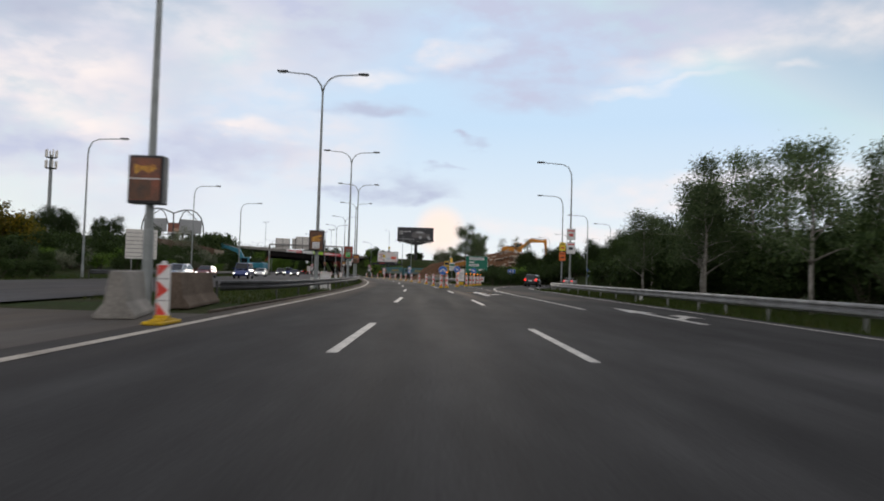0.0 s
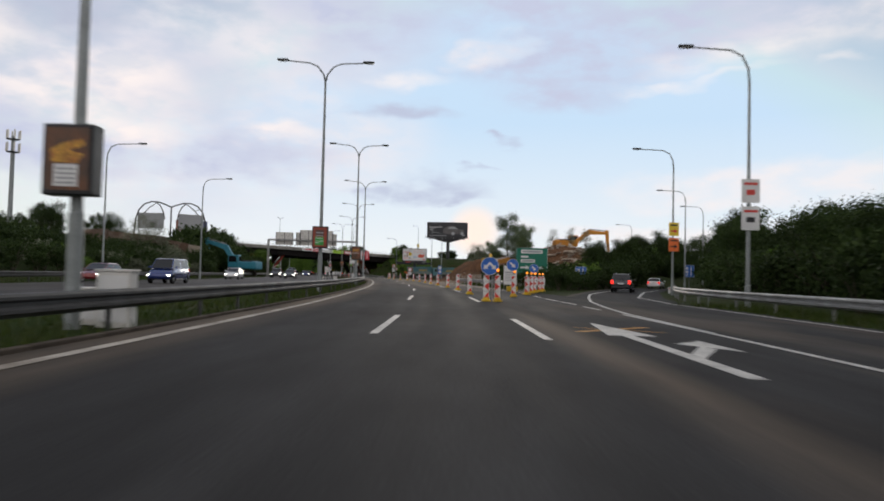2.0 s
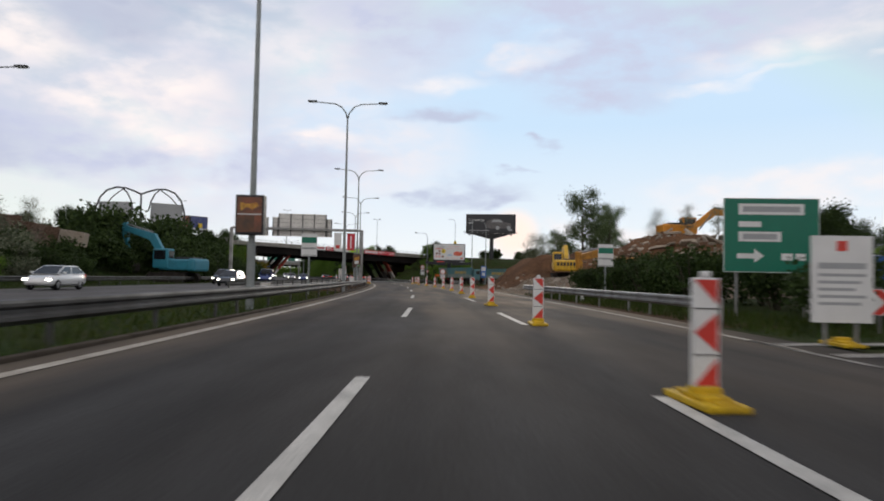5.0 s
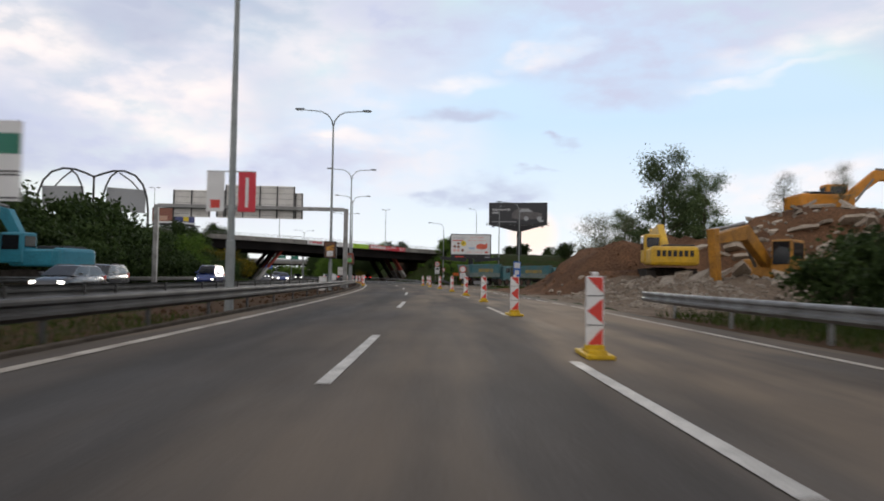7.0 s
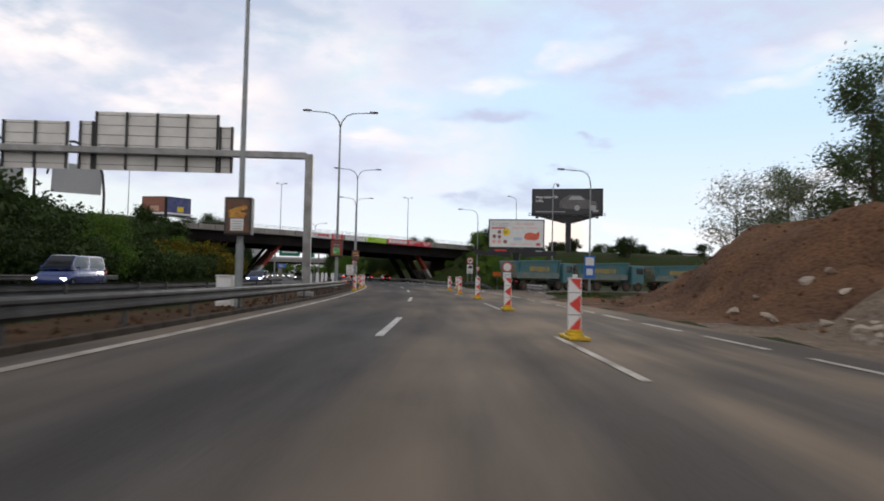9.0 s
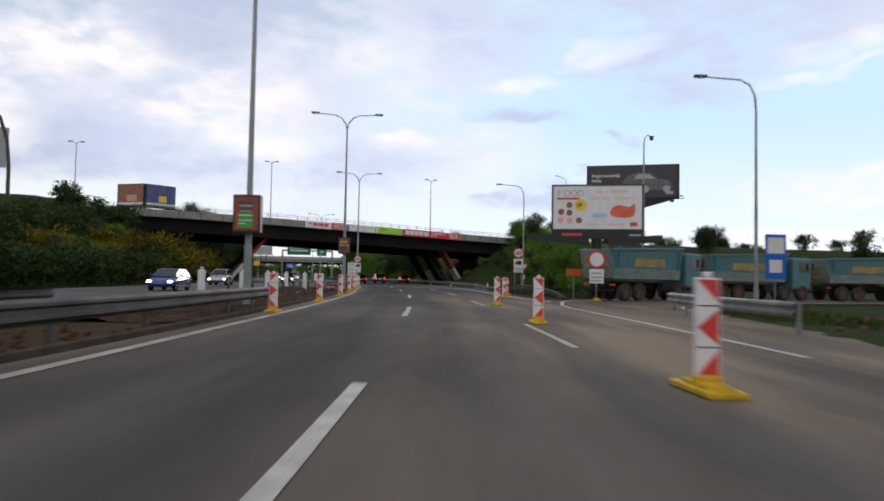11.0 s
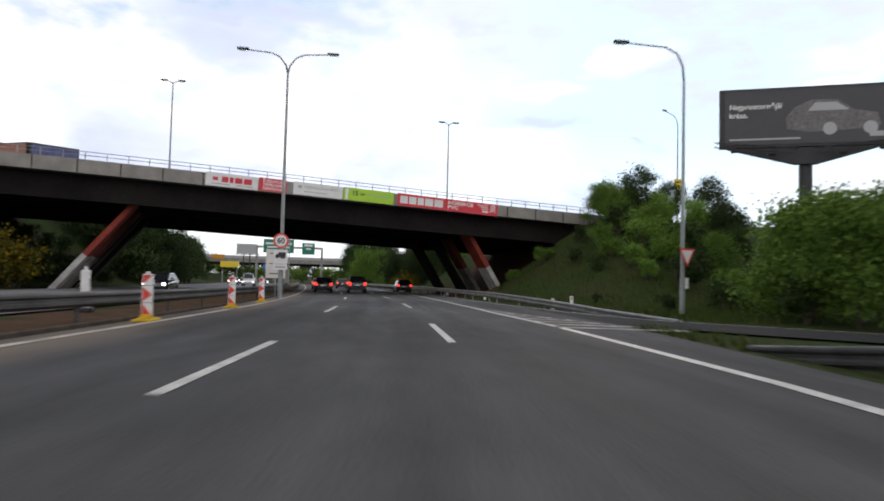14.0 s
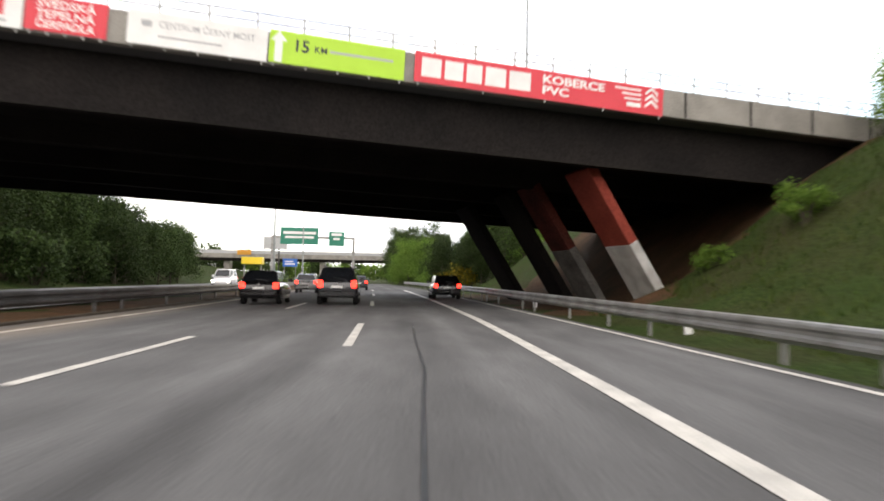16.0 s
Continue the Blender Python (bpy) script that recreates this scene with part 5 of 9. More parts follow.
def make_thickets():
    for name, blocks in THICKET.items():
        v = np.concatenate(blocks)
        me = bpy.data.meshes.new("thicket")
        n = len(v) // 4
        me.vertices.add(n * 4)
        me.vertices.foreach_set("co", v.reshape(-1))
        me.loops.add(n * 4)
        me.loops.foreach_set("vertex_index", np.arange(n * 4, dtype=np.int32))
        me.polygons.add(n)
        me.polygons.foreach_set("loop_start", np.arange(0, n * 4, 4, dtype=np.int32))
        me.update(calc_edges=True)
        me.materials.append(bpy.data.materials[name])
        tagged(new("thicket", me), "tangled shrub thicket on the far bank", "thicket", kind="stuff")



def plant(kind, s, off, scale=1.0, sink=0.0, label=""):
    p = road(s, off)
    z = height(s, off) - sink
    m = pose(p.x, p.y, z, 0, 0, RNG.uniform(0, 360))
    if kind not in USED:
        USED.add(kind)
        kind.matrix_basis = m
        ob = kind
    else:
        ob = copy_thing(kind, m)
    q = scale * RNG.uniform(0.92, 1.08)
    ob.scale = (q * RNG.uniform(0.9, 1.1), q * RNG.uniform(0.9, 1.1), q)
    return ob


BIRCH = [tree_kind("slender birch with pale trunk and loose leaves", 9.6, 2.3, "leaf_birch", "bark", "birches by the slip road", per=80, size=0.10, bare=0.26, limbs=15), tree_kind("slender birch with pale trunk and loose leaves", 8.6, 2.0, "leaf_birch", "bark", "birches by the slip road", per=80, size=0.10, bare=0.24, limbs=15), tree_kind("slender birch with pale trunk and loose leaves", 10.6, 2.5, "leaf_birch", "bark", "birches by the slip road", per=80, size=0.10, bare=0.28, limbs=15)]
DARK = [tree_kind("broad dark green tree", 8.0, 3.2, "leaf_dark", "bark_dark", "dark background trees", per=80, size=0.15, bare=0.12, limbs=17, sigma=0.55), tree_kind("broad dark green tree", 7.0, 3.4, "leaf_dark", "bark_dark", "dark background trees", per=80, size=0.15, bare=0.1, limbs=17, sigma=0.55)]
ASH = [tree_kind("tall feathery green tree above the earth heap", 10.0, 2.7, "leaf_birch", "bark_dark", "trees above the earthworks", per=120, size=0.10, bare=0.16, limbs=16, sigma=0.4), tree_kind("thin tree with sparse new leaves", 7.0, 2.2, "leaf_pale", "bark_dark", "trees above the earthworks", per=30, size=0.085, bare=0.15, limbs=18, sigma=0.42)]
FRESH = [tree_kind("small fresh green tree", 6.0, 2.4, "leaf_fresh", "bark_dark", "fresh green trees by the bridge", per=80, size=0.135, bare=0.08, limbs=17, sigma=0.5), tree_kind("small fresh green tree", 5.0, 2.3, "leaf_fresh", "bark_dark", "fresh green trees by the bridge", per=80, size=0.135, bare=0.05, limbs=16, sigma=0.5)]
B_DARK = [bush_kind("dense dark green shrub", 3.0, 2.1, "leaf_dark", "dark shrubs"), bush_kind("dense dark green shrub", 3.6, 2.5, "leaf_dark", "dark shrubs", 80, 28)]
B_FRESH = [bush_kind("fresh green roadside shrub", 2.8, 2.0, "leaf_fresh", "fresh shrubs"), bush_kind("fresh green roadside shrub", 3.4, 2.3, "leaf_fresh", "fresh shrubs", 80, 28)]
B_PALE = [bush_kind("pale grey-green blossoming shrub", 3.4, 2.4, "leaf_pale", "pale shrubs", 70, 24)]
B_YELLOW = [bush_kind("yellow flowering broom shrub", 2.8, 2.1, "leaf_yellow", "flowering broom", 75, 28)]


def pick(kinds):
    return kinds[RNG.integers(len(kinds))]


# birch wood beside the slip road
for s, o, k, q in [(38.9, 17.6, 1, 0.98), (36.2, 20.6, 2, 1.0), (44.0, 19.4, 2, 1.0), (46.2, 20.6, 0, 0.95), (50.5, 18.0, 1, 0.86), (53.0, 19.6, 0, 0.74), (41.6, 18.6, 0, 1.02), (39.8, 21.0, 2, 0.98), (57, 20.2, 1, 0.7), (30.0, 18.6, 0, 1.0), (26, 20.8, 2, 1.0), (22.4, 18.2, 1, 1.05), (18.5, 19.6, 0, 1.05), (14, 18.4, 2, 0.95), (10, 20, 0, 1.1), (5.5, 18.5, 1, 1.1), (0, 19.5, 2, 1), (43, 22, 0, 0.92), (52, 23, 0, 0.86), (33, 24, 0, 1.1), (28, 25, 2, 1.05), (61, 23.5, 1, 0.72)]:
    plant(BIRCH[k], s, o, q * (0.55 if s < 27 else 0.9 if s < 41 else 0.86 if s < 49 else 0.95))
for s in np.arange(-14, 64, 3.6):
    plant(pick(B_DARK), s, RNG.uniform(19, 21), RNG.uniform(0.65, 1.0))
    thicken(pick(B_DARK), s + 1.5, RNG.uniform(22, 24), RNG.uniform(1.1, 1.5))
    plant(pick(DARK), s + 1, RNG.uniform(25, 29), RNG.uniform(0.6, 0.9) * (0.75 if s < 24 else 0.9 if s < 42 else 0.68))
    plant(pick(DARK), s + 2, RNG.uniform(32, 40), RNG.uniform(0.7, 1.0) * (0.62 if s < 24 else 0.9 if s < 40 else 0.7))
    thicken(pick(B_DARK), s + 0.5, RNG.uniform(20.5, 22), RNG.uniform(1.0, 1.35))
# shrubs along the slip road
for s, o in zip(np.arange(60, 104, 2.7), np.interp(np.arange(60, 104, 2.7), [60, 72, 84, 94, 104], [20, 21.8, 25.5, 30, 36])):
    plant(pick(B_DARK), s, o + RNG.uniform(0, 1.5), RNG.uniform(0.8, 1.15))
    plant(pick(B_DARK + B_FRESH), s + 1, o + RNG.uniform(3, 6), RNG.uniform(0.95, 1.3))
    plant(pick(DARK), s + 0.5, o + RNG.uniform(4, 7), RNG.uniform(0.62, 0.85))
    plant(pick(DARK), s + 2, o + RNG.uniform(8, 16), RNG.uniform(0.7, 0.9))
for k in range(26):
    plant(pick(DARK), RNG.uniform(118, 190), RNG.uniform(62, 100), RNG.uniform(0.7, 1.05))
# hedge on the inner side of the slip road and wood on its outer side
for s in np.arange(97, 172, 2.1):
    o = float(np.interp(s, [97, 110, 125, 145, 175], [14.6, 22.5, 31.0, 44.5, 66.5]))
    q = float(np.interp(s, [97, 106, 116, 130, 172], [0.55, 0.75, 1.05, 1.25, 1.4]))
    plant(pick(B_DARK), s, o - RNG.uniform(0, 0.8), q * RNG.uniform(0.75, 1.0))
    thicken(pick(B_DARK + B_FRESH[:1]), s + 1, o - RNG.uniform(2.0, 3.5), q * RNG.uniform(0.9, 1.15))
    if s > 118 and RNG.uniform() < 0.4:
        plant(pick(DARK), s, o - RNG.uniform(3, 5), q * RNG.uniform(0.5, 0.66))
for s in np.arange(103, 186, 2.6):
    o = float(np.interp(s, [103, 110, 125, 145, 175, 186], [33, 36, 45, 59, 81, 89]))
    thicken(pick(B_DARK), s, o + RNG.uniform(0, 1.2), RNG.uniform(1.0, 1.3))
    plant(pick(DARK), s + 1, o + RNG.uniform(2, 5), RNG.uniform(0.85, 1.15))
for s, o, q in [(182, 66, 1.0), (184, 72, 1.1), (186, 78, 1.1), (187, 84, 1.0), (181, 61, 0.9), (189, 70, 1.2)]:
    plant(pick(DARK), s, o, q)
# green strip between main road and slip road
for s, o, q in [(112, 17.5, 0.8), (117, 15.5, 0.85), (121, 17.5, 0.95), (126, 15.2, 0.85), (129, 17.6, 0.95), (133, 15.4, 0.9), (118, 20, 0.9), (125, 21, 1.0), (132, 21, 1.0), (131, 13.2, 0.75), (127, 12.8, 0.7), (123, 13.2, 0.75), (119, 13.4, 0.7), (115, 13.0, 0.7), (134, 17, 0.95), (128, 19.5, 1.0), (122, 16, 0.9)]:
    plant(pick(B_DARK), s, o, q)
# trees over the earth heap
for s, o, k, q in [(181, 28.0, 0, 1.2), (184, 31.6, 0, 1.0), (178.5, 31.0, 0, 0.8), (182.5, 25.0, 1, 1.15), (186, 22.0, 1, 1.2), (185.5, 25.4, 0, 0.82), (183.5, 22.4, 1, 1.1), (188, 26.0, 1, 0.95), (192, 27.5, 1, 0.75), (186, 34, 0, 0.9), (195, 30, 1, 0.7), (171, 35, 1, 0.7), (160, 38, 1, 0.6), (166, 37, 1, 0.6)]:
    plant(ASH[k], s, o, q * (1.14 if k == 0 else 1.05))
for k in range(16):
    plant(pick(B_DARK), RNG.uniform(176, 205), RNG.uniform(29, 40), RNG.uniform(0.6, 0.9))
# wood behind the billboards and far beyond
for k in range(46):
    s, o = RNG.uniform(235, 380), RNG.uniform(48, 120)
    plant(pick(B_DARK), s, o, RNG.uniform(0.9, 1.6), 0.3)
for k in range(26):
    plant(pick(DARK + FRESH), RNG.uniform(334, 440), RNG.uniform(13.5, 34), RNG.uniform(0.85, 1.4), 0.2)
for s, o in [(345, 15), (362, 14)]:
    plant(B_YELLOW[0], s, o, 1.1)
# bushes before the bridge
for s, o, q in [(241, 20, 1.0), (245, 18.5, 0.95), (249, 21, 1.0), (252, 24, 1.0), (249, 19.4, 1.0), (266.7, 25.6, 0.7), (262, 27, 0.62)]:
    plant(pick(FRESH), s, o, q * (0.95 if 244 < s < 250 else 0.78))
for s, o, q in [(237, 17.4, 0.5), (240, 17.0, 0.6), (247, 17.9, 0.6), (253, 22.0, 0.8), (258, 24, 0.8), (270, 23.5, 0.75), (273, 25, 0.75), (276, 24.5, 0.7), (270, 25, 0.8), (281, 27, 0.6), (279, 22.5, 0.45), (284, 25.0, 0.4)]:
    plant(pick(B_FRESH + B_DARK), s, o, q)
for s, o, q in [(270, 28.5, 0.55), (274, 29.5, 0.6)]:
    plant(DARK[0], s, o, q)
for s, o, q in [(262, 29, 0.85), (257, 25, 0.85), (253.5, 23.5, 0.8), (248.5, 22.0, 0.9), (251.5, 23.0, 0.85)]:
    plant(FRESH[0], s, o, q)
# round-topped bushes where the bank meets the bridge
for s, o, q in [(281.4, 25.2, 0.55), (279, 23.6, 0.5), (284, 27.5, 0.5), (277.5, 27, 0.55), (275, 25.0, 0.55), (280, 29.5, 0.55), (272, 27, 0.6), (282.5, 23.6, 0.6), (284.8, 25.2, 0.62), (280, 26.2, 0.62), (276, 26, 0.5), (272, 29, 0.45), (268, 28, 0.42)]:
    plant(pick(DARK[1:] + FRESH), s, o, q)
# thicket beyond the bridge on the far side
for s in np.arange(318, 352, 2.4):
    plant(pick(B_DARK), s, RNG.uniform(-29, -25.5), RNG.uniform(1.1, 1.5))
    plant(pick(DARK), s + 1, RNG.uniform(-34, -29), RNG.uniform(1.1, 1.4), 0.2)
for s in np.arange(168, 238, 2.2):
    thicken(pick(B_DARK), s, float(np.interp(s, [168, 200, 238], [-27.6, -26.4, -26.2])) + RNG.uniform(-0.6, 0.4), RNG.uniform(0.75, 1.05))
# shaded growth on the far slope beneath the bridge
for s in np.arange(276, 312, 2.4):
    for o in (-31.5, -28.5, -26.0):
        thicken(pick(B_DARK), s + RNG.uniform(-1, 1), o + RNG.uniform(-0.8, 0.8), RNG.uniform(0.4, 0.62))
for s, o, q in [(338, -25.2, 1.0), (343, -25.8, 1.05), (349, -25.4, 1.1), (356, -25.6, 1.1), (364, -26, 1.15), (372, -27, 1.15), (380, -29, 1.2)]:
    plant(pick(DARK), s, o, q, 0.2)
# broom and dark shrubs on the approach bank
for s in np.arange(238, 274, 2.3):
    plant(pick(B_YELLOW + B_DARK[:1]), s, RNG.uniform(-28.5, -26.6), RNG.uniform(0.8, 1.1))
    thicken(pick(B_YELLOW + B_DARK[:1]), s + 1, RNG.uniform(-32.5, -30), RNG.uniform(0.7, 0.95))
for s, o, q in [(260, -27.0, 1.15), (264, -26.6, 1.35), (268, -26.2, 1.5), (272, -25.8, 1.55), (276, -25.6, 1.5), (279.5, -25.2, 1.35), (266, -29.6, 1.5), (271, -29.0, 1.6), (276, -28.6, 1.5)]:
    plant(B_YELLOW[0], s, o, q)
# bank beyond the opposite carriageway
for s in np.arange(12, 270, 2.6):
    near_o = float(np.interp(s, [10, 60, 110, 150, 190, 262], [-33, -32, -30.5, -28.6, -27.2, -27.0]))
    big = float(np.interp(s, [10, 100, 125, 148, 162, 200, 215, 235, 262], [0.6, 0.66, 0.72, 0.78, 1.3, 1.42, 1.15, 0.8, 0.7]))
    mixk = B_DARK * 2 + B_FRESH[:1] + B_PALE if s < 138 else B_DARK if s < 225 else B_DARK + B_YELLOW + B_FRESH[:1]
    if s < 225 and not 144 < s < 168:
        plant(pick(mixk), s, near_o - RNG.uniform(0, 1.6), big * RNG.uniform(0.7, 1.1))
    thicken(pick(mixk), s + 1, near_o - RNG.uniform(3.5, 6.0), big * RNG.uniform(0.8, 1.2))
    if s > 90:
        thicken(pick(B_DARK), s + 2, near_o - RNG.uniform(7, 12), big * RNG.uniform(1.1, 1.5))
for s, o, q in [(66, -43, 1.5), (70, -45, 1.6), (74, -44, 1.6), (78, -46, 1.6), (83, -45, 1.5), (88, -47, 1.5), (94, -48, 1.3), (72, -49, 1.7), (80, -50, 1.7), (62, -44, 1.5), (232, -29.5, 1.0), (237, -30, 1.1), (242, -29.5, 1.15), (247, -30, 1.05), (239, -33, 1.2)]:
    plant(B_YELLOW[0], s, o, q)
for s, o, q in [(150, -46, 0.8), (163, -44, 0.9), (112, -50, 0.8), (120, -56, 0.9), (136, -50, 0.8), (75, -60, 0.8), (60, -70, 0.9), (88, -66, 0.8)]:
    plant(pick(DARK + ASH[1:]), s, o, q)
for s, o, q in [(136, -35, 0.85), (139, -33.5, 0.85), (142, -35.5, 0.95), (147, -37, 1.2), (133, -36, 0.8)]:
    plant(B_PALE[0], s, o, q)
plant(ASH[1], 140, -36.5, 0.95)
plant(ASH[1], 136, -38, 0.9)
plant(FRESH[0], 205, -27.0, 0.9)
plant(FRESH[1], 207, -28.5, 0.8)
# beyond the bridge, on both sides
for k in range(22):
    plant(pick(DARK), RNG.uniform(328, 400), RNG.uniform(-50, -29), RNG.uniform(0.7, 1.05), 0.2)
for k in range(40):
    plant(pick(DARK), RNG.uniform(120, 420), RNG.uniform(-150, -75), RNG.uniform(0.7, 1.2), 0.2)
for s in (24, 36, 50):
    for k in range(5):
        plant(B_DARK[0], s + k * 1.7, -28.6 + RNG.uniform(-0.3, 0.3), 0.45)


# wood beyond the bridge on the near side
for s, o, q in [(402, 12.5, 1.5), (410, 13.5, 1.6), (418, 12.6, 1.6), (426, 14, 1.7), (436, 13, 1.7), (446, 15, 1.8), (412, 18, 1.7), (430, 19, 1.8)]:
    plant(pick(FRESH + DARK[:1]), s, o, q, 0.2)
for s, o, q in [(350, 12.6, 0.8), (356, 14.5, 0.9), (362, 13.6, 0.95), (368, 15.8, 1.0), (374, 14.8, 1.0), (380, 17, 1.05), (388, 17.5, 1.1), (396, 18, 1.1), (345, 16, 0.8), (404, 16, 1.1), (352, 19, 1.0)]:
    plant(pick(FRESH + DARK[:1]), s, o, q, 0.2)
for s, o, q in [(343, 12.2, 0.7), (347, 13, 0.8), (359, 12.2, 0.7), (371, 13, 0.8)]:
    plant(pick(B_YELLOW + B_FRESH), s, o, q)
# tufts and low shrubs on the bridge bank
for s, o, q in [(264, 21.5, 0.6), (267, 20.6, 0.55), (270, 21.0, 0.65), (273, 20.4, 0.6), (276, 20.8, 0.6), (279, 20.6, 0.5), (266, 23.5, 0.7), (269.5, 23.4, 0.75), (273, 23.2, 0.75), (277, 23.0, 0.7), (262, 23.5, 0.6), (259, 21.5, 0.5), (280.6, 17.6, 0.42), (282.5, 15.4, 0.28), (271.5, 18.8, 0.42), (275.5, 18.6, 0.4), (256, 16.5, 0.25), (263.5, 15.6, 0.2)]:
    plant(pick(B_FRESH + B_DARK), s, o, q)
for o in np.arange(-130, 40, 3.6):
    thicken(pick(B_DARK + B_FRESH[:1]), 505 + RNG.uniform(-8, 8), o, RNG.uniform(1.8, 2.6))
make_thickets()


def grass_stuff(label, spans, per_m2, tall):
    """Loose blades over stretches of verge (s0, s1, off0, off1)."""
    pts = []
    for s0, s1, o0, o1 in spans:
        n = int((s1 - s0) * abs(o1 - o0) * per_m2)
        for s, o in zip(RNG.uniform(s0, s1, n), RNG.uniform(o0, o1, n)):
            pts.append((s, o))
    n = len(pts)
    base = np.array([tuple(road(s, o, -0.07 if abs(o) < 13.5 else height(s, o))) for s, o in pts])
    a = RNG.uniform(0, 2 * math.pi, n)
    h = tall * RNG.uniform(0.4, 1.3, n)
    side = np.stack([np.cos(a), np.sin(a), 0 * a], 1) * 0.02
    tip = base + np.stack([RNG.normal(size=n) * h * 0.35, RNG.normal(size=n) * h * 0.35, h], 1)
    tri = np.stack([base - side, base + side, tip], 1)
    me = bpy.data.meshes.new("grass")
    me.from_pydata(tri.reshape(-1, 3).tolist(), [], np.arange(n * 3).reshape(-1, 3).tolist())
    me.materials.append(M["blades"])
    return tagged(new("grass", me), label, "grass", kind="stuff")


grass_stuff("rough grass of the median", [(24, 130, -10.8, -4.6), (130, 190, -10.2, -8), (190, 206, -8.4, -6)], 26, 0.22)
grass_stuff("short grass below the crash barriers", [(-5, 66, 12.7, 17), (96, 135, 9.2, 14), (190, 200, 12, 16), (217, 235, 9.8, 15), (236, 243, 9.3, 10.4), (247, 253, 14.0, 20), (253, 284, 11.2, 26)], 34, 0.3)
grass_stuff("grass beside the opposite carriageway", [(20, 150, -30, -26.2), (150, 265, -27.5, -23.6)], 8, 0.3)


# ---------------------------------------------------------------- boards, posters and signs
def plate(root, name, x0, z0, x1, z1, material, y=0.0, thick=0.03, label="", bevel=0.0):
    """A flat board part facing local -y."""
    bm = bmesh.new()
    box(bm, ((x0 + x1) / 2, y + thick / 2, (z0 + z1) / 2), (x1 - x0, thick, z1 - z0), bevel=bevel)
    return part(name, bm, material, root, label)


def bars(root, name, rows, material, y, thick=0.004):
    """Printed bars, each (x0, z0, x1, z1), as separate parts."""
    for x0, z0, x1, z1 in rows:
        plate(root, name, x0, z0, x1, z1, material, y - thick, thick)


def frame_bars(root, x0, z0, x1, z1, w, material, y, thick, name="board_frame"):
    bm = bmesh.new()
    for a, b, c, d in ((x0 - w, z0 - w, x1 + w, z0), (x0 - w, z1, x1 + w, z1 + w), (x0 - w, z0, x0, z1), (x1, z0, x1 + w, z1)):
        box(bm, ((a + c) / 2, y + thick / 2, (b + d) / 2), (c - a, thick, d - b), bevel=0.01)
    return part(name, bm, material, root)


def upright(words_m, y):
    """Pose for lettering on a face that looks along local -y."""
    return Matrix.Translation((words_m[0], y, words_m[1])) @ Matrix.Rotation(math.pi / 2, 4, "X")


# banners on the bridge, hung on its fascia
def banner(label, u0, u1, material, drop=-0.08, tall=1.08):
    m = BRIDGE_M @ Matrix.Translation((u0, -0.06, deck_z(u0) - drop)) @ Matrix.Rotation(math.atan(-0.047), 4, "Y").inverted()
    root = thing("banner", label, "banner", m, group="bridge banners")
    plate(root, "sheet", 0, -tall, u1 - u0, 0, material, -0.01, 0.02)
    for x in np.linspace(0.15, u1 - u0 - 0.15, 5):
        plate(root, "clamp", x - 0.03, -tall - 0.12, x + 0.03, -tall - 0.005, "galv", -0.02, 0.04)
    return root, u1 - u0


bn, w = banner("white banner with a red emblem and bold bars", 0.2, 4.3, "white")
bars(bn, "brand_bar", [(1.25, -0.72, 1.75, -0.26), (1.85, -0.72, 2.15, -0.26), (2.25, -0.72, 2.85, -0.26), (2.95, -0.72, 3.6, -0.26)], "sign_red", -0.0105)
bars(bn, "emblem", [(0.55, -0.62, 0.95, -0.34)], "sign_red", -0.0105)
bars(bn, "small_print_bar", [(0.5, -0.92, 1.9, -0.84), (2.4, -0.92, 3.7, -0.84)], "grey_print", -0.0105)
bn, w = banner("red banner with three lines of white words", 4.35, 6.6, "sign_red")
for k, wd in enumerate(("ŠVÉDSKÁ", "TEPELNÁ", "ČERPADLA")):
    lettering(wd, 0.34, bn, upright((0.3, -0.36 - 0.31 * k), -0.014), "white", 0.006, 0.003, width=1.6)
bn, w = banner("white banner with a thin grey line of words", 7.15, 11.35, "white")
lettering("CENTRUM ČERNÝ MOST", 0.3, bn, upright((0.9, -0.48), -0.014), "grey_print", 0.002, 0.003, width=2.9)
bars(bn, "small_print_bar", [(0.4, -0.5, 0.7, -0.3), (0.9, -0.8, 2.8, -0.74)], "grey_print", -0.0105)
bn, w = banner("lime green banner with a white arrow", 11.4, 15.9, "lime")
lettering("15", 0.55, bn, upright((0.75, -0.62), -0.014), "black", 0.012, 0.003)
lettering("KM", 0.3, bn, upright((1.45, -0.58), -0.014), "black", 0.004, 0.003)
bars(bn, "small_print_bar", [(1.95, -0.52, 4.1, -0.44)], "grey_print", -0.0105)
bm = bmesh.new()
slab(bm, [(0.18, -1.05), (0.42, -1.05), (0.42, -0.35), (0.56, -0.35), (0.30, -0.03), (0.04, -0.35), (0.18, -0.35)], -0.016, -0.0105)
bmesh.ops.recalc_face_normals(bm, faces=bm.faces)
part("arrow", bm, "white", bn)
bn, w = banner("long red banner with bold white bars and words", 16.25, 26.0, "sign_red")
bars(bn, "brand_bar", [(0.25, -0.86, 0.95, -0.2), (1.08, -0.86, 1.75, -0.2), (1.88, -0.86, 2.45, -0.2), (2.58, -0.86, 3.35, -0.2), (3.48, -0.86, 4.3, -0.2)], "white", -0.0105)
lettering("KOBERCE", 0.42, bn, upright((4.75, -0.46), -0.014), "white", 0.012, 0.003, width=2.5)
lettering("PVC", 0.42, bn, upright((4.75, -0.86), -0.014), "white", 0.012, 0.003, width=1.05)
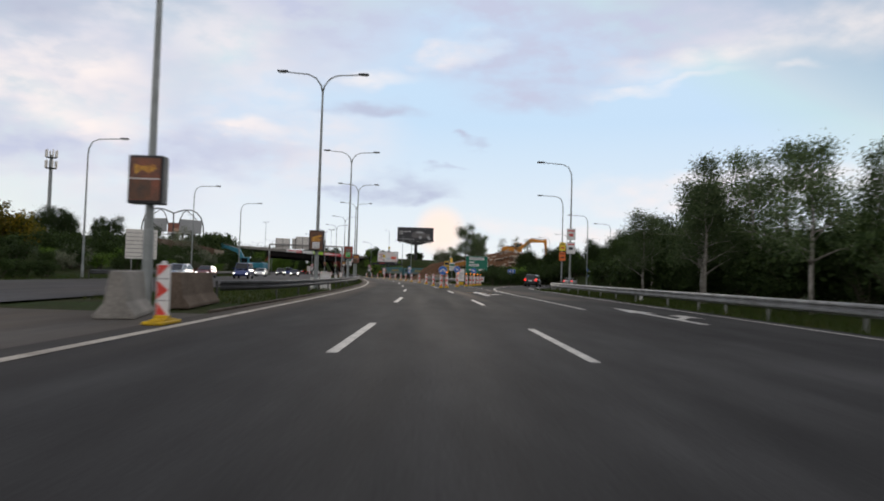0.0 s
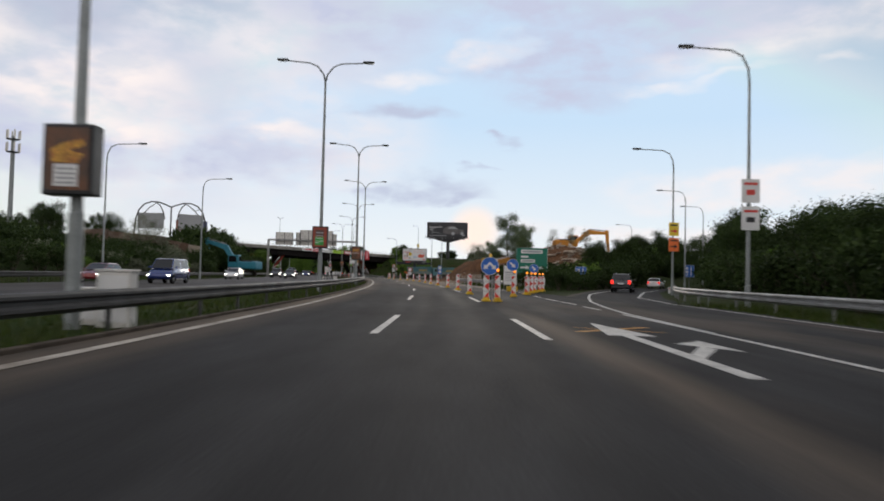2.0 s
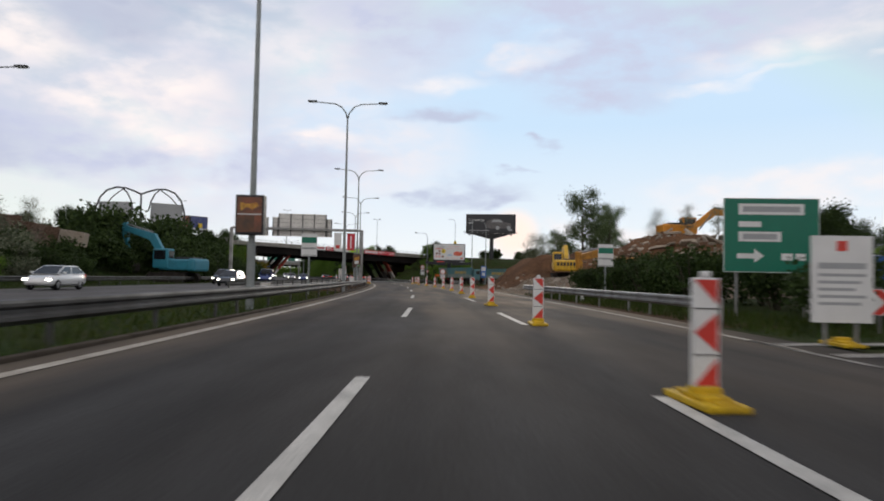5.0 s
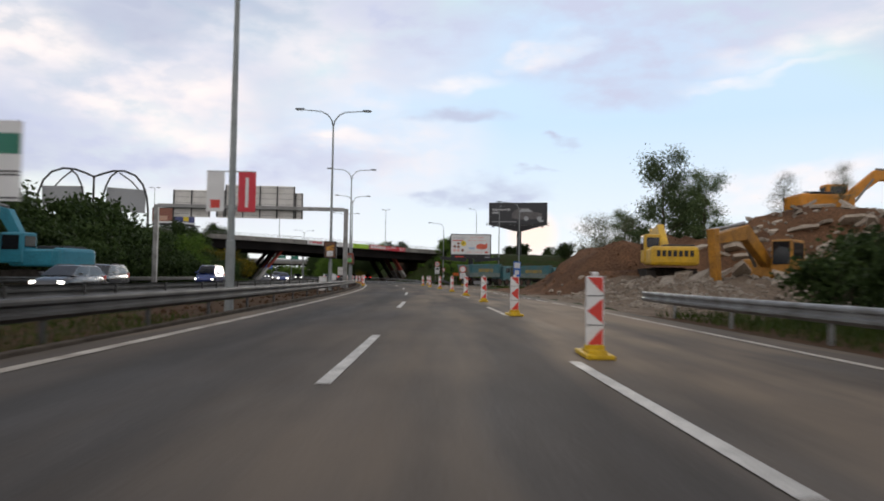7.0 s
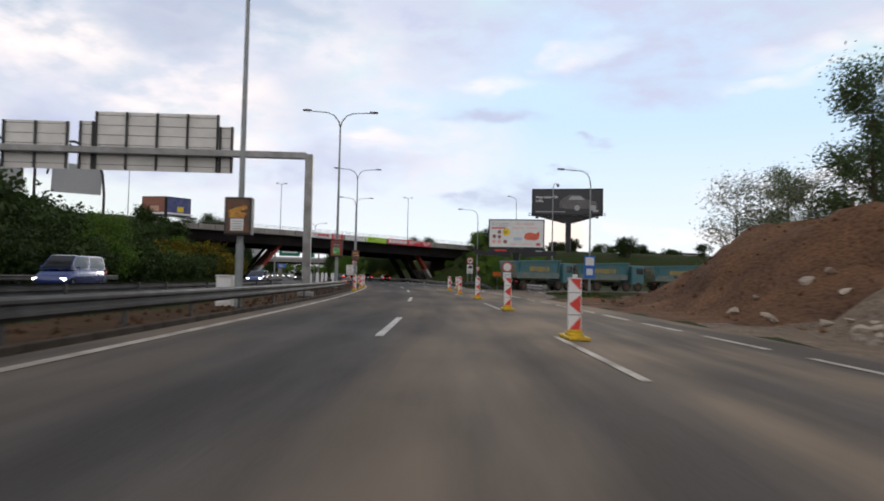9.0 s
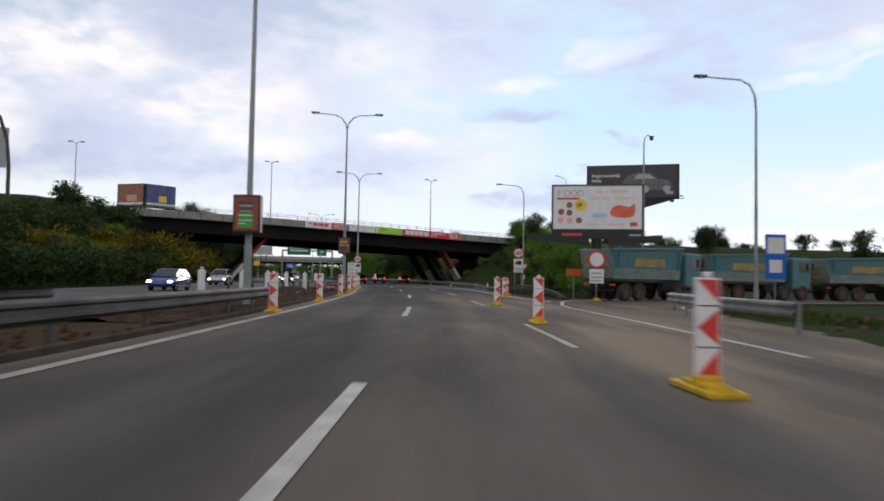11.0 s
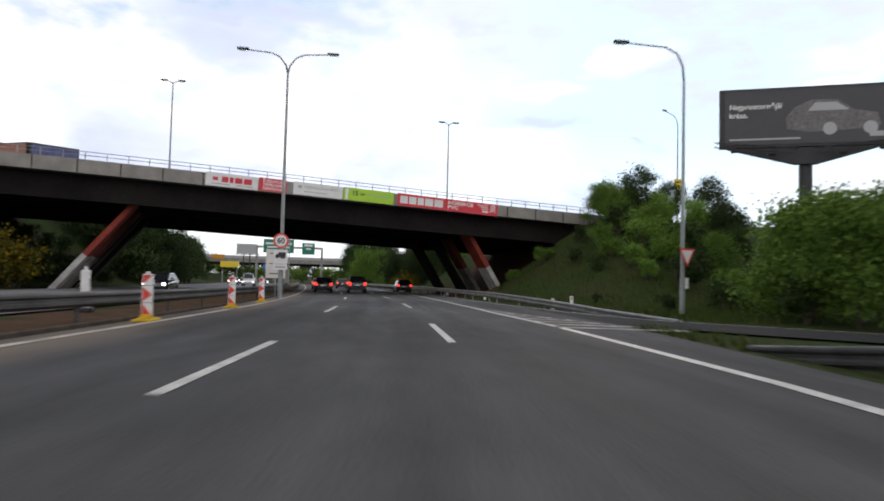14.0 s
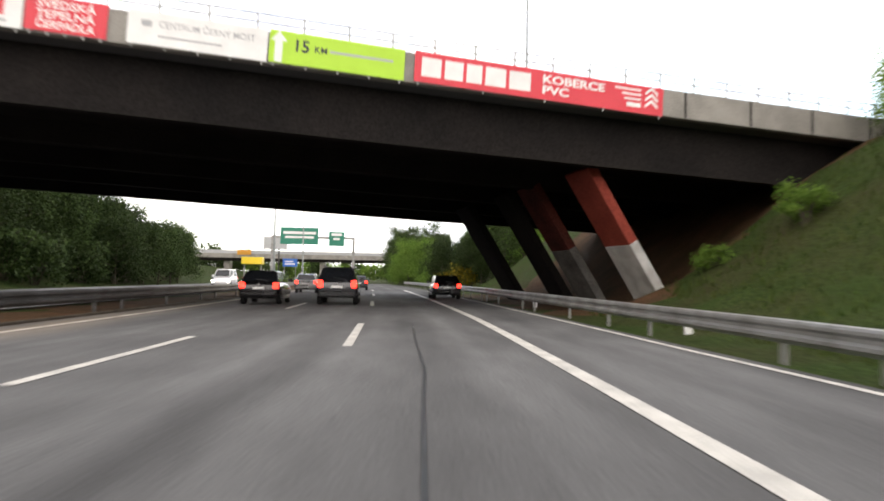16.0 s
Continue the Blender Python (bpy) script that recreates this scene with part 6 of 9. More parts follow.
bars(bn, "small_print_bar", [(7.7, -0.24, 8.8, -0.17), (8.0, -0.42, 8.8, -0.35), (8.1, -0.6, 8.8, -0.53), (8.2, -0.86, 8.8, -0.7)], "white", -0.0105)
for k in range(3):
    bm = bmesh.new()
    z = -0.84 + 0.24 * k
    slab(bm, [(8.98, z), (9.25, z + 0.22), (9.52, z), (9.52, z + 0.12), (9.25, z + 0.34), (8.98, z + 0.12)], -0.016, -0.0105)
    bmesh.ops.recalc_face_normals(bm, faces=bm.faces)
    part("chevron", bm, "white", bn)

# lamp posts on the bridge deck
def bridge_lamp():
    root = thing("street_lamp", "grey street lamp with two short arms on the bridge deck", "street lamp", group="bridge lamps")
    bm = bmesh.new()
    pipe(bm, [(0, 0, -0.2), (0, 0, 1.0), (0, 0, 1.05), (0, 0, 11.3)], [0.13, 0.13, 0.10, 0.06], 10)
    part("column", bm, "pole", root)
    for e in (-1, 1):
        bm = bmesh.new()
        pipe(bm, [(0, 0, 11.2), (0.25 * e, 0, 11.4), (0.6 * e, 0, 11.5)], [0.05, 0.045, 0.04], 8)
        part("arm", bm, "pole", root, smooth=True)
        lamp_head(root, 0.5 * e, 11.5, e)
    return root


deck_lamp = bridge_lamp()
for k, u in enumerate((-3, 26.6, -33)):
    m = BRIDGE_M @ Matrix.Translation((u, 15.0, deck_z(u) - 0.45)) @ Matrix.Rotation(radians(-10), 4, "Z")
    if k:
        copy_thing(deck_lamp, m)
    else:
        deck_lamp.matrix_basis = m


# roadside billboards
def at_world(x, y, z, deg):
    return pose(x, y, z, 0, 0, deg)


food = thing("billboard", "white poster billboard on a dark single mast", "billboard", at_world(-18.0, 223.4, 0.2, 1.5), group="billboards")
bm = bmesh.new()
tube(bm, (0, 0.55, -0.6), (0, 0.55, 5.0), 0.42, 0.42, 20)
part("mast", bm, "dark_steel", food)
W, H, Z0 = 6.5, 3.25, 4.85
casing = plate(food, "casing", -W / 2 - 0.14, Z0 - 0.12, W / 2 + 0.14, Z0 + H + 0.14, "dark_steel", 0.05, 0.6, bevel=0.03)
frame_bars(food, -W / 2, Z0, W / 2, Z0 + H, 0.12, "galv_dark", -0.02, 0.08)
poster = plate(food, "poster", -W / 2, Z0, W / 2, Z0 + H, "white", 0.0, 0.03)
plate(food, "lower_panel", -W / 2 - 0.1, Z0 - 0.75, W / 2 + 0.1, Z0 - 0.13, "dark_steel", 0.02, 0.4)
y0 = 0.0


def px(u):
    return -W / 2 + u * W


def pz(v):
    return Z0 + (1 - v) * H


for letter, u in zip("FOOD", (0.045, 0.115, 0.195, 0.275)):
    lettering(letter, 0.66, poster, upright((px(u), pz(0.235)), y0 - 0.006), "grey_print", 0.004, 0.004)
bars(poster, "red_bar", [(px(0.04), pz(0.315), px(0.30), pz(0.265))], "red", y0)
POSTER_PINK = surface("poster_pink", (0.78, 0.40, 0.36), 0.5, vary=0.1, scale=3, bump=0)
POSTER_BROWN = surface("poster_brown", (0.30, 0.11, 0.07), 0.5, vary=0.4, scale=6, bump=0)
POSTER_BLUE = surface("poster_pale_blue", (0.40, 0.52, 0.66), 0.5, vary=0.1, scale=3, bump=0)
for row, height_, words in ((0.16, 0.055, ((0.49, 0.58), (0.60, 0.62), (0.64, 0.84))), (0.305, 0.04, ((0.43, 0.55), (0.565, 0.66), (0.68, 0.91))), (0.915, 0.04, ((0.40, 0.53), (0.545, 0.58), (0.60, 0.82)))):
    bars(poster, "text_bar", [(px(u + 0.004 + q * 0.021), pz(row), px(u + 0.018 + q * 0.021), pz(row - height_)) for u, u1 in words for q in range(max(1, int((u1 - u) / 0.021)))], POSTER_PINK, y0)
bars(poster, "text_bar", [(px(0.45), pz(0.735), px(0.61), pz(0.64))], POSTER_BLUE, y0)
bars(poster, "logo_block", [(px(0.87), pz(0.935), px(0.95), pz(0.845))], "red", y0)
for i, (u, v) in enumerate(((0.185, 0.44), (0.09, 0.60), (0.185, 0.62), (0.085, 0.80), (0.185, 0.80), (0.295, 0.80))):
    bm = bmesh.new()
    disc(bm, px(u), pz(v), 0.23, y0 - 0.006, y0 - 0.001, 24)
    bmesh.ops.recalc_face_normals(bm, faces=bm.faces)
    part("pastry_picture", bm, POSTER_PINK if i in (3, 4) else POSTER_BROWN, poster)
bm = bmesh.new()
disc(bm, px(0.315), pz(0.44), 0.46, y0 - 0.012, y0 - 0.007, 36)
bmesh.ops.recalc_face_normals(bm, faces=bm.faces)
price = part("price_disc", bm, "sign_yellow", poster)
lettering("29", 0.42, price, upright((px(0.265), pz(0.485)), -0.014), "black", 0.012, 0.003)
bm = bmesh.new()
slab(bm, [(px(a), pz(b)) for a, b in ((0.64, 0.62), (0.67, 0.5), (0.74, 0.44), (0.82, 0.47), (0.86, 0.50), (0.92, 0.40), (0.93, 0.56), (0.91, 0.70), (0.84, 0.74), (0.72, 0.73), (0.66, 0.69))], y0 - 0.006, y0 - 0.001)
bmesh.ops.recalc_face_normals(bm, faces=bm.faces)
part("dish_picture", bm, surface("poster_coral", (0.72, 0.13, 0.07), 0.5, vary=0.25, scale=1.2, bump=0), poster)
bars(food, "red_brand_bar", [(px(0.10), Z0 - 0.5, px(0.33), Z0 - 0.32)], "red", 0.02)
bars(food, "owner_bar", [(px(0.86), Z0 - 0.52, px(0.99), Z0 - 0.38)], "grey_print", 0.02)
bm = bmesh.new()
for e in (-1, 1):
    box(bm, (e * 1.9, 0.3, 3.9), (0.09, 0.09, 0.5))
    box(bm, (e * 2.75, -0.75 + 0.45 * e, 4.0), (4.4, 0.1, 0.55), rot=Matrix.Rotation(radians(-5 * e), 3, "Y") @ Matrix.Rotation(radians(16 + 6 * e), 3, "Z"))
part("catwalk", bm, "dark_steel", food)

# tall three-sided billboard
big = thing("billboard", "tall dark billboard on a single mast with catwalks", "billboard", at_world(-12.0, 293.4, 0.6, -2), group="billboards")
bm = bmesh.new()
tube(bm, (0.3, 1.2, -0.5), (0.3, 1.2, 16.0), 0.62, 0.62, 20)
part("mast", bm, "dark_steel", big)


W2, H2, B2 = 14.6, 5.4, 15.2
case = plate(big, "casing", -W2 / 2 - 0.5, B2 - 0.3, W2 / 2 + 0.5, B2 + H2 + 0.3, "dark_steel", 0.06, 0.7, bevel=0.04)
dark_poster = plate(big, "poster", -W2 / 2, B2, W2 / 2, B2 + H2, "char", 0.0, 0.04, "charcoal poster with a pale vehicle picture")
lettering("Nejprostornější", 0.75, dark_poster, upright((-6.9, B2 + 3.6), -0.006), "white", 0.012, 0.004)
lettering("krása.", 0.75, dark_poster, upright((-6.9, B2 + 2.75), -0.006), "white", 0.012, 0.004)
bars(dark_poster, "small_print_bar", [(-6.9, B2 + 0.45, -0.4, B2 + 0.62), (5.6, B2 + 0.5, 6.8, B2 + 1.0)], "grey_print", 0.0)
bm = bmesh.new()
slab(bm, [(-1.6, B2 + 1.5), (-1.7, B2 + 2.6), (-0.9, B2 + 3.6), (0.6, B2 + 4.3), (2.9, B2 + 4.25), (4.3, B2 + 3.2), (6.3, B2 + 2.8), (6.6, B2 + 1.6), (5.9, B2 + 1.35), (3.0, B2 + 1.2), (0.4, B2 + 1.1)], -0.008, -0.001)
bmesh.ops.recalc_face_normals(bm, faces=bm.faces)
pic = part("vehicle_picture", bm, surface("poster_grey", (0.13, 0.12, 0.12), 0.4, vary=0.4, scale=0.6, fine=3, bump=0), dark_poster)
bm = bmesh.new()
slab(bm, [(0.3, B2 + 3.2), (0.9, B2 + 4.0), (2.8, B2 + 4.0), (3.9, B2 + 3.2)], -0.013, -0.009)
bmesh.ops.recalc_face_normals(bm, faces=bm.faces)
part("glass_picture", bm, "grey_print", pic)
for x in (2.2, 5.7):
    bm = bmesh.new()
    disc(bm, x, B2 + 1.4, 0.62, -0.013, -0.009, 24)
    bmesh.ops.recalc_face_normals(bm, faces=bm.faces)
    part("wheel_picture", bm, "grey_print", pic)
for e in (-1, 1):
    def rail_at(k, up):
        return Vector((e * (0.8 + 7.6 * k), -1.1, B2 - 1.15 + 0.75 * k + up))

    bm = bmesh.new()
    for up in (0.0, 0.5):
        tube(bm, rail_at(0, up), rail_at(1, up), 0.05)
    for k in range(9):
        tube(bm, rail_at(k / 9, 0.0), rail_at((k + 0.5) / 9, 0.5), 0.03)
        tube(bm, rail_at((k + 0.5) / 9, 0.5), rail_at((k + 1) / 9, 0.0), 0.03)
        tube(bm, rail_at(k / 9, 0.5), rail_at(k / 9, 0.5) + Vector((0, 1.1, 0.1)), 0.035)
    walk_way = part("catwalk", bm, "dark_steel", big)
    for k in (0.3, 0.75):
        p = rail_at(k, -0.25)
        part("floodlight", box(bmesh.new(), p, (0.7, 0.4, 0.3), rot=Matrix.Rotation(radians(25), 3, "X"), bevel=0.06), "dark_steel", walk_way)
bm = bmesh.new()
slab(bm, [(-7.0, B2 - 0.35), (7.0, B2 - 0.35), (1.2, B2 - 2.0), (-0.8, B2 - 2.0)], 0.2, 0.9)
bmesh.ops.recalc_face_normals(bm, faces=bm.faces)
part("cradle", bm, "dark_steel", big)
part("rear_casing", box(bmesh.new(), (0.2, 1.6, B2 + H2 / 2), (W2 + 0.4, 2.6, H2 - 0.2), bevel=0.05), "dark_steel", big)

# corner billboard on the bridge approach
cb = thing("billboard", "two-sided corner billboard on the bridge approach", "billboard", at_world(-116.2, 303.5, 15.6, 30), group="billboards")
for e, mat, lab in ((-1, POSTER_BROWN, "warm brown poster"), (1, surface("poster_navy", (0.035, 0.05, 0.17), 0.45, vary=0.3, scale=0.6, fine=3, bump=0, second=(0.10, 0.11, 0.24)), "navy blue poster")):
    rot = Matrix.Rotation(radians(32 * e), 3, "Z")
    c = rot @ Vector((e * 3.6, 0, 0))
    cas = part("casing", box(bmesh.new(), (c.x, c.y, 2.9), (7.0, 0.4, 5.0), rot=rot, bevel=0.03), "galv_dark", cb)
    c2 = c + rot @ Vector((0, -0.23, 0))
    face = part("poster", box(bmesh.new(), (c2.x, c2.y, 2.95), (6.6, 0.05, 4.5), rot=rot), mat, cas, lab)
    c3 = c + rot @ Vector((0.4, -0.28, 0))
    part("picture_block", box(bmesh.new(), (c3.x, c3.y, 2.2), (2.6 if e < 0 else 1.8, 0.05, 1.4), rot=rot), "sign_yellow" if e > 0 else "faded_pink", face)
    c4 = c + rot @ Vector((0, -0.32, 0))
    part("white_strip", box(bmesh.new(), (c4.x, c4.y, 0.95), (6.6, 0.06, 0.5), rot=rot), "white", face)
    c5 = rot @ Vector((e * 3.9, -1.2, 0))
    part("catwalk", box(bmesh.new(), (c5.x, c5.y, 0.1), (8.8, 1.0, 0.25), rot=rot, bevel=0.03), "dark_steel", cb)
bm = bmesh.new()
tube(bm, (0, 0.6, -8), (0, 0.6, 1.0), 0.4, 0.4, 14)
part("mast", bm, "dark_steel", cb)

# ---------------------------------------------------------------- gantry over the opposite carriageway
gantry = thing("sign_gantry", "grey steel sign gantry seen from behind", "sign gantry", spot(178.8, -14.85, 0, 0))
for x in (-9.2, 9.1):
    bm = bmesh.new()
    box(bm, (x, 0, 3.8), (0.42, 0.42, 8.0), bevel=0.03)
    box(bm, (x, 0, 0.1), (0.8, 0.8, 0.25), bevel=0.03)
    part("leg", bm, "galv", gantry)
bm = bmesh.new()
box(bm, (-0.05, 0, 7.72), (18.0, 0.4, 0.36), bevel=0.03)
part("beam", bm, "galv", gantry)
for x0, x1, z1, z0 in ((-7.8, -4.2, 9.35, 6.7), (-3.65, -2.8, 9.4, 6.7), (-2.8, 4.0, 9.95, 6.7), (4.0, 4.8, 9.3, 6.7)):
    pan = plate(gantry, "sign_panel", x0, z0, x1, z1, "sign_back", 0.42, 0.06)
    k = max(1, int(round((x1 - x0) / 1.7)))
    for i in range(k + 1):
        x = x0 + 0.08 + (x1 - x0 - 0.16) * i / k
        plate(pan, "rib", x - 0.05, z0 + 0.02, x + 0.05, z1 - 0.02, "galv_dark", 0.28, 0.13)
    for z in np.arange(z0 + 0.3, z1 - 0.1, 0.55):
        plate(pan, "seam", x0 + 0.02, z - 0.012, x1 - 0.02, z + 0.012, "galv_dark", 0.405, 0.012)


# ---------------------------------------------------------------- poster boxes on the lamp columns
AD_DARK = surface("poster_dark_food", (0.05, 0.03, 0.02), 0.4, vary=0.3, scale=3, bump=0, second=(0.16, 0.06, 0.02))
AD_GOLD = surface("poster_gold", (0.62, 0.34, 0.03), 0.4, vary=0.4, scale=5, fine=14, bump=0, second=(0.3, 0.1, 0.02))
AD_DEEP = surface("poster_rust_red", (0.34, 0.045, 0.018), 0.4, vary=0.2, scale=3, bump=0, second=(0.22, 0.04, 0.02))
AD_BRICK = surface("poster_brick_brown", (0.10, 0.05, 0.04), 0.4, vary=0.15, scale=3, bump=0)
AD_BROWN = surface("poster_red_brown", (0.25, 0.07, 0.03), 0.4, vary=0.4, scale=2.5, bump=0, second=(0.10, 0.05, 0.03))
AD_GREEN = surface("poster_green", (0.03, 0.34, 0.05), 0.4, vary=0.15, scale=4, bump=0)


def poster_box(s, off, style, label, z0=2.55):
    root = thing("poster_box", label, "advertising box", spot(s - 0.2, off, z0), group="poster boxes on lamp columns")
    bm = bmesh.new()
    box(bm, (0, 0, 0.68), (0.98, 0.42, 1.38), bevel=0.03)
    case = part("casing", bm, "dark_steel", root)
    main = {"gold": AD_DARK, "green": AD_DEEP, "orange": AD_BROWN}[style]
    face = plate(case, "poster", -0.42, 0.08, 0.42, 1.29, main, -0.225, 0.012)
    if style == "gold":
        bm = bmesh.new()
        slab(bm, [(-0.3, 0.62), (-0.34, 0.85), (-0.1, 0.98), (0.3, 1.08), (0.35, 0.95), (0.05, 0.85), (0.32, 0.78), (0.2, 0.6)], -0.232, -0.226)
        bmesh.ops.recalc_face_normals(bm, faces=bm.faces)
        part("food_picture", bm, AD_GOLD, face)
        pane = plate(face, "text_panel", -0.25, 0.15, 0.22, 0.58, "white", -0.232, 0.006)
        bars(pane, "text_bar", [(-0.2, 0.2 + 0.09 * k, 0.17, 0.235 + 0.09 * k) for k in range(4)], "grey_print", -0.232)
    elif style == "green":
        upper = plate(face, "dark_panel", -0.27, 0.74, 0.24, 1.14, AD_BRICK, -0.226, 0.006)
        bars(upper, "grey_line", [(-0.24, 0.75, 0.22, 0.79), (-0.24, 0.93, 0.22, 0.99)], "grey_print", -0.232)
        lower = plate(face, "green_panel", -0.29, 0.17, 0.24, 0.70, AD_GREEN, -0.226, 0.006)
        bars(lower, "white_line", [(-0.27, 0.60, 0.22, 0.63), (-0.27, 0.42, 0.22, 0.45), (-0.27, 0.31, -0.02, 0.34)], "white", -0.232)
    else:
        bm = bmesh.new()
        slab(bm, [(-0.3, 0.8), (-0.1, 0.95), (0.1, 0.85), (0.32, 1.0), (0.25, 1.12), (-0.05, 1.05), (-0.32, 1.12)], -0.232, -0.226)
        bmesh.ops.recalc_face_normals(bm, faces=bm.faces)
        part("leaf_picture", bm, AD_GOLD, face)
        bars(face, "divider", [(-0.42, 0.68, 0.42, 0.71)], "white", -0.225)
        plate(face, "lower_picture", -0.40, 0.10, 0.18, 0.66, AD_DARK, -0.23, 0.005)
    return root


poster_box(19.7, -6.75, "orange", "poster box with red and orange artwork", 2.95)
poster_box(46.0, -5.93, "gold", "dark poster box with golden food picture")
poster_box(75.9, -5.95, "green", "brick red poster box with green lines", 2.68)
poster_box(104.0, -5.45, "orange", "poster box with red and orange artwork")
poster_box(166.2, -6.1, "gold", "dark poster box with golden food picture")
poster_box(197.2, -5.85, "green", "brick red poster box with green lines", 2.68)
poster_box(231.0, -4.95, "orange", "poster box with red and orange artwork", 3.1)
for x, mat, lab in ((-0.5, "white", "white hanging banner on a lamp column"), (0.5, "sign_red", "red hanging banner on a lamp column")):
    fl = thing("hanging_banner", lab, "banner", spot(132.5, -5.22 + x, 3.15), group="lamp column banners")
    cloth = plate(fl, "cloth", -0.28, 0, 0.28, 1.28, mat, 0, 0.015)
    plate(fl, "bracket", -0.5 if x > 0 else -0.28, 1.28, 0.28 if x > 0 else 0.5, 1.31, "galv", 0, 0.03)
    bars(cloth, "print_bar", [(-0.15, 0.12, 0.15, 0.38)] if x < 0 else [(-0.05, 0.15, 0.05, 1.1)], "red" if x < 0 else "white", 0)


# ---------------------------------------------------------------- traffic signs
def posts(root, xs, top, r=0.035, mat="galv"):
    for x in xs:
        bm = bmesh.new()
        tube(bm, (x, 0.05, -0.3), (x, 0.05, top), r)
        part("post", bm, mat, root)


def speed_sign(root, z, r=0.46):
    bm = bmesh.new()
    disc(bm, 0, z, r, -0.02, 0.0, 40)
    bmesh.ops.recalc_face_normals(bm, faces=bm.faces)
    d = part("red_ring", bm, "red", root)
    bm = bmesh.new()
    disc(bm, 0, z, r * 0.76, -0.026, -0.021, 40)
    bmesh.ops.recalc_face_normals(bm, faces=bm.faces)
    face = part("white_disc", bm, "white", d)
    t = lettering("60", r * 1.0, face, upright((0, z - 0.34 * r), -0.029), "black", 0.012, 0.002, align="CENTER")
    return d


def lorry_plate(root, z):
    pl = plate(root, "lorry_plate", -0.42, z - 0.5, 0.42, z + 0.36, "white", -0.02, 0.02)
    bm = bmesh.new()
    slab(bm, [(-0.3, z - 0.12), (0.3, z - 0.12), (0.3, z + 0.2), (-0.12, z + 0.2), (-0.12, z + 0.1), (-0.24, z + 0.08), (-0.3, z - 0.02)], -0.026, -0.021)
    for x in (-0.2, 0.2, 0.08):
        disc(bm, x, z - 0.13, 0.06, -0.026, -0.0205, 14)
    bmesh.ops.recalc_face_normals(bm, faces=bm.faces)
    part("lorry_symbol", bm, "black", pl)
    pl2 = plate(root, "text_plate", -0.42, z - 0.85, 0.42, z - 0.53, "white", -0.02, 0.02)
    bars(pl2, "text_bar", [(-0.3, z - 0.74, 0.3, z - 0.64)], "grey_print", -0.02)


for s, o, z, two in ((233.0, 10.6, 3.55, True), (264.6, -3.85, 3.5, False)):
    root = thing("speed_limit_sign", "round 60 limit sign above a lorry plate", "traffic sign", spot(s - 0.2, o, 0), group="speed limit signs")
    if two:
        posts(root, (-0.3, 0.3), 4.0)
    else:
        plate(root, "bracket", -0.1, 2.3, 0.1, 3.9, "galv", 0.0, 0.1)
    speed_sign(root, z)
    lorry_plate(root, z - 0.9)

root = thing("direction_sign", "large green direction sign with white panels", "traffic sign", spot(104.3, 13.2, 0, -6))
posts(root, (-1.2, 1.2), 4.2, 0.06)
green = plate(root, "panel", -1.68, 1.6, 1.68, 4.3, "green_sign", -0.04, 0.04)
frame_bars(green, -1.66, 1.62, 1.66, 4.28, 0.02, "white", -0.046, 0.004, "border")
plate(green, "name_panel", -1.15, 3.7, 1.15, 4.1, "white", -0.046, 0.005)
plate(green, "name_panel", -1.15, 2.72, 0.35, 3.08, "white", -0.046, 0.005)
bars(green, "text_bar", [(-1.0, 3.8, 1.0, 4.0), (-1.0, 2.8, 0.2, 3.0)], "grey_print", -0.046)
bars(green, "text_bar", [(-1.15, 3.25, -0.35, 3.45), (0.35, 2.05, 0.75, 2.3), (0.85, 2.05, 1.2, 2.3)], "white", -0.041)
bm = bmesh.new()
slab(bm, [(-1.2, 2.1), (-0.6, 2.1), (-0.6, 1.95), (-0.25, 2.2), (-0.6, 2.45), (-0.6, 2.28), (-1.2, 2.28)], -0.046, -0.041)
bmesh.ops.recalc_face_normals(bm, faces=bm.faces)
part("arrow", bm, "white", green)

root = thing("information_board", "white site information board on a yellow foot", "information board", spot(93.2, 8.9, 0, -5))
posts(root, (-0.3, 0.3), 2.0)
info = plate(root, "panel", -0.58, 0.45, 0.58, 2.15, "white", -0.02, 0.03)
bars(info, "text_bar", [(-0.45, 1.35 - 0.14 * k, 0.45 - 0.1 * (k % 3), 1.41 - 0.14 * k) for k in range(5)] + [(-0.45, 1.5, 0.45, 1.62)], "grey_print", -0.02)
bars(info, "logo_block", [(-0.1, 1.85, 0.1, 2.05)], "red", -0.02)
beacon_foot(root, 0)

block = thing("weight_block", "worn yellow plastic weight block on the asphalt", "ballast", spot(86.2, 7.9, 0, 12))
part("body", box(bmesh.new(), (0, 0, 0.2), (0.8, 0.5, 0.4), bevel=0.05), "yellow", block)
part("grip", box(bmesh.new(), (0, 0, 0.42), (0.3, 0.12, 0.06), bevel=0.02), "dark_steel", block)
root = thing("end_marker", "red and white two-way chevron board", "traffic sign", spot(97.6, 11.9, 0, -5))
posts(root, (-0.7, 0.7), 1.15)
mk = plate(root, "panel", -1.18, 0.42, 1.18, 1.1, "white", -0.02, 0.03)
for e in (-1, 1):
    bm = bmesh.new()
    slab(bm, [(e * 1.06, 0.76), (e * 0.72, 1.09), (e * 0.46, 1.09), (e * 0.80, 0.76), (e * 0.46, 0.43), (e * 0.72, 0.43)], -0.026, -0.021)
    bmesh.ops.recalc_face_normals(bm, faces=bm.faces)
    part("chevron", bm, "red", mk)

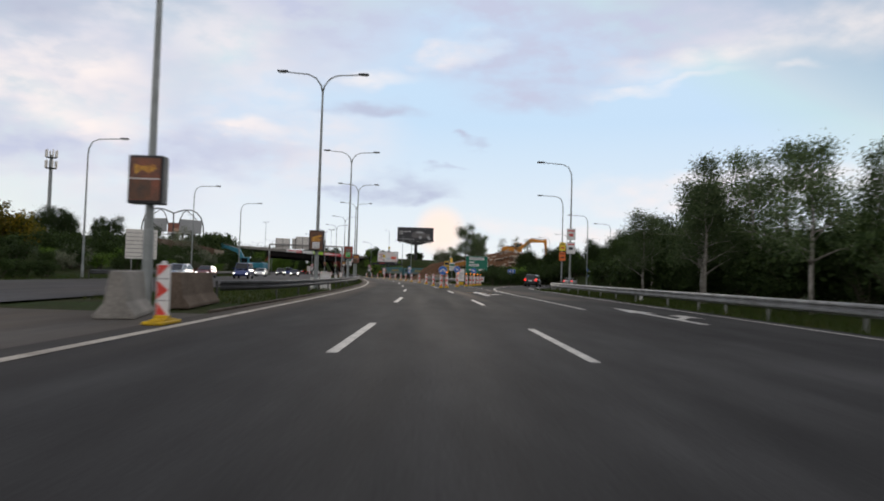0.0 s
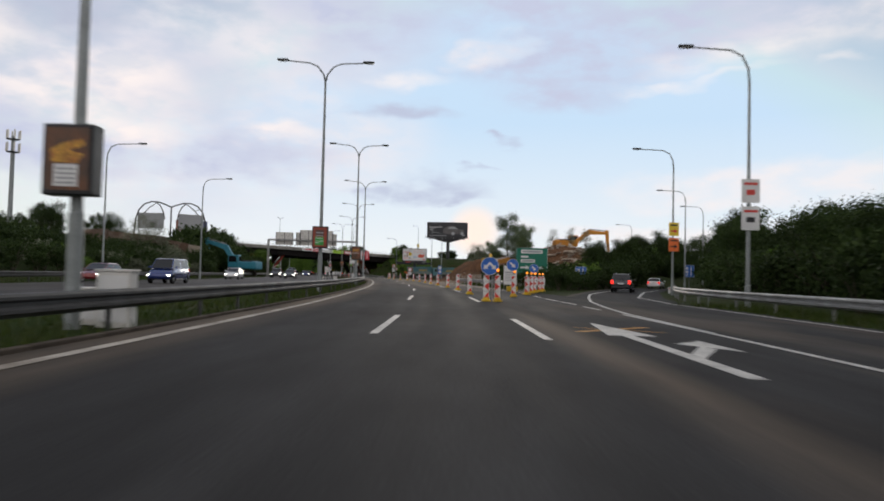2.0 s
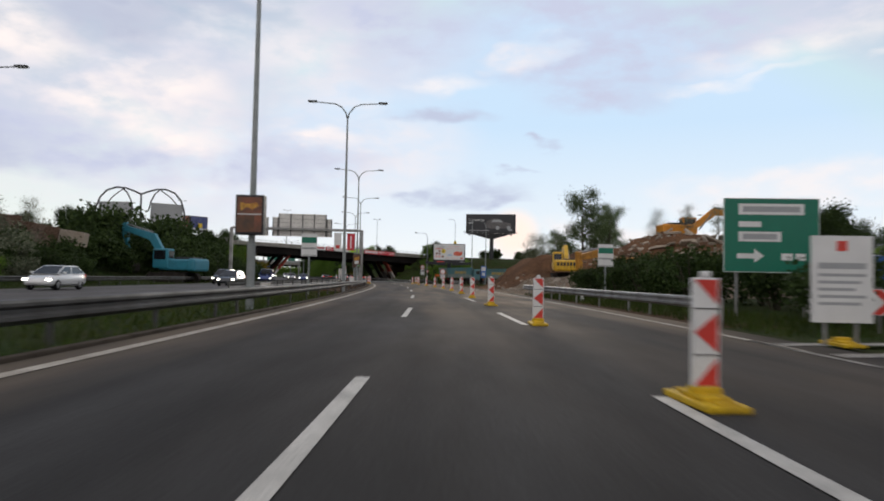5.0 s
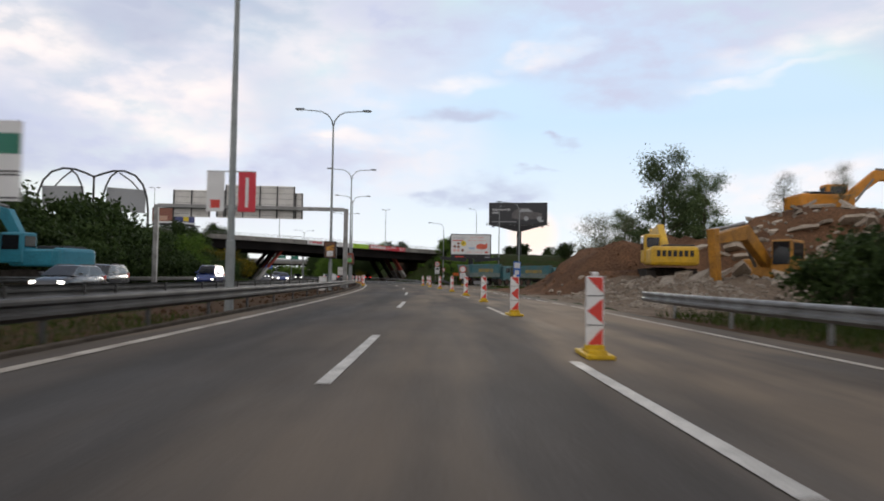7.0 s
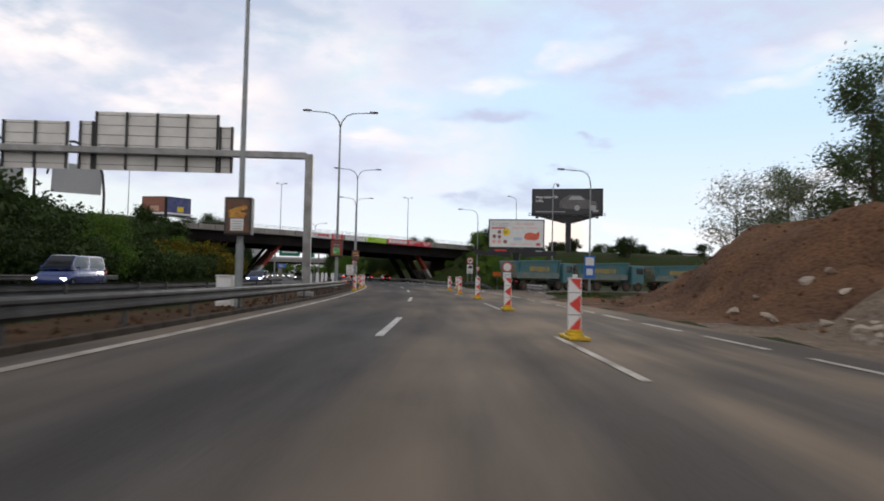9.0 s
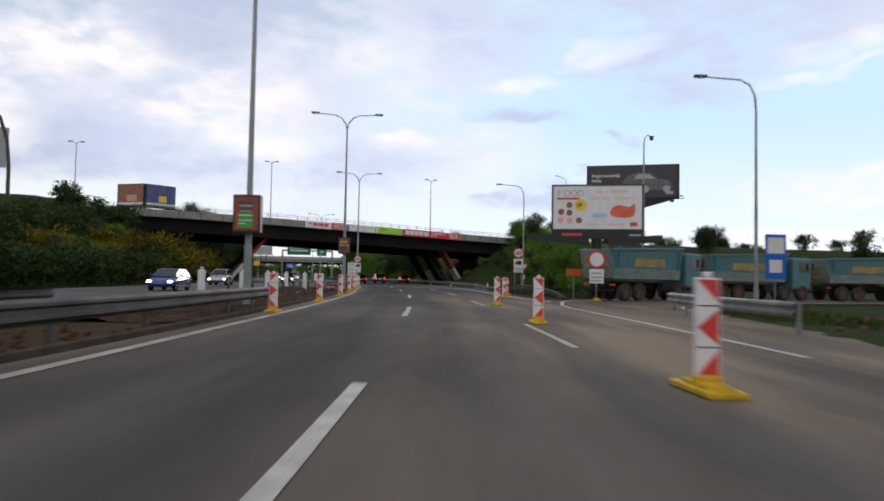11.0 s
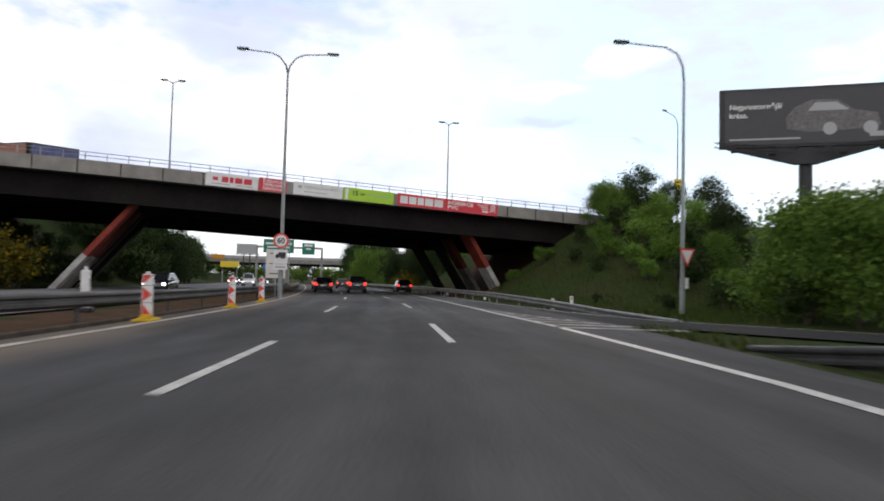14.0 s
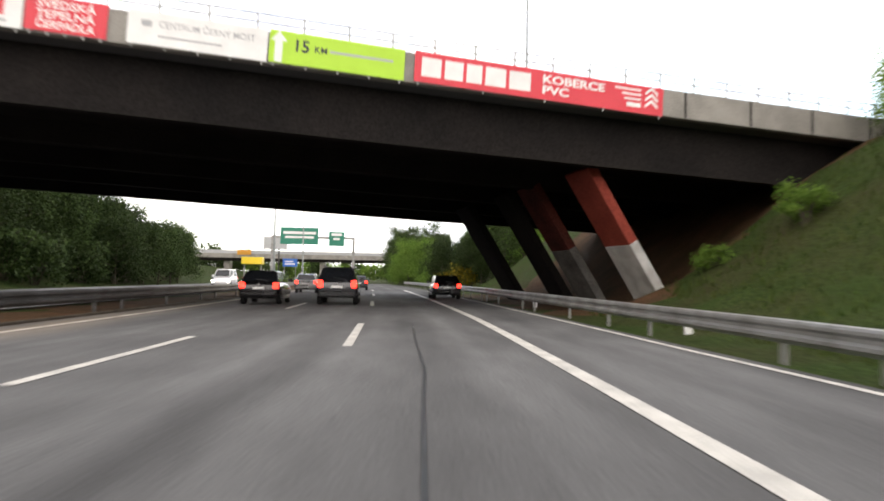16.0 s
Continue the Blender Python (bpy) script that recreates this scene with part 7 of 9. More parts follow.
for s, o, z, lab in ((107.6, 19.6, 1.25, "blue lane layout sign by the slip road"), (113.7, 35.2, 1.9, "blue lane layout sign by the slip road")):
    root = thing("lane_sign", lab, "traffic sign", spot(s, o, height(s, o), -15), group="lane layout signs")
    posts(root, (0,), z + 0.8)
    pl = plate(root, "panel", -0.6, z - 0.2, 0.6, z + 1.3, "blue", -0.02, 0.03)
    frame_bars(pl, -0.57, z - 0.17, 0.57, z + 1.27, 0.03, "white", -0.026, 0.005, "border")
    bars(pl, "arrow_bar", [(0.15, z - 0.05, 0.28, z + 1.1)], "white", -0.02)
    bars(pl, "symbol_bar", [(-0.38, z + 0.75, -0.12, z + 1.05), (-0.38, z + 0.3, -0.12, z + 0.6), (-0.3, z - 0.05, -0.18, z + 0.25)], "white", -0.02)

for s, o, mats, lab in ((64.3, 15.95, ("white", "white"), "white notice boards with red bars on a lamp column"), (88.4, 21.9, ("sign_yellow", "sign_orange"), "yellow and orange diversion boards on a lamp column")):
    root = thing("notice_boards", lab, "traffic sign", spot(s, o, 0, -3), group="boards on slip road lamps")
    for k, mat in enumerate(mats):
        z1 = 6.05 - 1.3 * k
        pl = plate(root, "board", -0.42, z1 - 1.12, 0.42, z1, mat, -0.02, 0.03)
        bars(pl, "text_bar", [(-0.32, z1 - 0.28, 0.32, z1 - 0.16)], "red" if mat == "white" else "black", -0.02)
        if mat == "white":
            bars(pl, "symbol_bar", [(-0.2, z1 - 0.75, 0.2, z1 - 0.5)], "red" if k == 0 else "black", -0.02)
        else:
            bm = bmesh.new()
            slab(bm, [(-0.28, z1 - 0.66), (0.05, z1 - 0.66), (0.05, z1 - 0.52), (0.3, z1 - 0.72), (0.05, z1 - 0.92), (0.05, z1 - 0.78), (-0.28, z1 - 0.78)], -0.026, -0.021)
            bmesh.ops.recalc_face_normals(bm, faces=bm.faces)
            part("arrow", bm, "red" if k == 0 else "black", pl)

for s, o, z1 in ((122.5, -6.4, 3.76), (122.5, 12.25, 3.5)):
    root = thing("welcome_board", "white board with a green band and bars", "traffic sign", spot(s, o, 0), group="welcome boards")
    posts(root, (0,), z1 - 1.3, 0.06, "pole")
    pl = plate(root, "panel", -0.48, z1 - 1.4, 0.48, z1, "white", -0.02, 0.04)
    plate(pl, "green_band", -0.46, z1 - 0.58, 0.46, z1 - 0.22, "green_sign", -0.026, 0.005)
    bars(pl, "line", [(-0.46, z1 - 0.9, 0.46, z1 - 0.87), (-0.46, z1 - 0.96, 0.46, z1 - 0.93), (-0.46, z1 - 1.36, 0.46, z1 - 1.33)], "black", -0.02)

root = thing("no_entry_sign", "round red-rimmed sign with a white plate on a yellow foot", "traffic sign", spot(210.9, 10.9, 0))
posts(root, (0,), 2.6)
bm = bmesh.new()
disc(bm, 0, 2.4, 0.5, -0.02, 0.0, 40)
bmesh.ops.recalc_face_normals(bm, faces=bm.faces)
rr = part("red_ring", bm, "red", root)
bm = bmesh.new()
disc(bm, 0, 2.4, 0.4, -0.026, -0.021, 40)
bmesh.ops.recalc_face_normals(bm, faces=bm.faces)
part("white_disc", bm, "white", rr)
pl = plate(root, "text_plate", -0.42, 1.02, 0.42, 1.84, "white", -0.02, 0.02)
bars(pl, "text_bar", [(-0.3, 1.55, 0.3, 1.65), (-0.34, 1.32, 0.34, 1.42), (-0.34, 1.12, 0.3, 1.22)], "grey_print", -0.02)
beacon_foot(root, 0)
root = thing("site_arrow_board", "orange site exit board on a post", "traffic sign", spot(215.1, 10.7, 0, 10))
posts(root, (0,), 1.7)
plate(root, "panel", -0.55, 1.45, 0.55, 1.9, "sign_orange", -0.02, 0.03)

root = thing("parking_sign", "tall blue parking sign on a post", "traffic sign", spot(203.3, 17.2, 0))
posts(root, (0,), 3.4)
pl = plate(root, "panel", -0.5, 1.4, 0.5, 3.5, "blue", -0.02, 0.03)
plate(pl, "white_field", -0.4, 2.6, 0.4, 3.35, "white", -0.026, 0.005)
bars(pl, "symbol_bar", [(-0.3, 1.7, 0.3, 2.3)], "white", -0.02)

root = thing("give_way_sign", "red-bordered white give way triangle on a lamp column", "traffic sign", spot(252.8, 15.9, 0.3, 22))
bm = bmesh.new()
slab(bm, [(-0.5, 2.75), (0.5, 2.75), (0.0, 1.9)], -0.16, -0.14)
bmesh.ops.recalc_face_normals(bm, faces=bm.faces)
tri_face = part("triangle", bm, "red", root)
bm = bmesh.new()
slab(bm, [(-0.36, 2.67), (0.36, 2.67), (0.0, 2.05)], -0.166, -0.161)
bmesh.ops.recalc_face_normals(bm, faces=bm.faces)
part("white_field", bm, "white", tri_face)
plate(root, "white_band", -0.1, 0.9, 0.1, 1.4, "white", -0.16, 0.03)

root = thing("traffic_sign", "grey back of a square sign on a post", "traffic sign", spot(267.6, -4.45, 0))
posts(root, (0,), 2.9, 0.05)
pl = plate(root, "panel", -0.62, 1.25, 0.62, 3.1, "sign_back", -0.02, 0.03)
bars(pl, "rib", [(-0.4, 1.5 + 0.65 * k, 0.4, 1.56 + 0.65 * k) for k in range(3)], "galv_dark", -0.02, 0.03)
root = thing("traffic_sign", "large ribbed sign back on twin posts", "traffic sign", spot(71.2, -26.6, 0, 6))
posts(root, (-0.9, 0.9), 3.6, 0.07)
pl = plate(root, "panel", -1.5, 1.9, 1.5, 4.9, "sign_back", -0.02, 0.05)
bars(pl, "rib", [(-1.45, 2.1 + 0.4 * k, 1.45, 2.14 + 0.4 * k) for k in range(7)], "galv_dark", -0.02, 0.02)

# far green gantry signs beyond the bridge
gf = thing("sign_gantry", "distant green overhead direction signs", "sign gantry", spot(393, -7.2, 0))
for x in (-7.5, 8):
    part("leg", box(bmesh.new(), (x, 0, 4.5), (0.5, 0.5, 9.4), bevel=0.03), "galv", gf)
part("beam", box(bmesh.new(), (0.2, 0, 9.0), (15.6, 0.4, 0.5), bevel=0.03), "galv", gf)
for x0, x1, z0, z1 in ((-6.0, 1.2, 7.6, 10.9), (3.2, 6.2, 7.4, 10.2)):
    pl = plate(gf, "panel", x0, z0, x1, z1, "green_sign", -0.35, 0.1)
    bars(pl, "text_bar", [(x0 + 0.5, z0 + 2.0, x1 - 0.5, z0 + 2.5), (x0 + 0.9, z0 + 1.2, x1 - 0.9, z0 + 1.6)], "white", -0.35, 0.02)

# ---------------------------------------------------------------- median works and roadside bits
for i, s in enumerate((199.5, 206.2, 212.6, 219.5, 227.0, 236.5, 246)):
    if i == 0:
        wp = thing("white_marker_post", "white plastic marker post on the median", "marker post", spot(s, -8.2, -0.05), group="white marker posts")
        bm = bmesh.new()
        box(bm, (0, 0, 0.75), (0.30, 0.10, 1.25), bevel=0.04)
        part("blade", bm, "white", wp)
        part("cap", box(bmesh.new(), (0, 0, 1.43), (0.12, 0.06, 0.12), bevel=0.02), "white", wp)
        part("stand", box(bmesh.new(), (0, 0, 0.06), (0.5, 0.4, 0.16), bevel=0.03), "dark_steel", wp)
    else:
        copy_thing(wp, spot(s, -8.2 + 0.4 * (i > 3), -0.05))
for s, o in ((199, -7.0), (202.6, -6.9), (206.2, -6.9), (209.8, -6.8), (213.4, -6.8), (217, -6.9), (220.6, -6.8), (224.2, -6.7)):
    root = thing("bare_barrier_post", "bare steel post of a removed barrier", "post", spot(s, o, 0), group="bare barrier posts")
    part("stake", box(bmesh.new(), (0, 0, 0.25), (0.1, 0.14, 1.1), bevel=0.01), "galv_dark", root)


def jersey(m, length, label, material="concrete"):
    root = thing("concrete_barrier", label, "concrete barrier", m, group="concrete barriers")
    bm = bmesh.new()
    prof = [(-0.42, 0.0), (0.42, 0.0), (0.42, 0.1), (0.22, 0.36), (0.13, 1.05), (-0.13, 1.05), (-0.22, 0.36), (-0.42, 0.1)]
    slab(bm, prof, -length / 2, length / 2)
    bmesh.ops.recalc_face_normals(bm, faces=bm.faces)
    bmesh.ops.bevel(bm, geom=list(bm.edges), offset=0.02, segments=1, affect="EDGES")
    part("block", bm, material, root)
    return root


jersey(spot(16.2, -5.75, 0, 14), 2.8, "pale concrete barrier end with flared foot")
jersey(spot(22.0, -6.2, -0.03, 6), 4.4, "stained brown concrete barrier block on the grass", "stained_concrete")
for s, o, w, h, lab in ((46.6, -5.35, 0.7, 1.15, "beige switch cabinet beside a lamp column"), (47.2, -6.2, 0.5, 0.75, "small white switch cabinet"), (120.5, -8.6, 0.5, 0.7, "small white meter cabinet on the median"), (166.6, -6.7, 0.6, 1.1, "white switch cabinet beside a lamp column")):
    root = thing("switch_cabinet", lab, "cabinet", spot(s, o, -0.07))
    body = part("body", box(bmesh.new(), (0, 0, h / 2), (w, 0.35, h), bevel=0.02), "sign_back", root)
    plate(body, "door", -w / 2 + 0.05, 0.12, w / 2 - 0.05, h - 0.08, "white", -0.19, 0.012)
    part("lid", box(bmesh.new(), (0, 0, h + 0.025), (w + 0.06, 0.42, 0.05), bevel=0.015), "sign_back", root)
for s, o in ((258.1, 11.2), (275, 11.0), (291, 10.9), (262, 13.5), (121, 10.4), (96, 24.8), (40, 14.2)):
    root = thing("delineator", "short white roadside delineator with red reflector", "delineator", spot(s, o, height(s, o)), group="delineators")
    part("stub", box(bmesh.new(), (0, 0, 0.28), (0.2, 0.08, 0.6), bevel=0.02), "white", root)
    plate(root, "reflector", -0.05, 0.42, 0.05, 0.52, "red", -0.05, 0.01)

# aerial mast and gateway arches far to the left
mast = thing("aerial_mast", "tall grey aerial mast with antenna panels", "mast", spot(198, -80, height(198, -80)))
bm = bmesh.new()
tube(bm, (0, 0, -0.5), (0, 0, 25.0), 0.55, 0.4, 12)
part("shaft", bm, "pole", mast)
for z in (21.4, 24.2):
    bm = bmesh.new()
    tube(bm, (0, 0, z), (0, 0, z + 0.12), 1.3, 1.3, 14)
    ring = part("platform", bm, "galv_dark", mast)
    for k in range(6):
        a = k * math.pi / 3
        part("antenna_panel", box(bmesh.new(), (1.35 * math.cos(a), 1.35 * math.sin(a), z + 1.1), (0.3, 0.3, 1.9), bevel=0.03), "sign_back", ring)

arch = thing("gateway_arches", "pair of dark steel arches with grey roof panels", "gateway", at_world(-92, 231, 8.3, 22))
for e in (-1, 1):
    bm = bmesh.new()
    pipe(bm, [(e * 9.9, 0, 4.6), (e * 9.6, 0, 7.6), (e * 8.8, 0, 10.1), (e * 7.4, 0, 11.8), (e * 5.4, 0, 12.6), (e * 3.4, 0, 12.5), (e * 1.6, 0, 11.9), (0, 0, 11.2)], 0.2, 8)
    pipe(bm, [(e * 4.2, 0, 12.5), (e * 3.0, 0, 11.4), (e * 2.2, 0, 9.6), (e * 1.7, 0, 7.4)], 0.16, 8)
    pipe(bm, [(e * 8.4, 3.0, 5.6), (e * 7.9, 3.0, 9.0), (e * 6.2, 2.6, 11.0), (e * 4.2, 1.4, 12.4)], 0.14, 8)
    part("arch", bm, "galv_dark", arch)
    part("panel", box(bmesh.new(), (e * 5.6, 1.2, 7.0), (7.2, 0.3, 4.6), rot=Matrix.Rotation(radians(2 * e), 3, "Y"), bevel=0.03), "grey_print", arch)
for x in (-9.9, 0, 9.9):
    bm = bmesh.new()
    tube(bm, (x, 0, -9), (x, 0, 11.2 if x == 0 else 4.8), 0.26, 0.2, 10)
    part("pillar", bm, "galv_dark", arch)

# far flyover and buildings beyond the bridge
fly = thing("far_flyover", "distant grey flyover across the road", "bridge", spot(470, -30, 0, 0))
part("deck", box(bmesh.new(), (-10, 0, 7.4), (150, 9, 1.3), bevel=0.05), "concrete", fly)
part("parapet", box(bmesh.new(), (-10, -4.4, 8.55), (150, 0.25, 1.0), bevel=0.04), "grey_print", fly)
# flyover girder also wears the concrete darkened for shade
part("girder", box(bmesh.new(), (-10, -3.2, 6.3), (150, 1.0, 0.9), bevel=0.04), "dark_concrete", fly)
for x in (-55, -30, -6, 22):
    part("pier", box(bmesh.new(), (x, 0, 3.4), (1.6, 5, 7.0), bevel=0.05), "concrete", fly)
for s, o, w, h, mat, lab in ((520, -62, 40, 9, "white", "distant pale flat-roofed shop hall"), (470, -78, 26, 12, "sign_back", "distant grey flat-roofed office block"), (440, -52, 16, 6, "sign_yellow", "distant yellow filling station hall"), (345, 118, 12, 4.2, "white", "distant white house with a dark roof")):
    z = 0.0 if o < 0 else height(s, o)
    root = thing("building", lab, "building", spot(s, o, z, 10), group="distant buildings")
    part("wall", box(bmesh.new(), (0, 0, h / 2 - 0.5), (w, 12, h + 1)), mat, root)
    part("roof", box(bmesh.new(), (0, 0, h + 0.2), (w + 0.8, 12.8, 0.5), bevel=0.05), "galv_dark", root)
    for k in range(int(w / 4)):
        for z in np.arange(1.2, h - 1.4, 3.0):
            win = plate(root, "window", -w / 2 + 1 + 4 * k, z, -w / 2 + 3.4 + 4 * k, z + 1.5, "galv_dark", -6.06, 0.08)
            plate(win, "pane", -w / 2 + 1.1 + 4 * k, z + 0.1, -w / 2 + 3.3 + 4 * k, z + 1.4, "glass", -6.075, 0.02)
hoarding = thing("billboard", "distant grey back of a billboard on a lattice mast", "billboard", spot(455, -20.7, 0), group="billboards")
plate(hoarding, "panel", -3.3, 9.3, 3.3, 12.6, "grey_print", -0.1, 0.3)
for x in (-1.0, 1.0):
    part("mast", box(bmesh.new(), (x, 0.3, 4.6), (0.35, 0.35, 9.6), bevel=0.03), "galv_dark", hoarding)
part("catwalk", box(bmesh.new(), (0, -0.6, 9.1), (8.2, 0.9, 0.2), bevel=0.03), "galv_dark", hoarding)
canopy = thing("fuel_canopy", "distant yellow filling station price canopy", "canopy", spot(440, -24.7, 0))
part("fascia", box(bmesh.new(), (0, 0, 5.4), (5.2, 4, 1.8), bevel=0.05), "sign_yellow", canopy)
for x in (-2.1, 2.1):
    part("column", box(bmesh.new(), (x, 0, 2.2), (0.35, 0.35, 4.8), bevel=0.03), "galv", canopy)
banner = thing("bridge_banner", "distant orange banner on the flyover parapet", "banner", spot(465.2, -30.7, 0))
plate(banner, "sheet", -2.0, 7.7, 2.0, 9.2, "orange_paint", -0.1, 0.06)
bl = thing("traffic_sign", "distant blue motorway sign on two posts", "traffic sign", spot(400, -11.9, 0))
posts(bl, (-1.1, 1.1), 5.0, 0.06)
pl = plate(bl, "panel", -1.45, 3.4, 1.45, 5.0, "blue", -0.08, 0.04)
bars(pl, "text_bar", [(-1.0, 4.3, 0.6, 4.55), (-1.0, 3.8, 1.0, 4.05)], "white", -0.08)
# collapsed brick structure on the far bank
ruin = thing("demolished_building", "broken concrete remains on the far bank", "ruin", spot(146, -41.5, height(146, -41.5) + 0.2, 12))
for x, y, z, sx, sy, sz, a in ((0, 0, 2.6, 9, 0.4, 1.7, 4), (-6, 1, 2.8, 4, 3, 2.2, -3), (5, -1, 1.6, 6, 0.4, 2.0, 10), (-2, -2.5, 1.0, 7, 0.5, 1.2, -6), (8, 1, 1.3, 4, 2, 1.4, 8)):
    part("wall_fragment", box(bmesh.new(), (x, y, z), (sx, sy, sz), rot=Matrix.Rotation(radians(a), 3, "Y"), bevel=0.05), "ruin_wall" if x < 6 else "rubble", ruin)

# lamp with yellow boards on the bridge road
ob = copy_thing(lamp, pose(-23.5, 297.7, 7.6, 0, 0, 60))
tagged(ob, "grey street lamp with yellow boards on the bridge approach", group="far side lamps")
root = thing("notice_boards", "yellow and white notice boards high on a lamp column", "traffic sign", pose(-23.5, 297.55, 7.6, 0, 0, 15))
for z, mat in ((4.3, "sign_yellow"), (3.0, "white")):
    pl = plate(root, "board", -0.42, z, 0.42, z + 1.15, mat, -0.12, 0.03)
    bars(pl, "text_bar", [(-0.3, z + 0.75, 0.3, z + 0.9), (-0.3, z + 0.3, 0.2, z + 0.42)], "black", -0.12)


# ---------------------------------------------------------------- cars
def wheel(root, x, y, r, width, rim_mat="rim", tyre_mat="tyre", name="wheel"):
    e = 1 if x > 0 else -1
    bm = bmesh.new()
    n = 24
    prof = [(-width / 2, r * 0.62), (-width / 2, r * 0.93), (-width * 0.36, r), (width * 0.36, r), (width / 2, r * 0.93), (width / 2, r * 0.62)]
    rings = [[bm.verts.new((x + px_, y + q * math.cos(a), r + q * math.sin(a))) for px_, q in prof] for a in (2 * math.pi * k / n for k in range(n))]
    for k in range(n):
        a, b = rings[k], rings[(k + 1) % n]
        for j in range(len(prof)):
            bm.faces.new((a[j], a[(j + 1) % len(prof)], b[(j + 1) % len(prof)], b[j]))
    bmesh.ops.recalc_face_normals(bm, faces=bm.faces)
    tyre = part("wheel", bm, tyre_mat, root, smooth=False)
    bm = bmesh.new()
    tube(bm, (x - width * 0.3, y, r), (x + width * 0.3, y, r), r * 0.62, r * 0.62, 20)
    for k in range(5):
        a = 2 * math.pi * k / 5
        box(bm, (x + e * width * 0.36, y + 0.32 * r * math.cos(a), r + 0.32 * r * math.sin(a)), (0.03, 0.55 * r, 0.1 * r), rot=Matrix.Rotation(a, 3, "X"), bevel=0.005)
    part("rim", bm, rim_mat, tyre)
    return tyre


CAR_SHAPES = {
    # length, width, height, then the lower body (y, bottom, top, half width) and the cabin (base rear, roof rear, roof front, base front), belt height
    "hatch": (4.3, 1.76, 1.46, [(-2.12, 0.42, 0.78, 0.74), (-2.06, 0.30, 0.98, 0.83), (-1.6, 0.24, 1.0, 0.88), (0.6, 0.22, 0.96, 0.88), (1.3, 0.24, 0.88, 0.86), (1.95, 0.28, 0.70, 0.80), (2.14, 0.34, 0.56, 0.66)], (-2.0, -1.35, 0.25, 1.25), 0.97),
    "suv": (4.5, 1.82, 1.66, [(-2.2, 0.48, 0.95, 0.78), (-2.16, 0.36, 1.08, 0.86), (-1.7, 0.30, 1.10, 0.91), (0.7, 0.28, 1.06, 0.91), (1.4, 0.30, 1.0, 0.89), (2.05, 0.34, 0.84, 0.83), (2.24, 0.42, 0.66, 0.7)], (-2.12, -1.85, 0.35, 1.2), 1.08),
    "estate": (4.55, 1.76, 1.48, [(-2.24, 0.42, 0.85, 0.76), (-2.2, 0.30, 1.0, 0.84), (-1.7, 0.24, 1.02, 0.88), (0.7, 0.22, 0.97, 0.88), (1.4, 0.24, 0.90, 0.86), (2.05, 0.28, 0.74, 0.80), (2.26, 0.34, 0.58, 0.68)], (-2.14, -1.7, 0.3, 1.3), 0.98),
    "van": (4.9, 1.9, 1.95, [(-2.4, 0.42, 1.1, 0.84), (-2.38, 0.32, 1.2, 0.92), (-1.9, 0.28, 1.22, 0.95), (1.2, 0.28, 1.18, 0.95), (1.7, 0.30, 1.08, 0.92), (2.25, 0.34, 0.86, 0.86), (2.44, 0.42, 0.66, 0.74)], (-2.36, -2.25, 0.95, 1.72), 1.2),
}


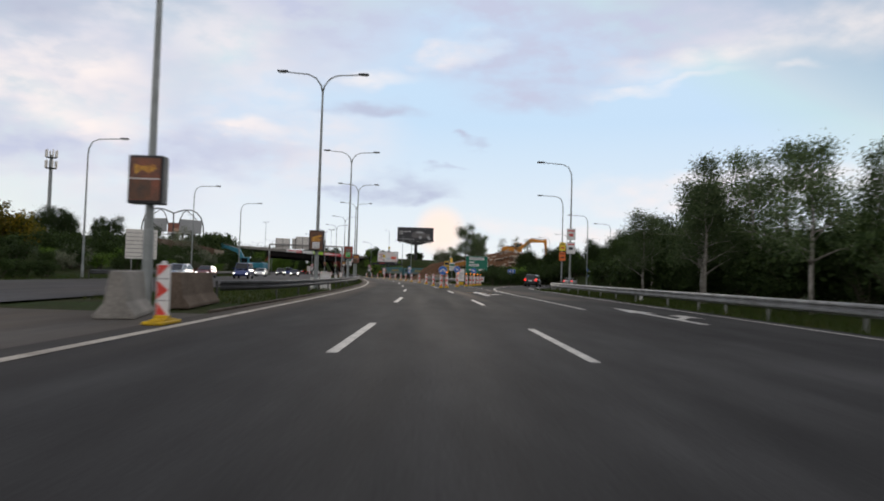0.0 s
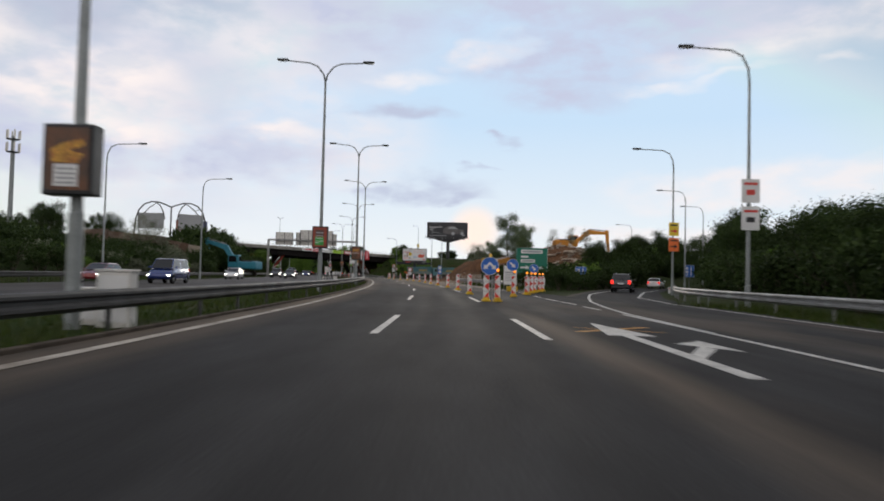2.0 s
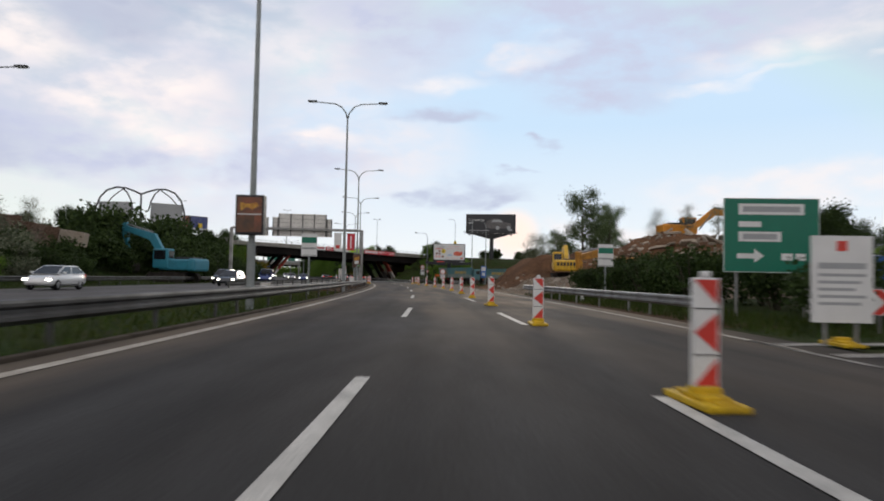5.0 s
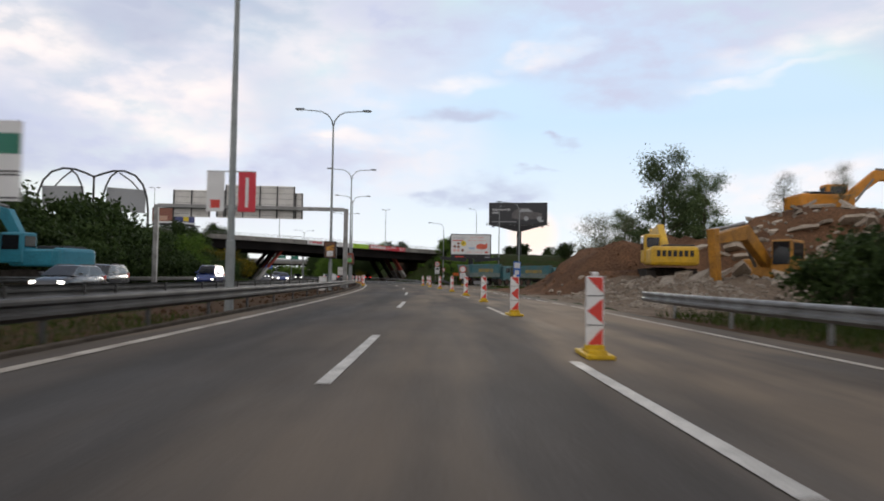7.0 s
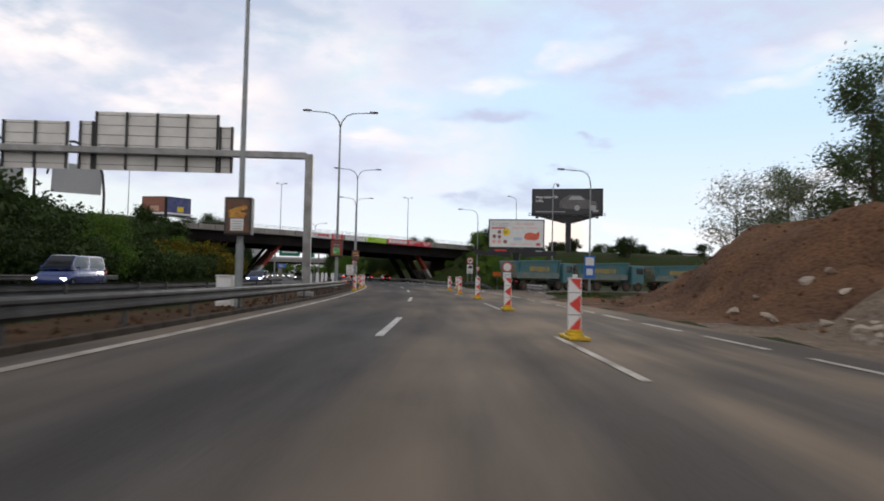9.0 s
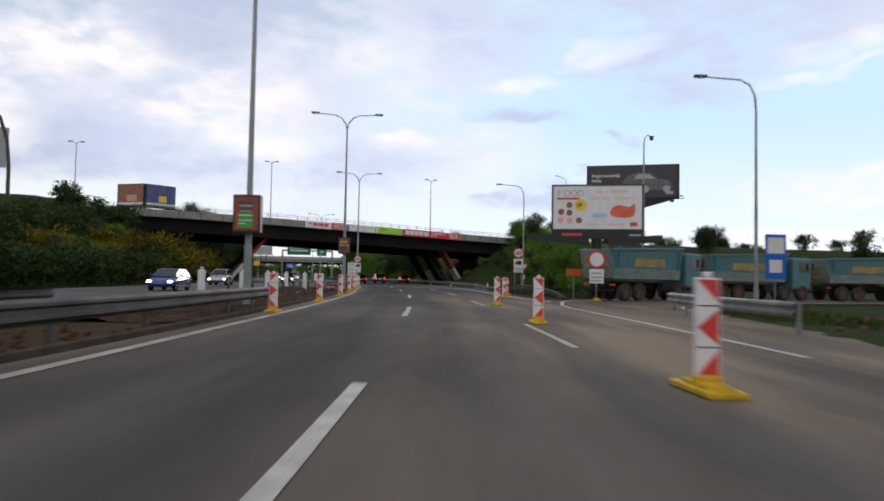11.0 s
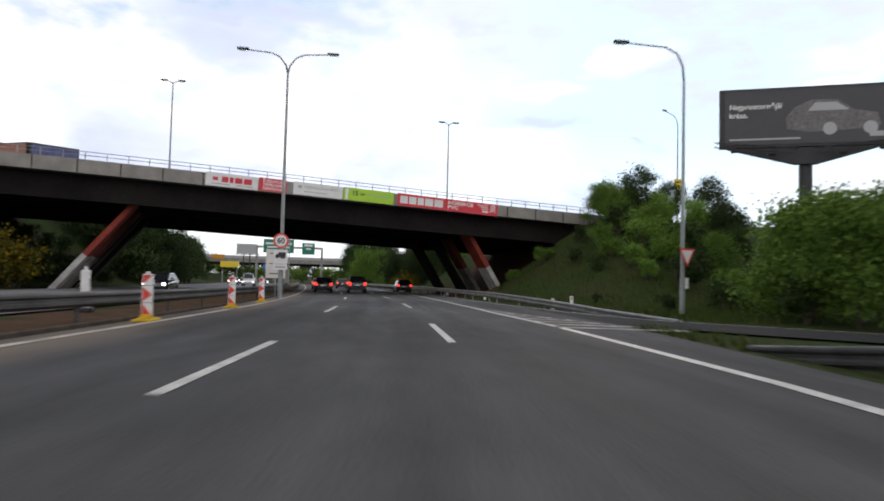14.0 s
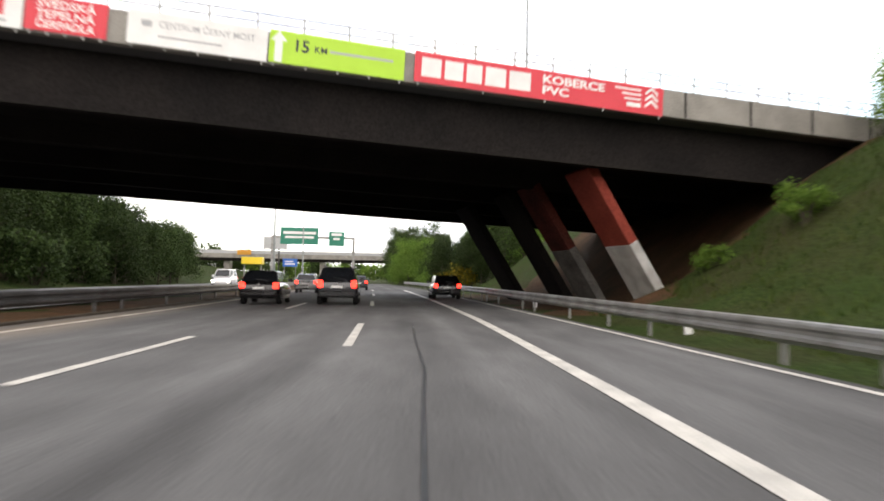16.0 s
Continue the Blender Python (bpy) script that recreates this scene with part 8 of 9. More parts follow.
def car(shape, paint, label, m, lit_front=False, brake=True):
    L, Wd, Ht, body, cab, belt = CAR_SHAPES[shape]
    root = thing("van" if shape == "van" else "car", label, "van" if shape == "van" else "car", m, group="cars on the road")
    bm = bmesh.new()
    rings = []
    for y, zb, zt, w in body:
        h = zt - zb
        ring = [(-w * 0.86, zb), (w * 0.86, zb), (w * 0.97, zb + 0.18 * h), (w, zb + 0.5 * h), (w * 0.97, zb + 0.8 * h), (w * 0.86, zt - 0.02), (w * 0.5, zt), (-w * 0.5, zt), (-w * 0.86, zt - 0.02), (-w * 0.97, zb + 0.8 * h), (-w, zb + 0.5 * h), (-w * 0.97, zb + 0.18 * h)]
        rings.append([bm.verts.new((x, y, z)) for x, z in ring])
    n = 12
    for a, b in zip(rings, rings[1:]):
        for k in range(n):
            bm.faces.new((a[k], a[(k + 1) % n], b[(k + 1) % n], b[k]))
    bm.faces.new(rings[0][::-1]), bm.faces.new(rings[-1])
    bmesh.ops.recalc_face_normals(bm, faces=bm.faces)
    part("body", bm, paint, root, smooth=True)
    # cabin: pillars and roof as a shell, glass set slightly proud
    yr, yrr, yrf, yf = cab
    wb, wt = body[2][3] * 0.95, body[2][3] * 0.76
    bot = [(-wb * 0.94, yr, belt), (wb * 0.94, yr, belt), (wb * 0.92, yf, belt - 0.04), (-wb * 0.92, yf, belt - 0.04)]
    top = [(-wt * 0.96, yrr, Ht - 0.05), (wt * 0.96, yrr, Ht - 0.05), (wt * 0.95, yrf, Ht - 0.03), (-wt * 0.95, yrf, Ht - 0.03)]
    bm = bmesh.new()
    vb, vt = [bm.verts.new(p) for p in bot], [bm.verts.new(p) for p in top]
    for k in range(4):
        bm.faces.new((vb[k], vb[(k + 1) % 4], vt[(k + 1) % 4], vt[k]))
    mid = [bm.verts.new((p[0] * 0.8, p[1] * 0.94 + q[1] * 0.06, Ht)) for p, q in zip(top, top[2:] + top[:2])]
    for k in range(4):
        bm.faces.new((vt[k], vt[(k + 1) % 4], mid[(k + 1) % 4], mid[k]))
    bm.faces.new(mid)
    bmesh.ops.recalc_face_normals(bm, faces=bm.faces)
    shell = part("cabin", bm, paint, root)

    def pane(name, a, b, c, d, inset, push):
        a, b, c, d = (Vector(v) for v in (a, b, c, d))
        mid_ = (a + b + c + d) / 4
        nrm = (b - a).cross(d - a).normalized()
        if nrm.dot(mid_ - Vector((0, 0, 0.9))) < 0:
            nrm = -nrm
        f = bmesh.new()
        inner = [v.lerp(mid_, inset) + nrm * push for v in (a, b, c, d)]
        back = [v - nrm * (push * 0.5) for v in inner]
        va, vb_ = [f.verts.new(v) for v in inner], [f.verts.new(v) for v in back]
        f.faces.new(va), f.faces.new(vb_[::-1])
        for k in range(4):
            f.faces.new((va[k], va[(k + 1) % 4], vb_[(k + 1) % 4], vb_[k]))
        bmesh.ops.recalc_face_normals(f, faces=f.faces)
        return part(name, f, "glass", shell)

    pane("rear_window", bot[0], bot[1], top[1], top[0], 0.10, 0.012)
    pane("windscreen", bot[3], bot[2], top[2], top[3], 0.08, 0.012)
    for e in (0, 1):
        b0_, b1_, t0_, t1_ = (bot[1], bot[2], top[1], top[2]) if e else (bot[0], bot[3], top[0], top[3])
        cut = [Vector(b0_).lerp(Vector(b1_), 0.52), Vector(t0_).lerp(Vector(t1_), 0.50)]
        pane("side_window", b0_, cut[0], cut[1], t0_, 0.12, 0.010)
        pane("side_window", cut[0], b1_, t1_, cut[1], 0.12, 0.010)
    y0_, w0_ = body[1][0], body[1][3]
    zt = body[1][2]
    # bumper, plate, lamps, mirrors
    part("bumper", box(bmesh.new(), (0, body[0][0] + 0.0, 0.46), (w0_ * 1.75, 0.14, 0.20), bevel=0.05), "dark_steel" if shape == "suv" else paint, root)
    part("number_plate", box(bmesh.new(), (0, body[0][0] - 0.03, zt - 0.28), (0.5, 0.02, 0.11), bevel=0.004), "white", root)
    part("badge", box(bmesh.new(), (0, body[0][0] - 0.04, zt - 0.13), (0.08, 0.02, 0.07), bevel=0.01), "galv", root)
    for e in (-1, 1):
        hz = 0.26 if shape != "suv" else 0.34
        part("tail_lamp", box(bmesh.new(), (e * (w0_ - 0.13), body[0][0] + 0.03, zt - 0.16), (0.24, 0.14, hz), bevel=0.04), "lens_red" if brake else "red", root, "glowing red tail lamp" if brake else "")
        part("headlamp", box(bmesh.new(), (e * (body[-2][3] - 0.14), body[-1][0] - 0.10, 0.62), (0.28, 0.18, 0.15), bevel=0.04), "lens_white" if lit_front else "lamp_glass", root, "lit headlamp" if lit_front else "")
        part("mirror", box(bmesh.new(), (e * (wb + 0.12), yf - 0.45, belt + 0.06), (0.2, 0.10, 0.14), bevel=0.03), paint, root)
        part("sill", box(bmesh.new(), (e * (body[2][3] - 0.05), 0, 0.30), (0.08, 2.2, 0.14), bevel=0.02), "dark_steel", root)
        r = 0.36 if shape in ("suv", "van") else 0.315
        for y in (body[0][0] + 0.80, body[-1][0] - 0.84):
            wheel(root, e * (Wd / 2 - 0.12), y, r, 0.21)
    part("wiper", box(bmesh.new(), (0.12, yr - 0.03, belt + 0.08), (0.5, 0.02, 0.025), rot=Matrix.Rotation(radians(8), 3, "Y")), "dark_steel", root)
    if shape in ("suv", "estate"):
        for e in (-1, 1):
            part("roof_rail", box(bmesh.new(), (e * wt * 0.82, (yrr + yrf) / 2, Ht + 0.03), (0.04, (yrf - yrr) * 0.86, 0.05), bevel=0.012), "dark_steel", root)
    return root


def on_road(s, off, turn=0.0):
    return spot(s, off, 0.003, turn)


# traffic ahead, near the bridge
car("hatch", "car_black", "black hatchback with glowing tail lamps", on_road(290.6, -1.6))
car("suv", "car_grey", "dark off-road estate with glowing tail lamps", on_road(291.2, 1.65))
car("estate", "car_silver", "silver estate car ahead in traffic", on_road(314, -2.0))
car("hatch", "car_grey", "dark hatchback under the bridge", on_road(302, 7.6))
car("estate", "car_grey", "dark estate car far ahead", on_road(330, 1.8))
# slip road
car("suv", "car_grey", "dark off-road car on the slip road", on_road(93, 19.2, -24))
car("hatch", "car_white", "white hatchback on the slip road", on_road(122, 34.6, -33))
# opposite carriageway
car("estate", "car_silver", "silver estate car with lit headlamps", on_road(63, -20.5, 180), True, False)
car("van", "car_blue", "blue delivery van with lit headlamps", on_road(88, -19.4, 180), True, False)
car("hatch", "car_red", "dark red hatchback with lit headlamps", on_road(84.5, -23.2, 180), True, False)
car("hatch", "car_white", "white hatchback with lit headlamps", on_road(122, -21.5, 180), True, False)
car("estate", "car_grey", "dark grey estate with lit headlamps", on_road(146, -17.0, 180), True, False)
car("suv", "car_grey", "dark off-road car with lit headlamps", on_road(158, -20.5, 180), True, False)
car("van", "car_blue", "dark blue van with lit headlamps", on_road(180.5, -19.2, 180), True, False)
car("hatch", "car_blue", "dark blue hatchback with lit headlamps", on_road(219, -15.8, 180), True, False)
car("suv", "car_silver", "silver off-road car with lit headlamps", on_road(246, -18.3, 180), True, False)
for s, o, sh, pt, lb in ((276, -13.5, "hatch", "car_grey", "dark hatchback nearing from under the bridge"), (334, -12.5, "van", "car_white", "white van beyond the bridge"), (352, -16.5, "hatch", "car_silver", "silver hatchback beyond the bridge"), (376, -12, "estate", "car_grey", "dark estate beyond the bridge"), (392, -19, "hatch", "car_red", "red hatchback beyond the bridge")):
    car(sh, pt, lb, on_road(s, o, 180), True, False)


# ---------------------------------------------------------------- tipper lorries
def tipper(m, label):
    root = thing("tipper_lorry", label, "lorry", m, group="tipper lorries")
    part("chassis", box(bmesh.new(), (0, 0.1, 0.95), (0.9, 9.6, 0.35), bevel=0.03), "chassis", root)
    # skip: tapered tub with a sloping tailgate
    bm = bmesh.new()
    lo = [(-1.05, -4.35, 1.35), (1.05, -4.35, 1.35), (1.05, 2.2, 1.35), (-1.05, 2.2, 1.35)]
    hi = [(-1.25, -4.85, 3.05), (1.25, -4.85, 3.05), (1.25, 2.6, 3.3), (-1.25, 2.6, 3.3)]
    vl, vh = [bm.verts.new(p) for p in lo], [bm.verts.new(p) for p in hi]
    inn = [bm.verts.new((p[0] * 0.93, p[1] * 0.97, p[2])) for p in hi]
    flo = [bm.verts.new((p[0] * 0.9, p[1] * 0.95, p[2] + 0.15)) for p in lo]
    bm.faces.new(vl[::-1])
    for k in range(4):
        j = (k + 1) % 4
        bm.faces.new((vl[k], vl[j], vh[j], vh[k]))
        bm.faces.new((vh[k], vh[j], inn[j], inn[k]))
        bm.faces.new((inn[k], inn[j], flo[j], flo[k]))
    bm.faces.new(flo)
    bmesh.ops.recalc_face_normals(bm, faces=bm.faces)
    tub = part("skip", bm, "teal", root, "teal steel skip")
    for e in (-1, 1):
        for y in (-4.2, 2.2):
            part("side_rib", box(bmesh.new(), (e * 1.2, y, 2.25), (0.12, 0.16, 1.85), rot=Matrix.Rotation(radians(7 * e), 3, "Y"), bevel=0.02), "teal", tub)
        part("top_rail", box(bmesh.new(), (e * 1.27, -1.1, 3.17), (0.12, 7.4, 0.14), rot=Matrix.Rotation(radians(2.3), 3, "X"), bevel=0.02), "teal", tub)
        part("lower_rail", box(bmesh.new(), (e * 1.1, -1.1, 1.42), (0.12, 6.6, 0.2), bevel=0.02), "tipper_dust", tub)
        part("yellow_brand_bar", box(bmesh.new(), (e * 1.19, -1.0, 2.3), (0.02, 3.2, 0.55), rot=Matrix.Rotation(radians(6.5 * e), 3, "Y")), "faded_yellow", tub)
        part("dusty_skirt", box(bmesh.new(), (e * 1.155, -1.1, 1.62), (0.06, 6.9, 0.62), rot=Matrix.Rotation(radians(7 * e), 3, "Y"), bevel=0.015), "tipper_dust", tub)
    gate = part("tailgate", box(bmesh.new(), (0, -4.66, 2.2), (2.25, 0.1, 1.76), rot=Matrix.Rotation(radians(16.4), 3, "X"), bevel=0.02), "tipper_dust", tub, "dusty tailgate")
    for z, w in ((2.55, 1.7), (2.1, 1.7), (1.75, 1.1)):
        part("yellow_bar", box(bmesh.new(), (0, -4.71 - (z - 2.2) * 0.294, z), (w, 0.06, 0.2), rot=Matrix.Rotation(radians(16.4), 3, "X")), "faded_yellow", gate)
    # cab
    cb_ = part("cab", box(bmesh.new(), (0, 3.95, 1.95), (2.4, 1.85, 2.25), bevel=0.12), "teal", root, "teal driver's cab")
    part("windscreen", box(bmesh.new(), (0, 4.875, 2.35), (2.05, 0.03, 0.85), bevel=0.01), "glass", cb_)
    for e in (-1, 1):
        part("side_window", box(bmesh.new(), (e * 1.195, 4.15, 2.4), (0.03, 0.95, 0.7), bevel=0.01), "glass", cb_)
        part("mirror", box(bmesh.new(), (e * 1.42, 4.75, 2.45), (0.12, 0.12, 0.55), bevel=0.03), "dark_steel", cb_)
        part("fuel_tank", box(bmesh.new(), (e * 0.95, 0.9, 0.85), (0.5, 1.0, 0.55), bevel=0.08), "chassis", root)
        part("tail_lamp", box(bmesh.new(), (e * 0.95, -4.45, 0.95), (0.35, 0.08, 0.14), bevel=0.02), "red", root)
        part("mudguard", box(bmesh.new(), (e * 1.0, -2.75, 1.18), (0.55, 2.6, 0.06), bevel=0.02), "chassis", root)
        for y in (-3.45, -2.05, 2.3, 4.0):
            wheel(root, e * 1.06, y, 0.54, 0.36, "rusty_rim", "dusty_tyre")
    part("bumper", box(bmesh.new(), (0, -4.5, 0.62), (2.2, 0.12, 0.14), bevel=0.02), "chassis", root)
    return root


t0 = tipper(pose(-15.1, 216.4, 0.0, 0, 0, -38), "teal tipper lorry with dusty skip waiting in line")
copy_thing(t0, pose(-7.4, 223.7, 0.0, 0, 0, -55))
copy_thing(t0, pose(2.2, 228.9, 0.0, 0, 0, -64))


# ---------------------------------------------------------------- excavators
def excavator(m, paint, label, swing, boom_up, stick_down, bucket=True, scale=1.0, brand=True, ground_drop=0.0):
    """Tracked excavator. Local +y is the way the upper body faces before swing (degrees)."""
    root = thing("excavator", label, "excavator", m, group="excavators")
    root.scale = (scale,) * 3
    for e in (-1, 1):
        bm = bmesh.new()
        out = [(-1.9, 0.35), (-1.6, 0.05), (1.6, 0.05), (1.9, 0.35), (1.75, 0.75), (1.4, 0.9), (-1.4, 0.9), (-1.75, 0.75)]
        a = [bm.verts.new((e * 1.15 - 0.27, y, z)) for y, z in out]
        b = [bm.verts.new((e * 1.15 + 0.27, y, z)) for y, z in out]
        bm.faces.new(a), bm.faces.new(b[::-1])
        for k in range(8):
            bm.faces.new((a[k], b[k], b[(k + 1) % 8], a[(k + 1) % 8]))
        bmesh.ops.recalc_face_normals(bm, faces=bm.faces)
        tr = part("track", bm, "track", root)
        for y in np.arange(-1.5, 1.6, 0.25):
            part("track_shoe", box(bmesh.new(), (e * 1.15, y, 0.90), (0.6, 0.16, 0.06), bevel=0.01), "track", tr)
    part("undercarriage", box(bmesh.new(), (0, 0, 0.75), (1.9, 1.7, 0.5), bevel=0.05), "track", root)
    rot = Matrix.Rotation(radians(swing), 4, "Z")

    def piece(name, bm, mat, parent, lab=""):
        bm.transform(rot)
        return part(name, bm, mat, parent, lab)

    upper = piece("upper_body", box(bmesh.new(), (0.1, -0.75, 1.62), (2.6, 3.1, 0.95), bevel=0.12), paint, root)
    piece("counterweight", box(bmesh.new(), (0, -2.3, 1.62), (2.65, 0.75, 1.1), bevel=0.2), paint, upper)
    piece("engine_cover", box(bmesh.new(), (0.35, -1.2, 2.15), (1.7, 1.7, 0.28), bevel=0.06), "dark_steel", upper)
    if brand:
        for k in range(7):
            piece("brand_bar", box(bmesh.new(), (-0.9 + 0.3 * k, -2.685, 1.75), (0.2, 0.02, 0.34)), "black", upper)
    cabp = piece("cab", box(bmesh.new(), (-0.8, 0.55, 2.15), (1.0, 1.5, 1.7), bevel=0.1), paint, upper)
    for x in (-1.31, -0.29):
        piece("cab_window", box(bmesh.new(), (x, 0.6, 2.45), (0.02, 1.1, 0.8), bevel=0.01), "glass", cabp)
    piece("cab_window", box(bmesh.new(), (-0.8, 1.31, 2.35), (0.8, 0.02, 1.1), bevel=0.01), "glass", cabp)
    piece("cab_window", box(bmesh.new(), (-0.8, -0.21, 2.5), (0.75, 0.02, 0.6), bevel=0.01), "glass", cabp)
    # boom, stick and bucket in the body's long plane
    p0 = Vector((0.15, 0.8, 1.9))
    a1 = radians(boom_up)
    p1 = p0 + Vector((0, math.cos(a1 + 0.25), math.sin(a1 + 0.25))) * 2.6
    p2 = p1 + Vector((0, math.cos(a1 - 0.45), math.sin(a1 - 0.45))) * 2.9
    a2 = radians(stick_down)
    p3 = p2 + Vector((0, math.cos(a2), math.sin(a2))) * 2.9

    def limb(a, b, w, h0, h1):
        f = bmesh.new()
        d = (b - a).normalized()
        nrm = Vector((0, -d.z, d.y))
        vs = []
        for p, h in ((a, h0), (b, h1)):
            vs.append([f.verts.new(p + Vector((sx * w / 2, 0, 0)) + nrm * sz * h / 2) for sx, sz in ((-1, -1), (1, -1), (1, 1), (-1, 1))])
        for k in range(4):
            f.faces.new((vs[0][k], vs[0][(k + 1) % 4], vs[1][(k + 1) % 4], vs[1][k]))
        f.faces.new(vs[0][::-1]), f.faces.new(vs[1])
        bmesh.ops.recalc_face_normals(f, faces=f.faces)
        bmesh.ops.bevel(f, geom=list(f.edges), offset=0.03, segments=1, affect="EDGES")
        return f

    bo = piece("boom", limb(p0, p1 + (p1 - p0) * 0.06, 0.42, 0.55, 0.75), paint, upper)
    piece("boom_tip", limb(p1 - (p2 - p1) * 0.06, p2, 0.40, 0.72, 0.42), paint, bo)
    st = piece("stick", limb(p2 - (p3 - p2) * 0.16, p3, 0.34, 0.55, 0.32), paint, upper)
    cyl = bmesh.new()
    tube(cyl, p0 + Vector((0.28, 0.5, -0.2)), p0.lerp(p1, 0.85) + Vector((0.28, 0, 0)), 0.08, 0.06)
    piece("ram", cyl, "galv", bo)
    cyl = bmesh.new()
    tube(cyl, p1 + Vector((0, 0, 0.45)), p2 - (p3 - p2) * 0.14, 0.09, 0.06)
    piece("ram", cyl, "galv", st)
    if bucket:
        d = (p3 - p2).normalized()
        f = bmesh.new()
        pts = [(0, 0), (0.35, -0.1), (0.75, -0.55), (0.7, -1.0), (0.35, -1.2), (-0.15, -1.1), (-0.2, -0.4)]
        vs0 = [f.verts.new(p3 + Vector((-0.55, -q, z))) for q, z in pts]
        vs1 = [f.verts.new(p3 + Vector((0.55, -q, z))) for q, z in pts]
        f.faces.new(vs0), f.faces.new(vs1[::-1])
        for k in range(len(pts)):
            f.faces.new((vs0[k], vs1[k], vs1[(k + 1) % len(pts)], vs0[(k + 1) % len(pts)]))
        bmesh.ops.recalc_face_normals(f, faces=f.faces)
        piece("bucket", f, "track", st, "muddy steel bucket")
    return root


def hz(s, off):
    return height(s, off)


def site(x, y, turn, sink=0.05):
    """Pose on the ground at a world place."""
    s, o = along([x], [y])
    return pose(x, y, hz(float(s[0]), float(o[0])) - sink, 0, 0, turn)


excavator(site(2.0, 161.2, 0), "exc_yellow", "yellow tracked excavator standing on rubble", 0, 22, -70, True, 1.2)
excavator(site(7.5, 155.2, 138, 0.95), "exc_amber", "muddy amber excavator with its arm reaching down", 0, 17, -97, True, 1.25, False)
excavator(site(19.0, 175.5, -84, 0.5), "exc_orange", "orange excavator on top of the rubble heap", 0, 24, -84, True, 1.32, False)
excavator(site(-44.3, 157.0, 86), "exc_blue", "teal excavator on the far verge", 0, 42, -100, True, 1.35, False)


# ---------------------------------------------------------------- rubble and clods
def lump_mesh(name, material, seed, flat=1.0):
    r = np.random.default_rng(seed)
    bm = bmesh.new()
    bmesh.ops.create_icosphere(bm, subdivisions=1, radius=0.5)
    for v in bm.verts:
        v.co *= r.uniform(0.65, 1.25)
        v.co.z *= flat
    me = bpy.data.meshes.new(name)
    bm.to_mesh(me)
    bm.free()
    me.materials.append(M[material])
    return me


LUMPS = [lump_mesh("concrete_lump", "rubble", k, 0.55 + 0.15 * (k % 3)) for k in range(5)]
for k in range(150):
    s, o = RNG.normal(155, 8), RNG.normal(30, 6)
    if k % 3 == 0:
        s, o = RNG.uniform(143, 166), RNG.uniform(11.5, 15.5)
    if o < 10.4 or s > 170 or abs(s - 158) + abs(o - 18.6) < 4:
        continue
    ob = tagged(new("concrete_lump", LUMPS[k % 5]), "broken lump of pale concrete", "rubble", "concrete lumps")
    p = road(s, o)
    q = RNG.uniform(0.25, 0.8) if o > 16 else RNG.uniform(0.2, 0.5)
    ob.matrix_basis = pose(p.x, p.y, hz(s, o) + 0.05, RNG.uniform(-25, 25), RNG.uniform(-25, 25), RNG.uniform(0, 360)) @ Matrix.Diagonal((q * 1.5, q, q, 1))


def slab_mesh(seed):
    """A broken floor slab: an uneven many-sided plate with rough edges."""
    r = np.random.default_rng(seed)
    n = 7
    rim = [(math.cos(a) * q, math.sin(a) * q * 0.7) for a, q in zip(np.linspace(0, 2 * math.pi, n, endpoint=False) + r.uniform(-0.25, 0.25, n), r.uniform(0.65, 1.1, n))]
    bm = bmesh.new()
    lo = [bm.verts.new((x * r.uniform(0.9, 1.05), y * r.uniform(0.9, 1.05), -0.12)) for x, y in rim]
    hi = [bm.verts.new((x, y, 0.12 + r.uniform(-0.03, 0.03))) for x, y in rim]
    bm.faces.new(lo[::-1]), bm.faces.new(hi)
    for k in range(n):
        bm.faces.new((lo[k], lo[(k + 1) % n], hi[(k + 1) % n], hi[k]))
    me = bpy.data.meshes.new("concrete_slab")
    bm.to_mesh(me)
    bm.free()
    me.materials.append(M["rubble"])
    return me


SLABS = [slab_mesh(40 + k) for k in range(5)]
for k in range(90):
    s, o = RNG.uniform(148, 168), RNG.uniform(25, 40)
    if k % 4 == 0:
        s, o = RNG.uniform(143, 156), RNG.uniform(15, 26)
    p = road(s, o)
    q = RNG.uniform(0.4, 1.3)
    ob = tagged(new("concrete_slab", SLABS[k % 5]), "tilted slab of broken grey concrete", "rubble", "concrete slabs")
    ob.matrix_basis = pose(p.x, p.y, hz(s, o) + 0.1, RNG.uniform(-35, 35), RNG.uniform(-35, 35), RNG.uniform(0, 360)) @ Matrix.Diagonal((q * 1.3, q, 1.0, 1))


def scatter_stuff(label, name, spans, count, size, material):
    verts, faces = [], []
    base = lump_mesh("tmp_lump", material, 9)
    co = np.array([v.co for v in base.vertices])
    tri = [tuple(p.vertices) for p in base.polygons]
    for s0, s1, o0, o1 in spans:
        for _ in range(count):
            s, o = RNG.uniform(s0, s1), RNG.uniform(o0, o1)
            p = road(s, o)
            z = hz(s, o)
            k = size * RNG.uniform(0.35, 1.3) ** 2
            off = len(verts)
            rm = np.array(Euler(tuple(RNG.uniform(0, 6, 3))).to_matrix())
            verts += [tuple(c) for c in (co * k) @ rm.T + np.array([p.x, p.y, z + 0.02])]
            faces += [tuple(i + off for i in t) for t in tri]
    me = bpy.data.meshes.new(name)
    me.from_pydata(verts, [], faces)
    me.materials.append(M[material])
    return tagged(new(name, me), label, name, kind="stuff")


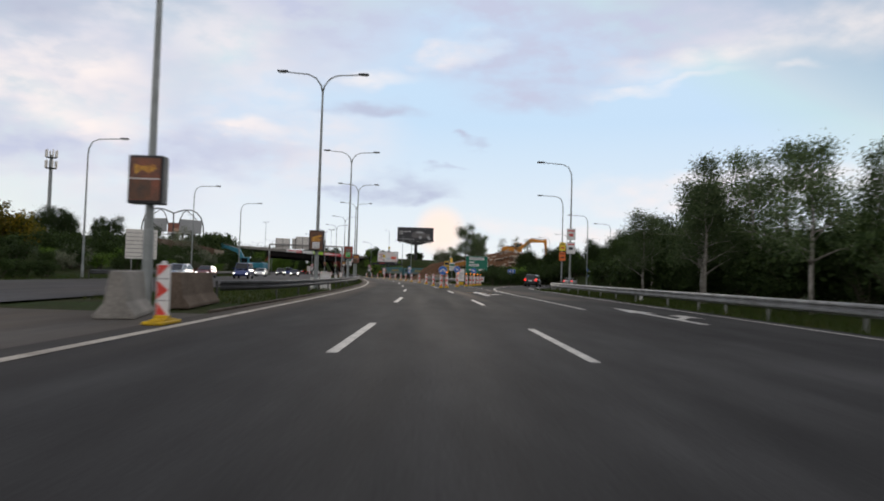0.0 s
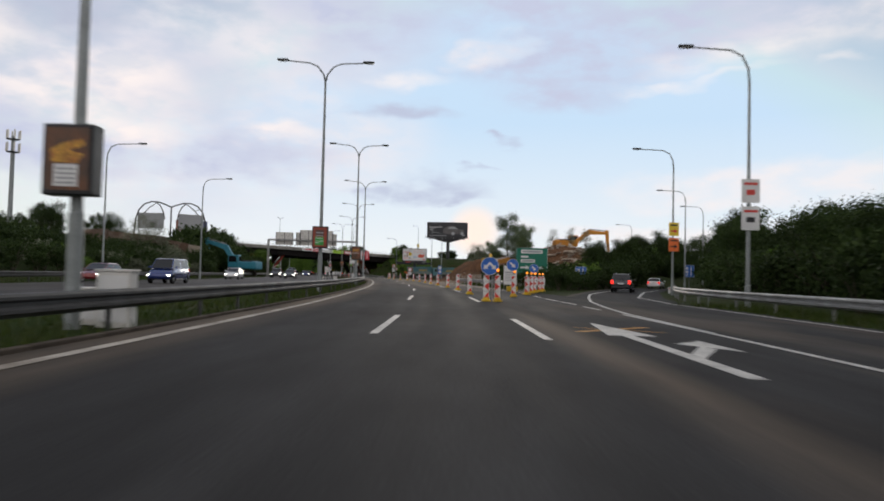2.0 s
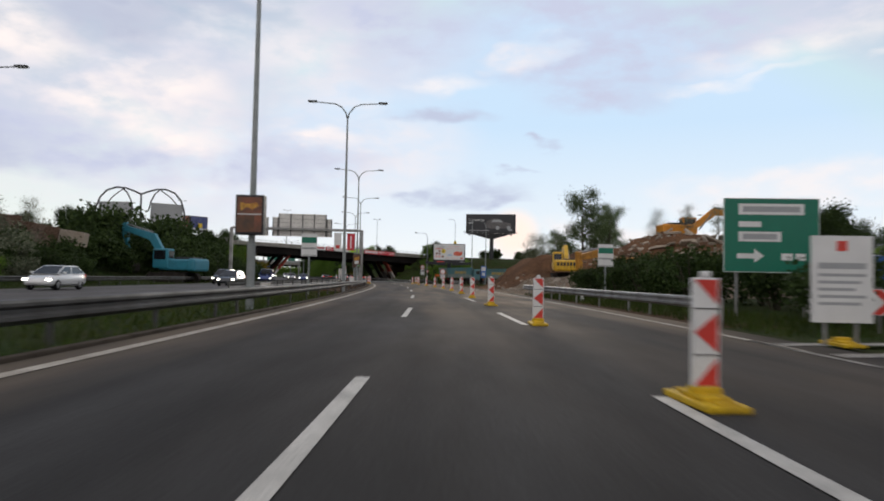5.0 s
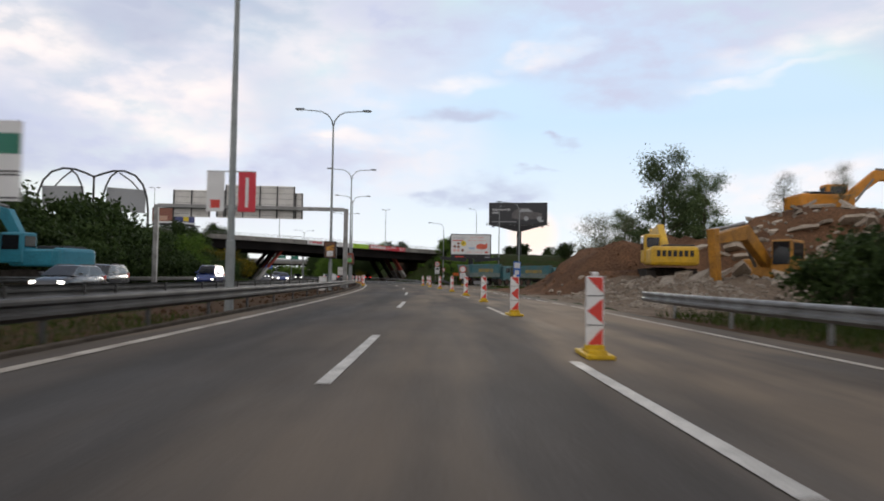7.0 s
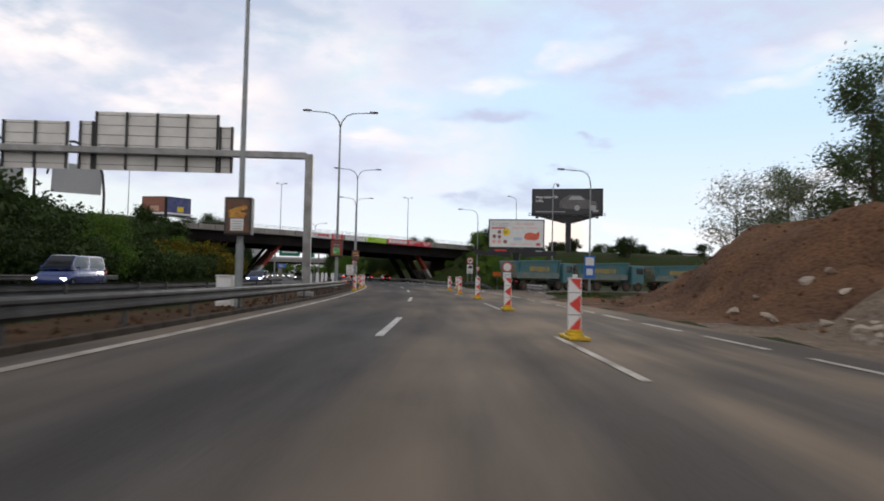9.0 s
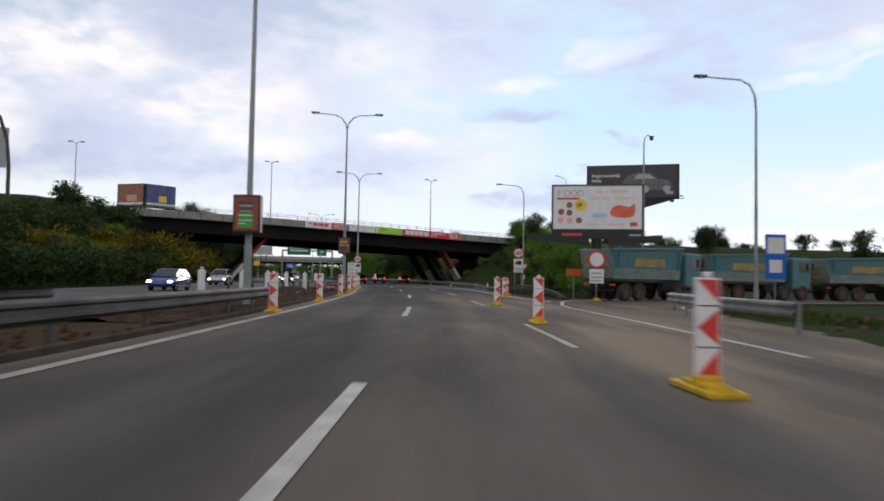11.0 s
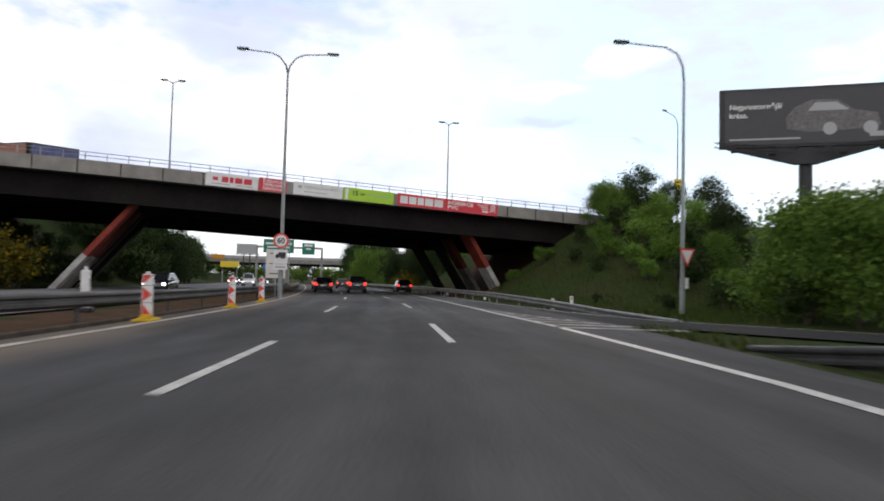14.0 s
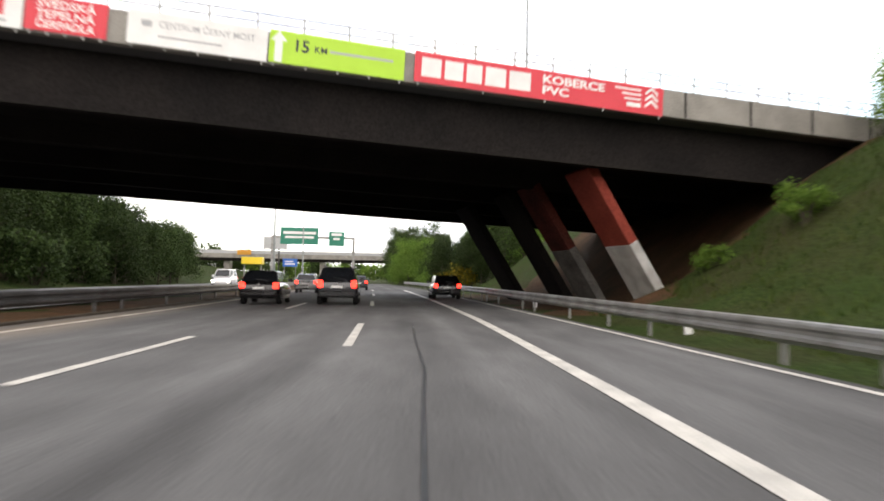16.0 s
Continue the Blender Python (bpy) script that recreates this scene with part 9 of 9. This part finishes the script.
scatter_stuff("small broken concrete and stones", "rubble", [(139, 157, 10.6, 17), (140, 156, 17, 30), (146, 176, 27, 44)], 900, 0.24, "rubble")
scatter_stuff("clods of brown earth on the heap", "soil_clods", [(160, 189, 10.8, 30)], 700, 0.15, "soil")
scatter_stuff("pale broken concrete in the dug median", "rubble", [(198, 205, -7.4, -5.6), (208, 224, -7.6, -6.6)], 90, 0.22, "rubble")
scatter_stuff("earth clods along the median works", "soil_clods", [(192, 228, -8.4, -5.0), (128, 190, -7.5, -5.3)], 350, 0.12, "verge")
for s, o, mt, lb in ((223.2, -6.2, "tape", "crumpled red and white warning tape"), (229.0, -5.9, "tape", "crumpled red and white warning tape"), (232.6, -6.3, "tape", "crumpled red and white warning tape")):
    root = thing("warning_tape", lb, "litter", spot(s, o, 0.34 if s < 224 else 0.0))
    bm = bmesh.new()
    bmesh.ops.create_grid(bm, x_segments=22, y_segments=34, size=0.5)
    for v in bm.verts:
        v.co = Vector((v.co.x * 0.7, v.co.y * 1.6, 0.7 * max(0.02, 0.2 + 0.3 * noise.noise(v.co * 3.1 + Vector((s, 0, 0))) + 0.18 * noise.noise(v.co * 9 + Vector((0, s, 0))))))
    bmesh.ops.solidify(bm, geom=list(bm.faces), thickness=0.01)
    part("mesh_sheet", bm, mt, root)

# dug-over strip of the median
verts, faces = [], []
rows = np.arange(189, 226, 0.24)
prof = [(-8.5, -0.1), (-8.42, 0.30), (-8.1, 0.40), (-7.7, 0.37), (-7.4, 0.30), (-7.1, 0.10), (-6.8, 0.04), (-6.4, 0.10), (-6.0, 0.06), (-5.7, 0.12), (-5.4, 0.09), (-5.15, -0.06)]
for s in rows:
    fade = min(1, (s - 188) / 4, (227 - s) / 5)
    for o, z in prof:
        n3 = noise.noise(Vector((s * 0.7, o * 0.9, 0))) * 0.17 + noise.noise(Vector((s * 2.3, o * 2.6, 4))) * 0.12 + noise.noise(Vector((s * 5.1, o * 5.6, 8))) * 0.06
        verts.append(tuple(road(s, o + n3 * 0.5, z * fade + (n3 if z > 0 else 0) * fade - 0.08 * (1 - fade))))
w7 = len(prof)
for i in range(len(rows) - 1):
    for k in range(w7 - 1):
        a = i * w7 + k
        faces.append((a, a + 1, a + w7 + 1, a + w7))
me = bpy.data.meshes.new("soil_bank")
me.from_pydata(verts, [], faces)
me.materials.append(M["dug_soil"])
tagged(new("soil_bank", me), "low bank of dug brown soil along the median", "soil", kind="structure")
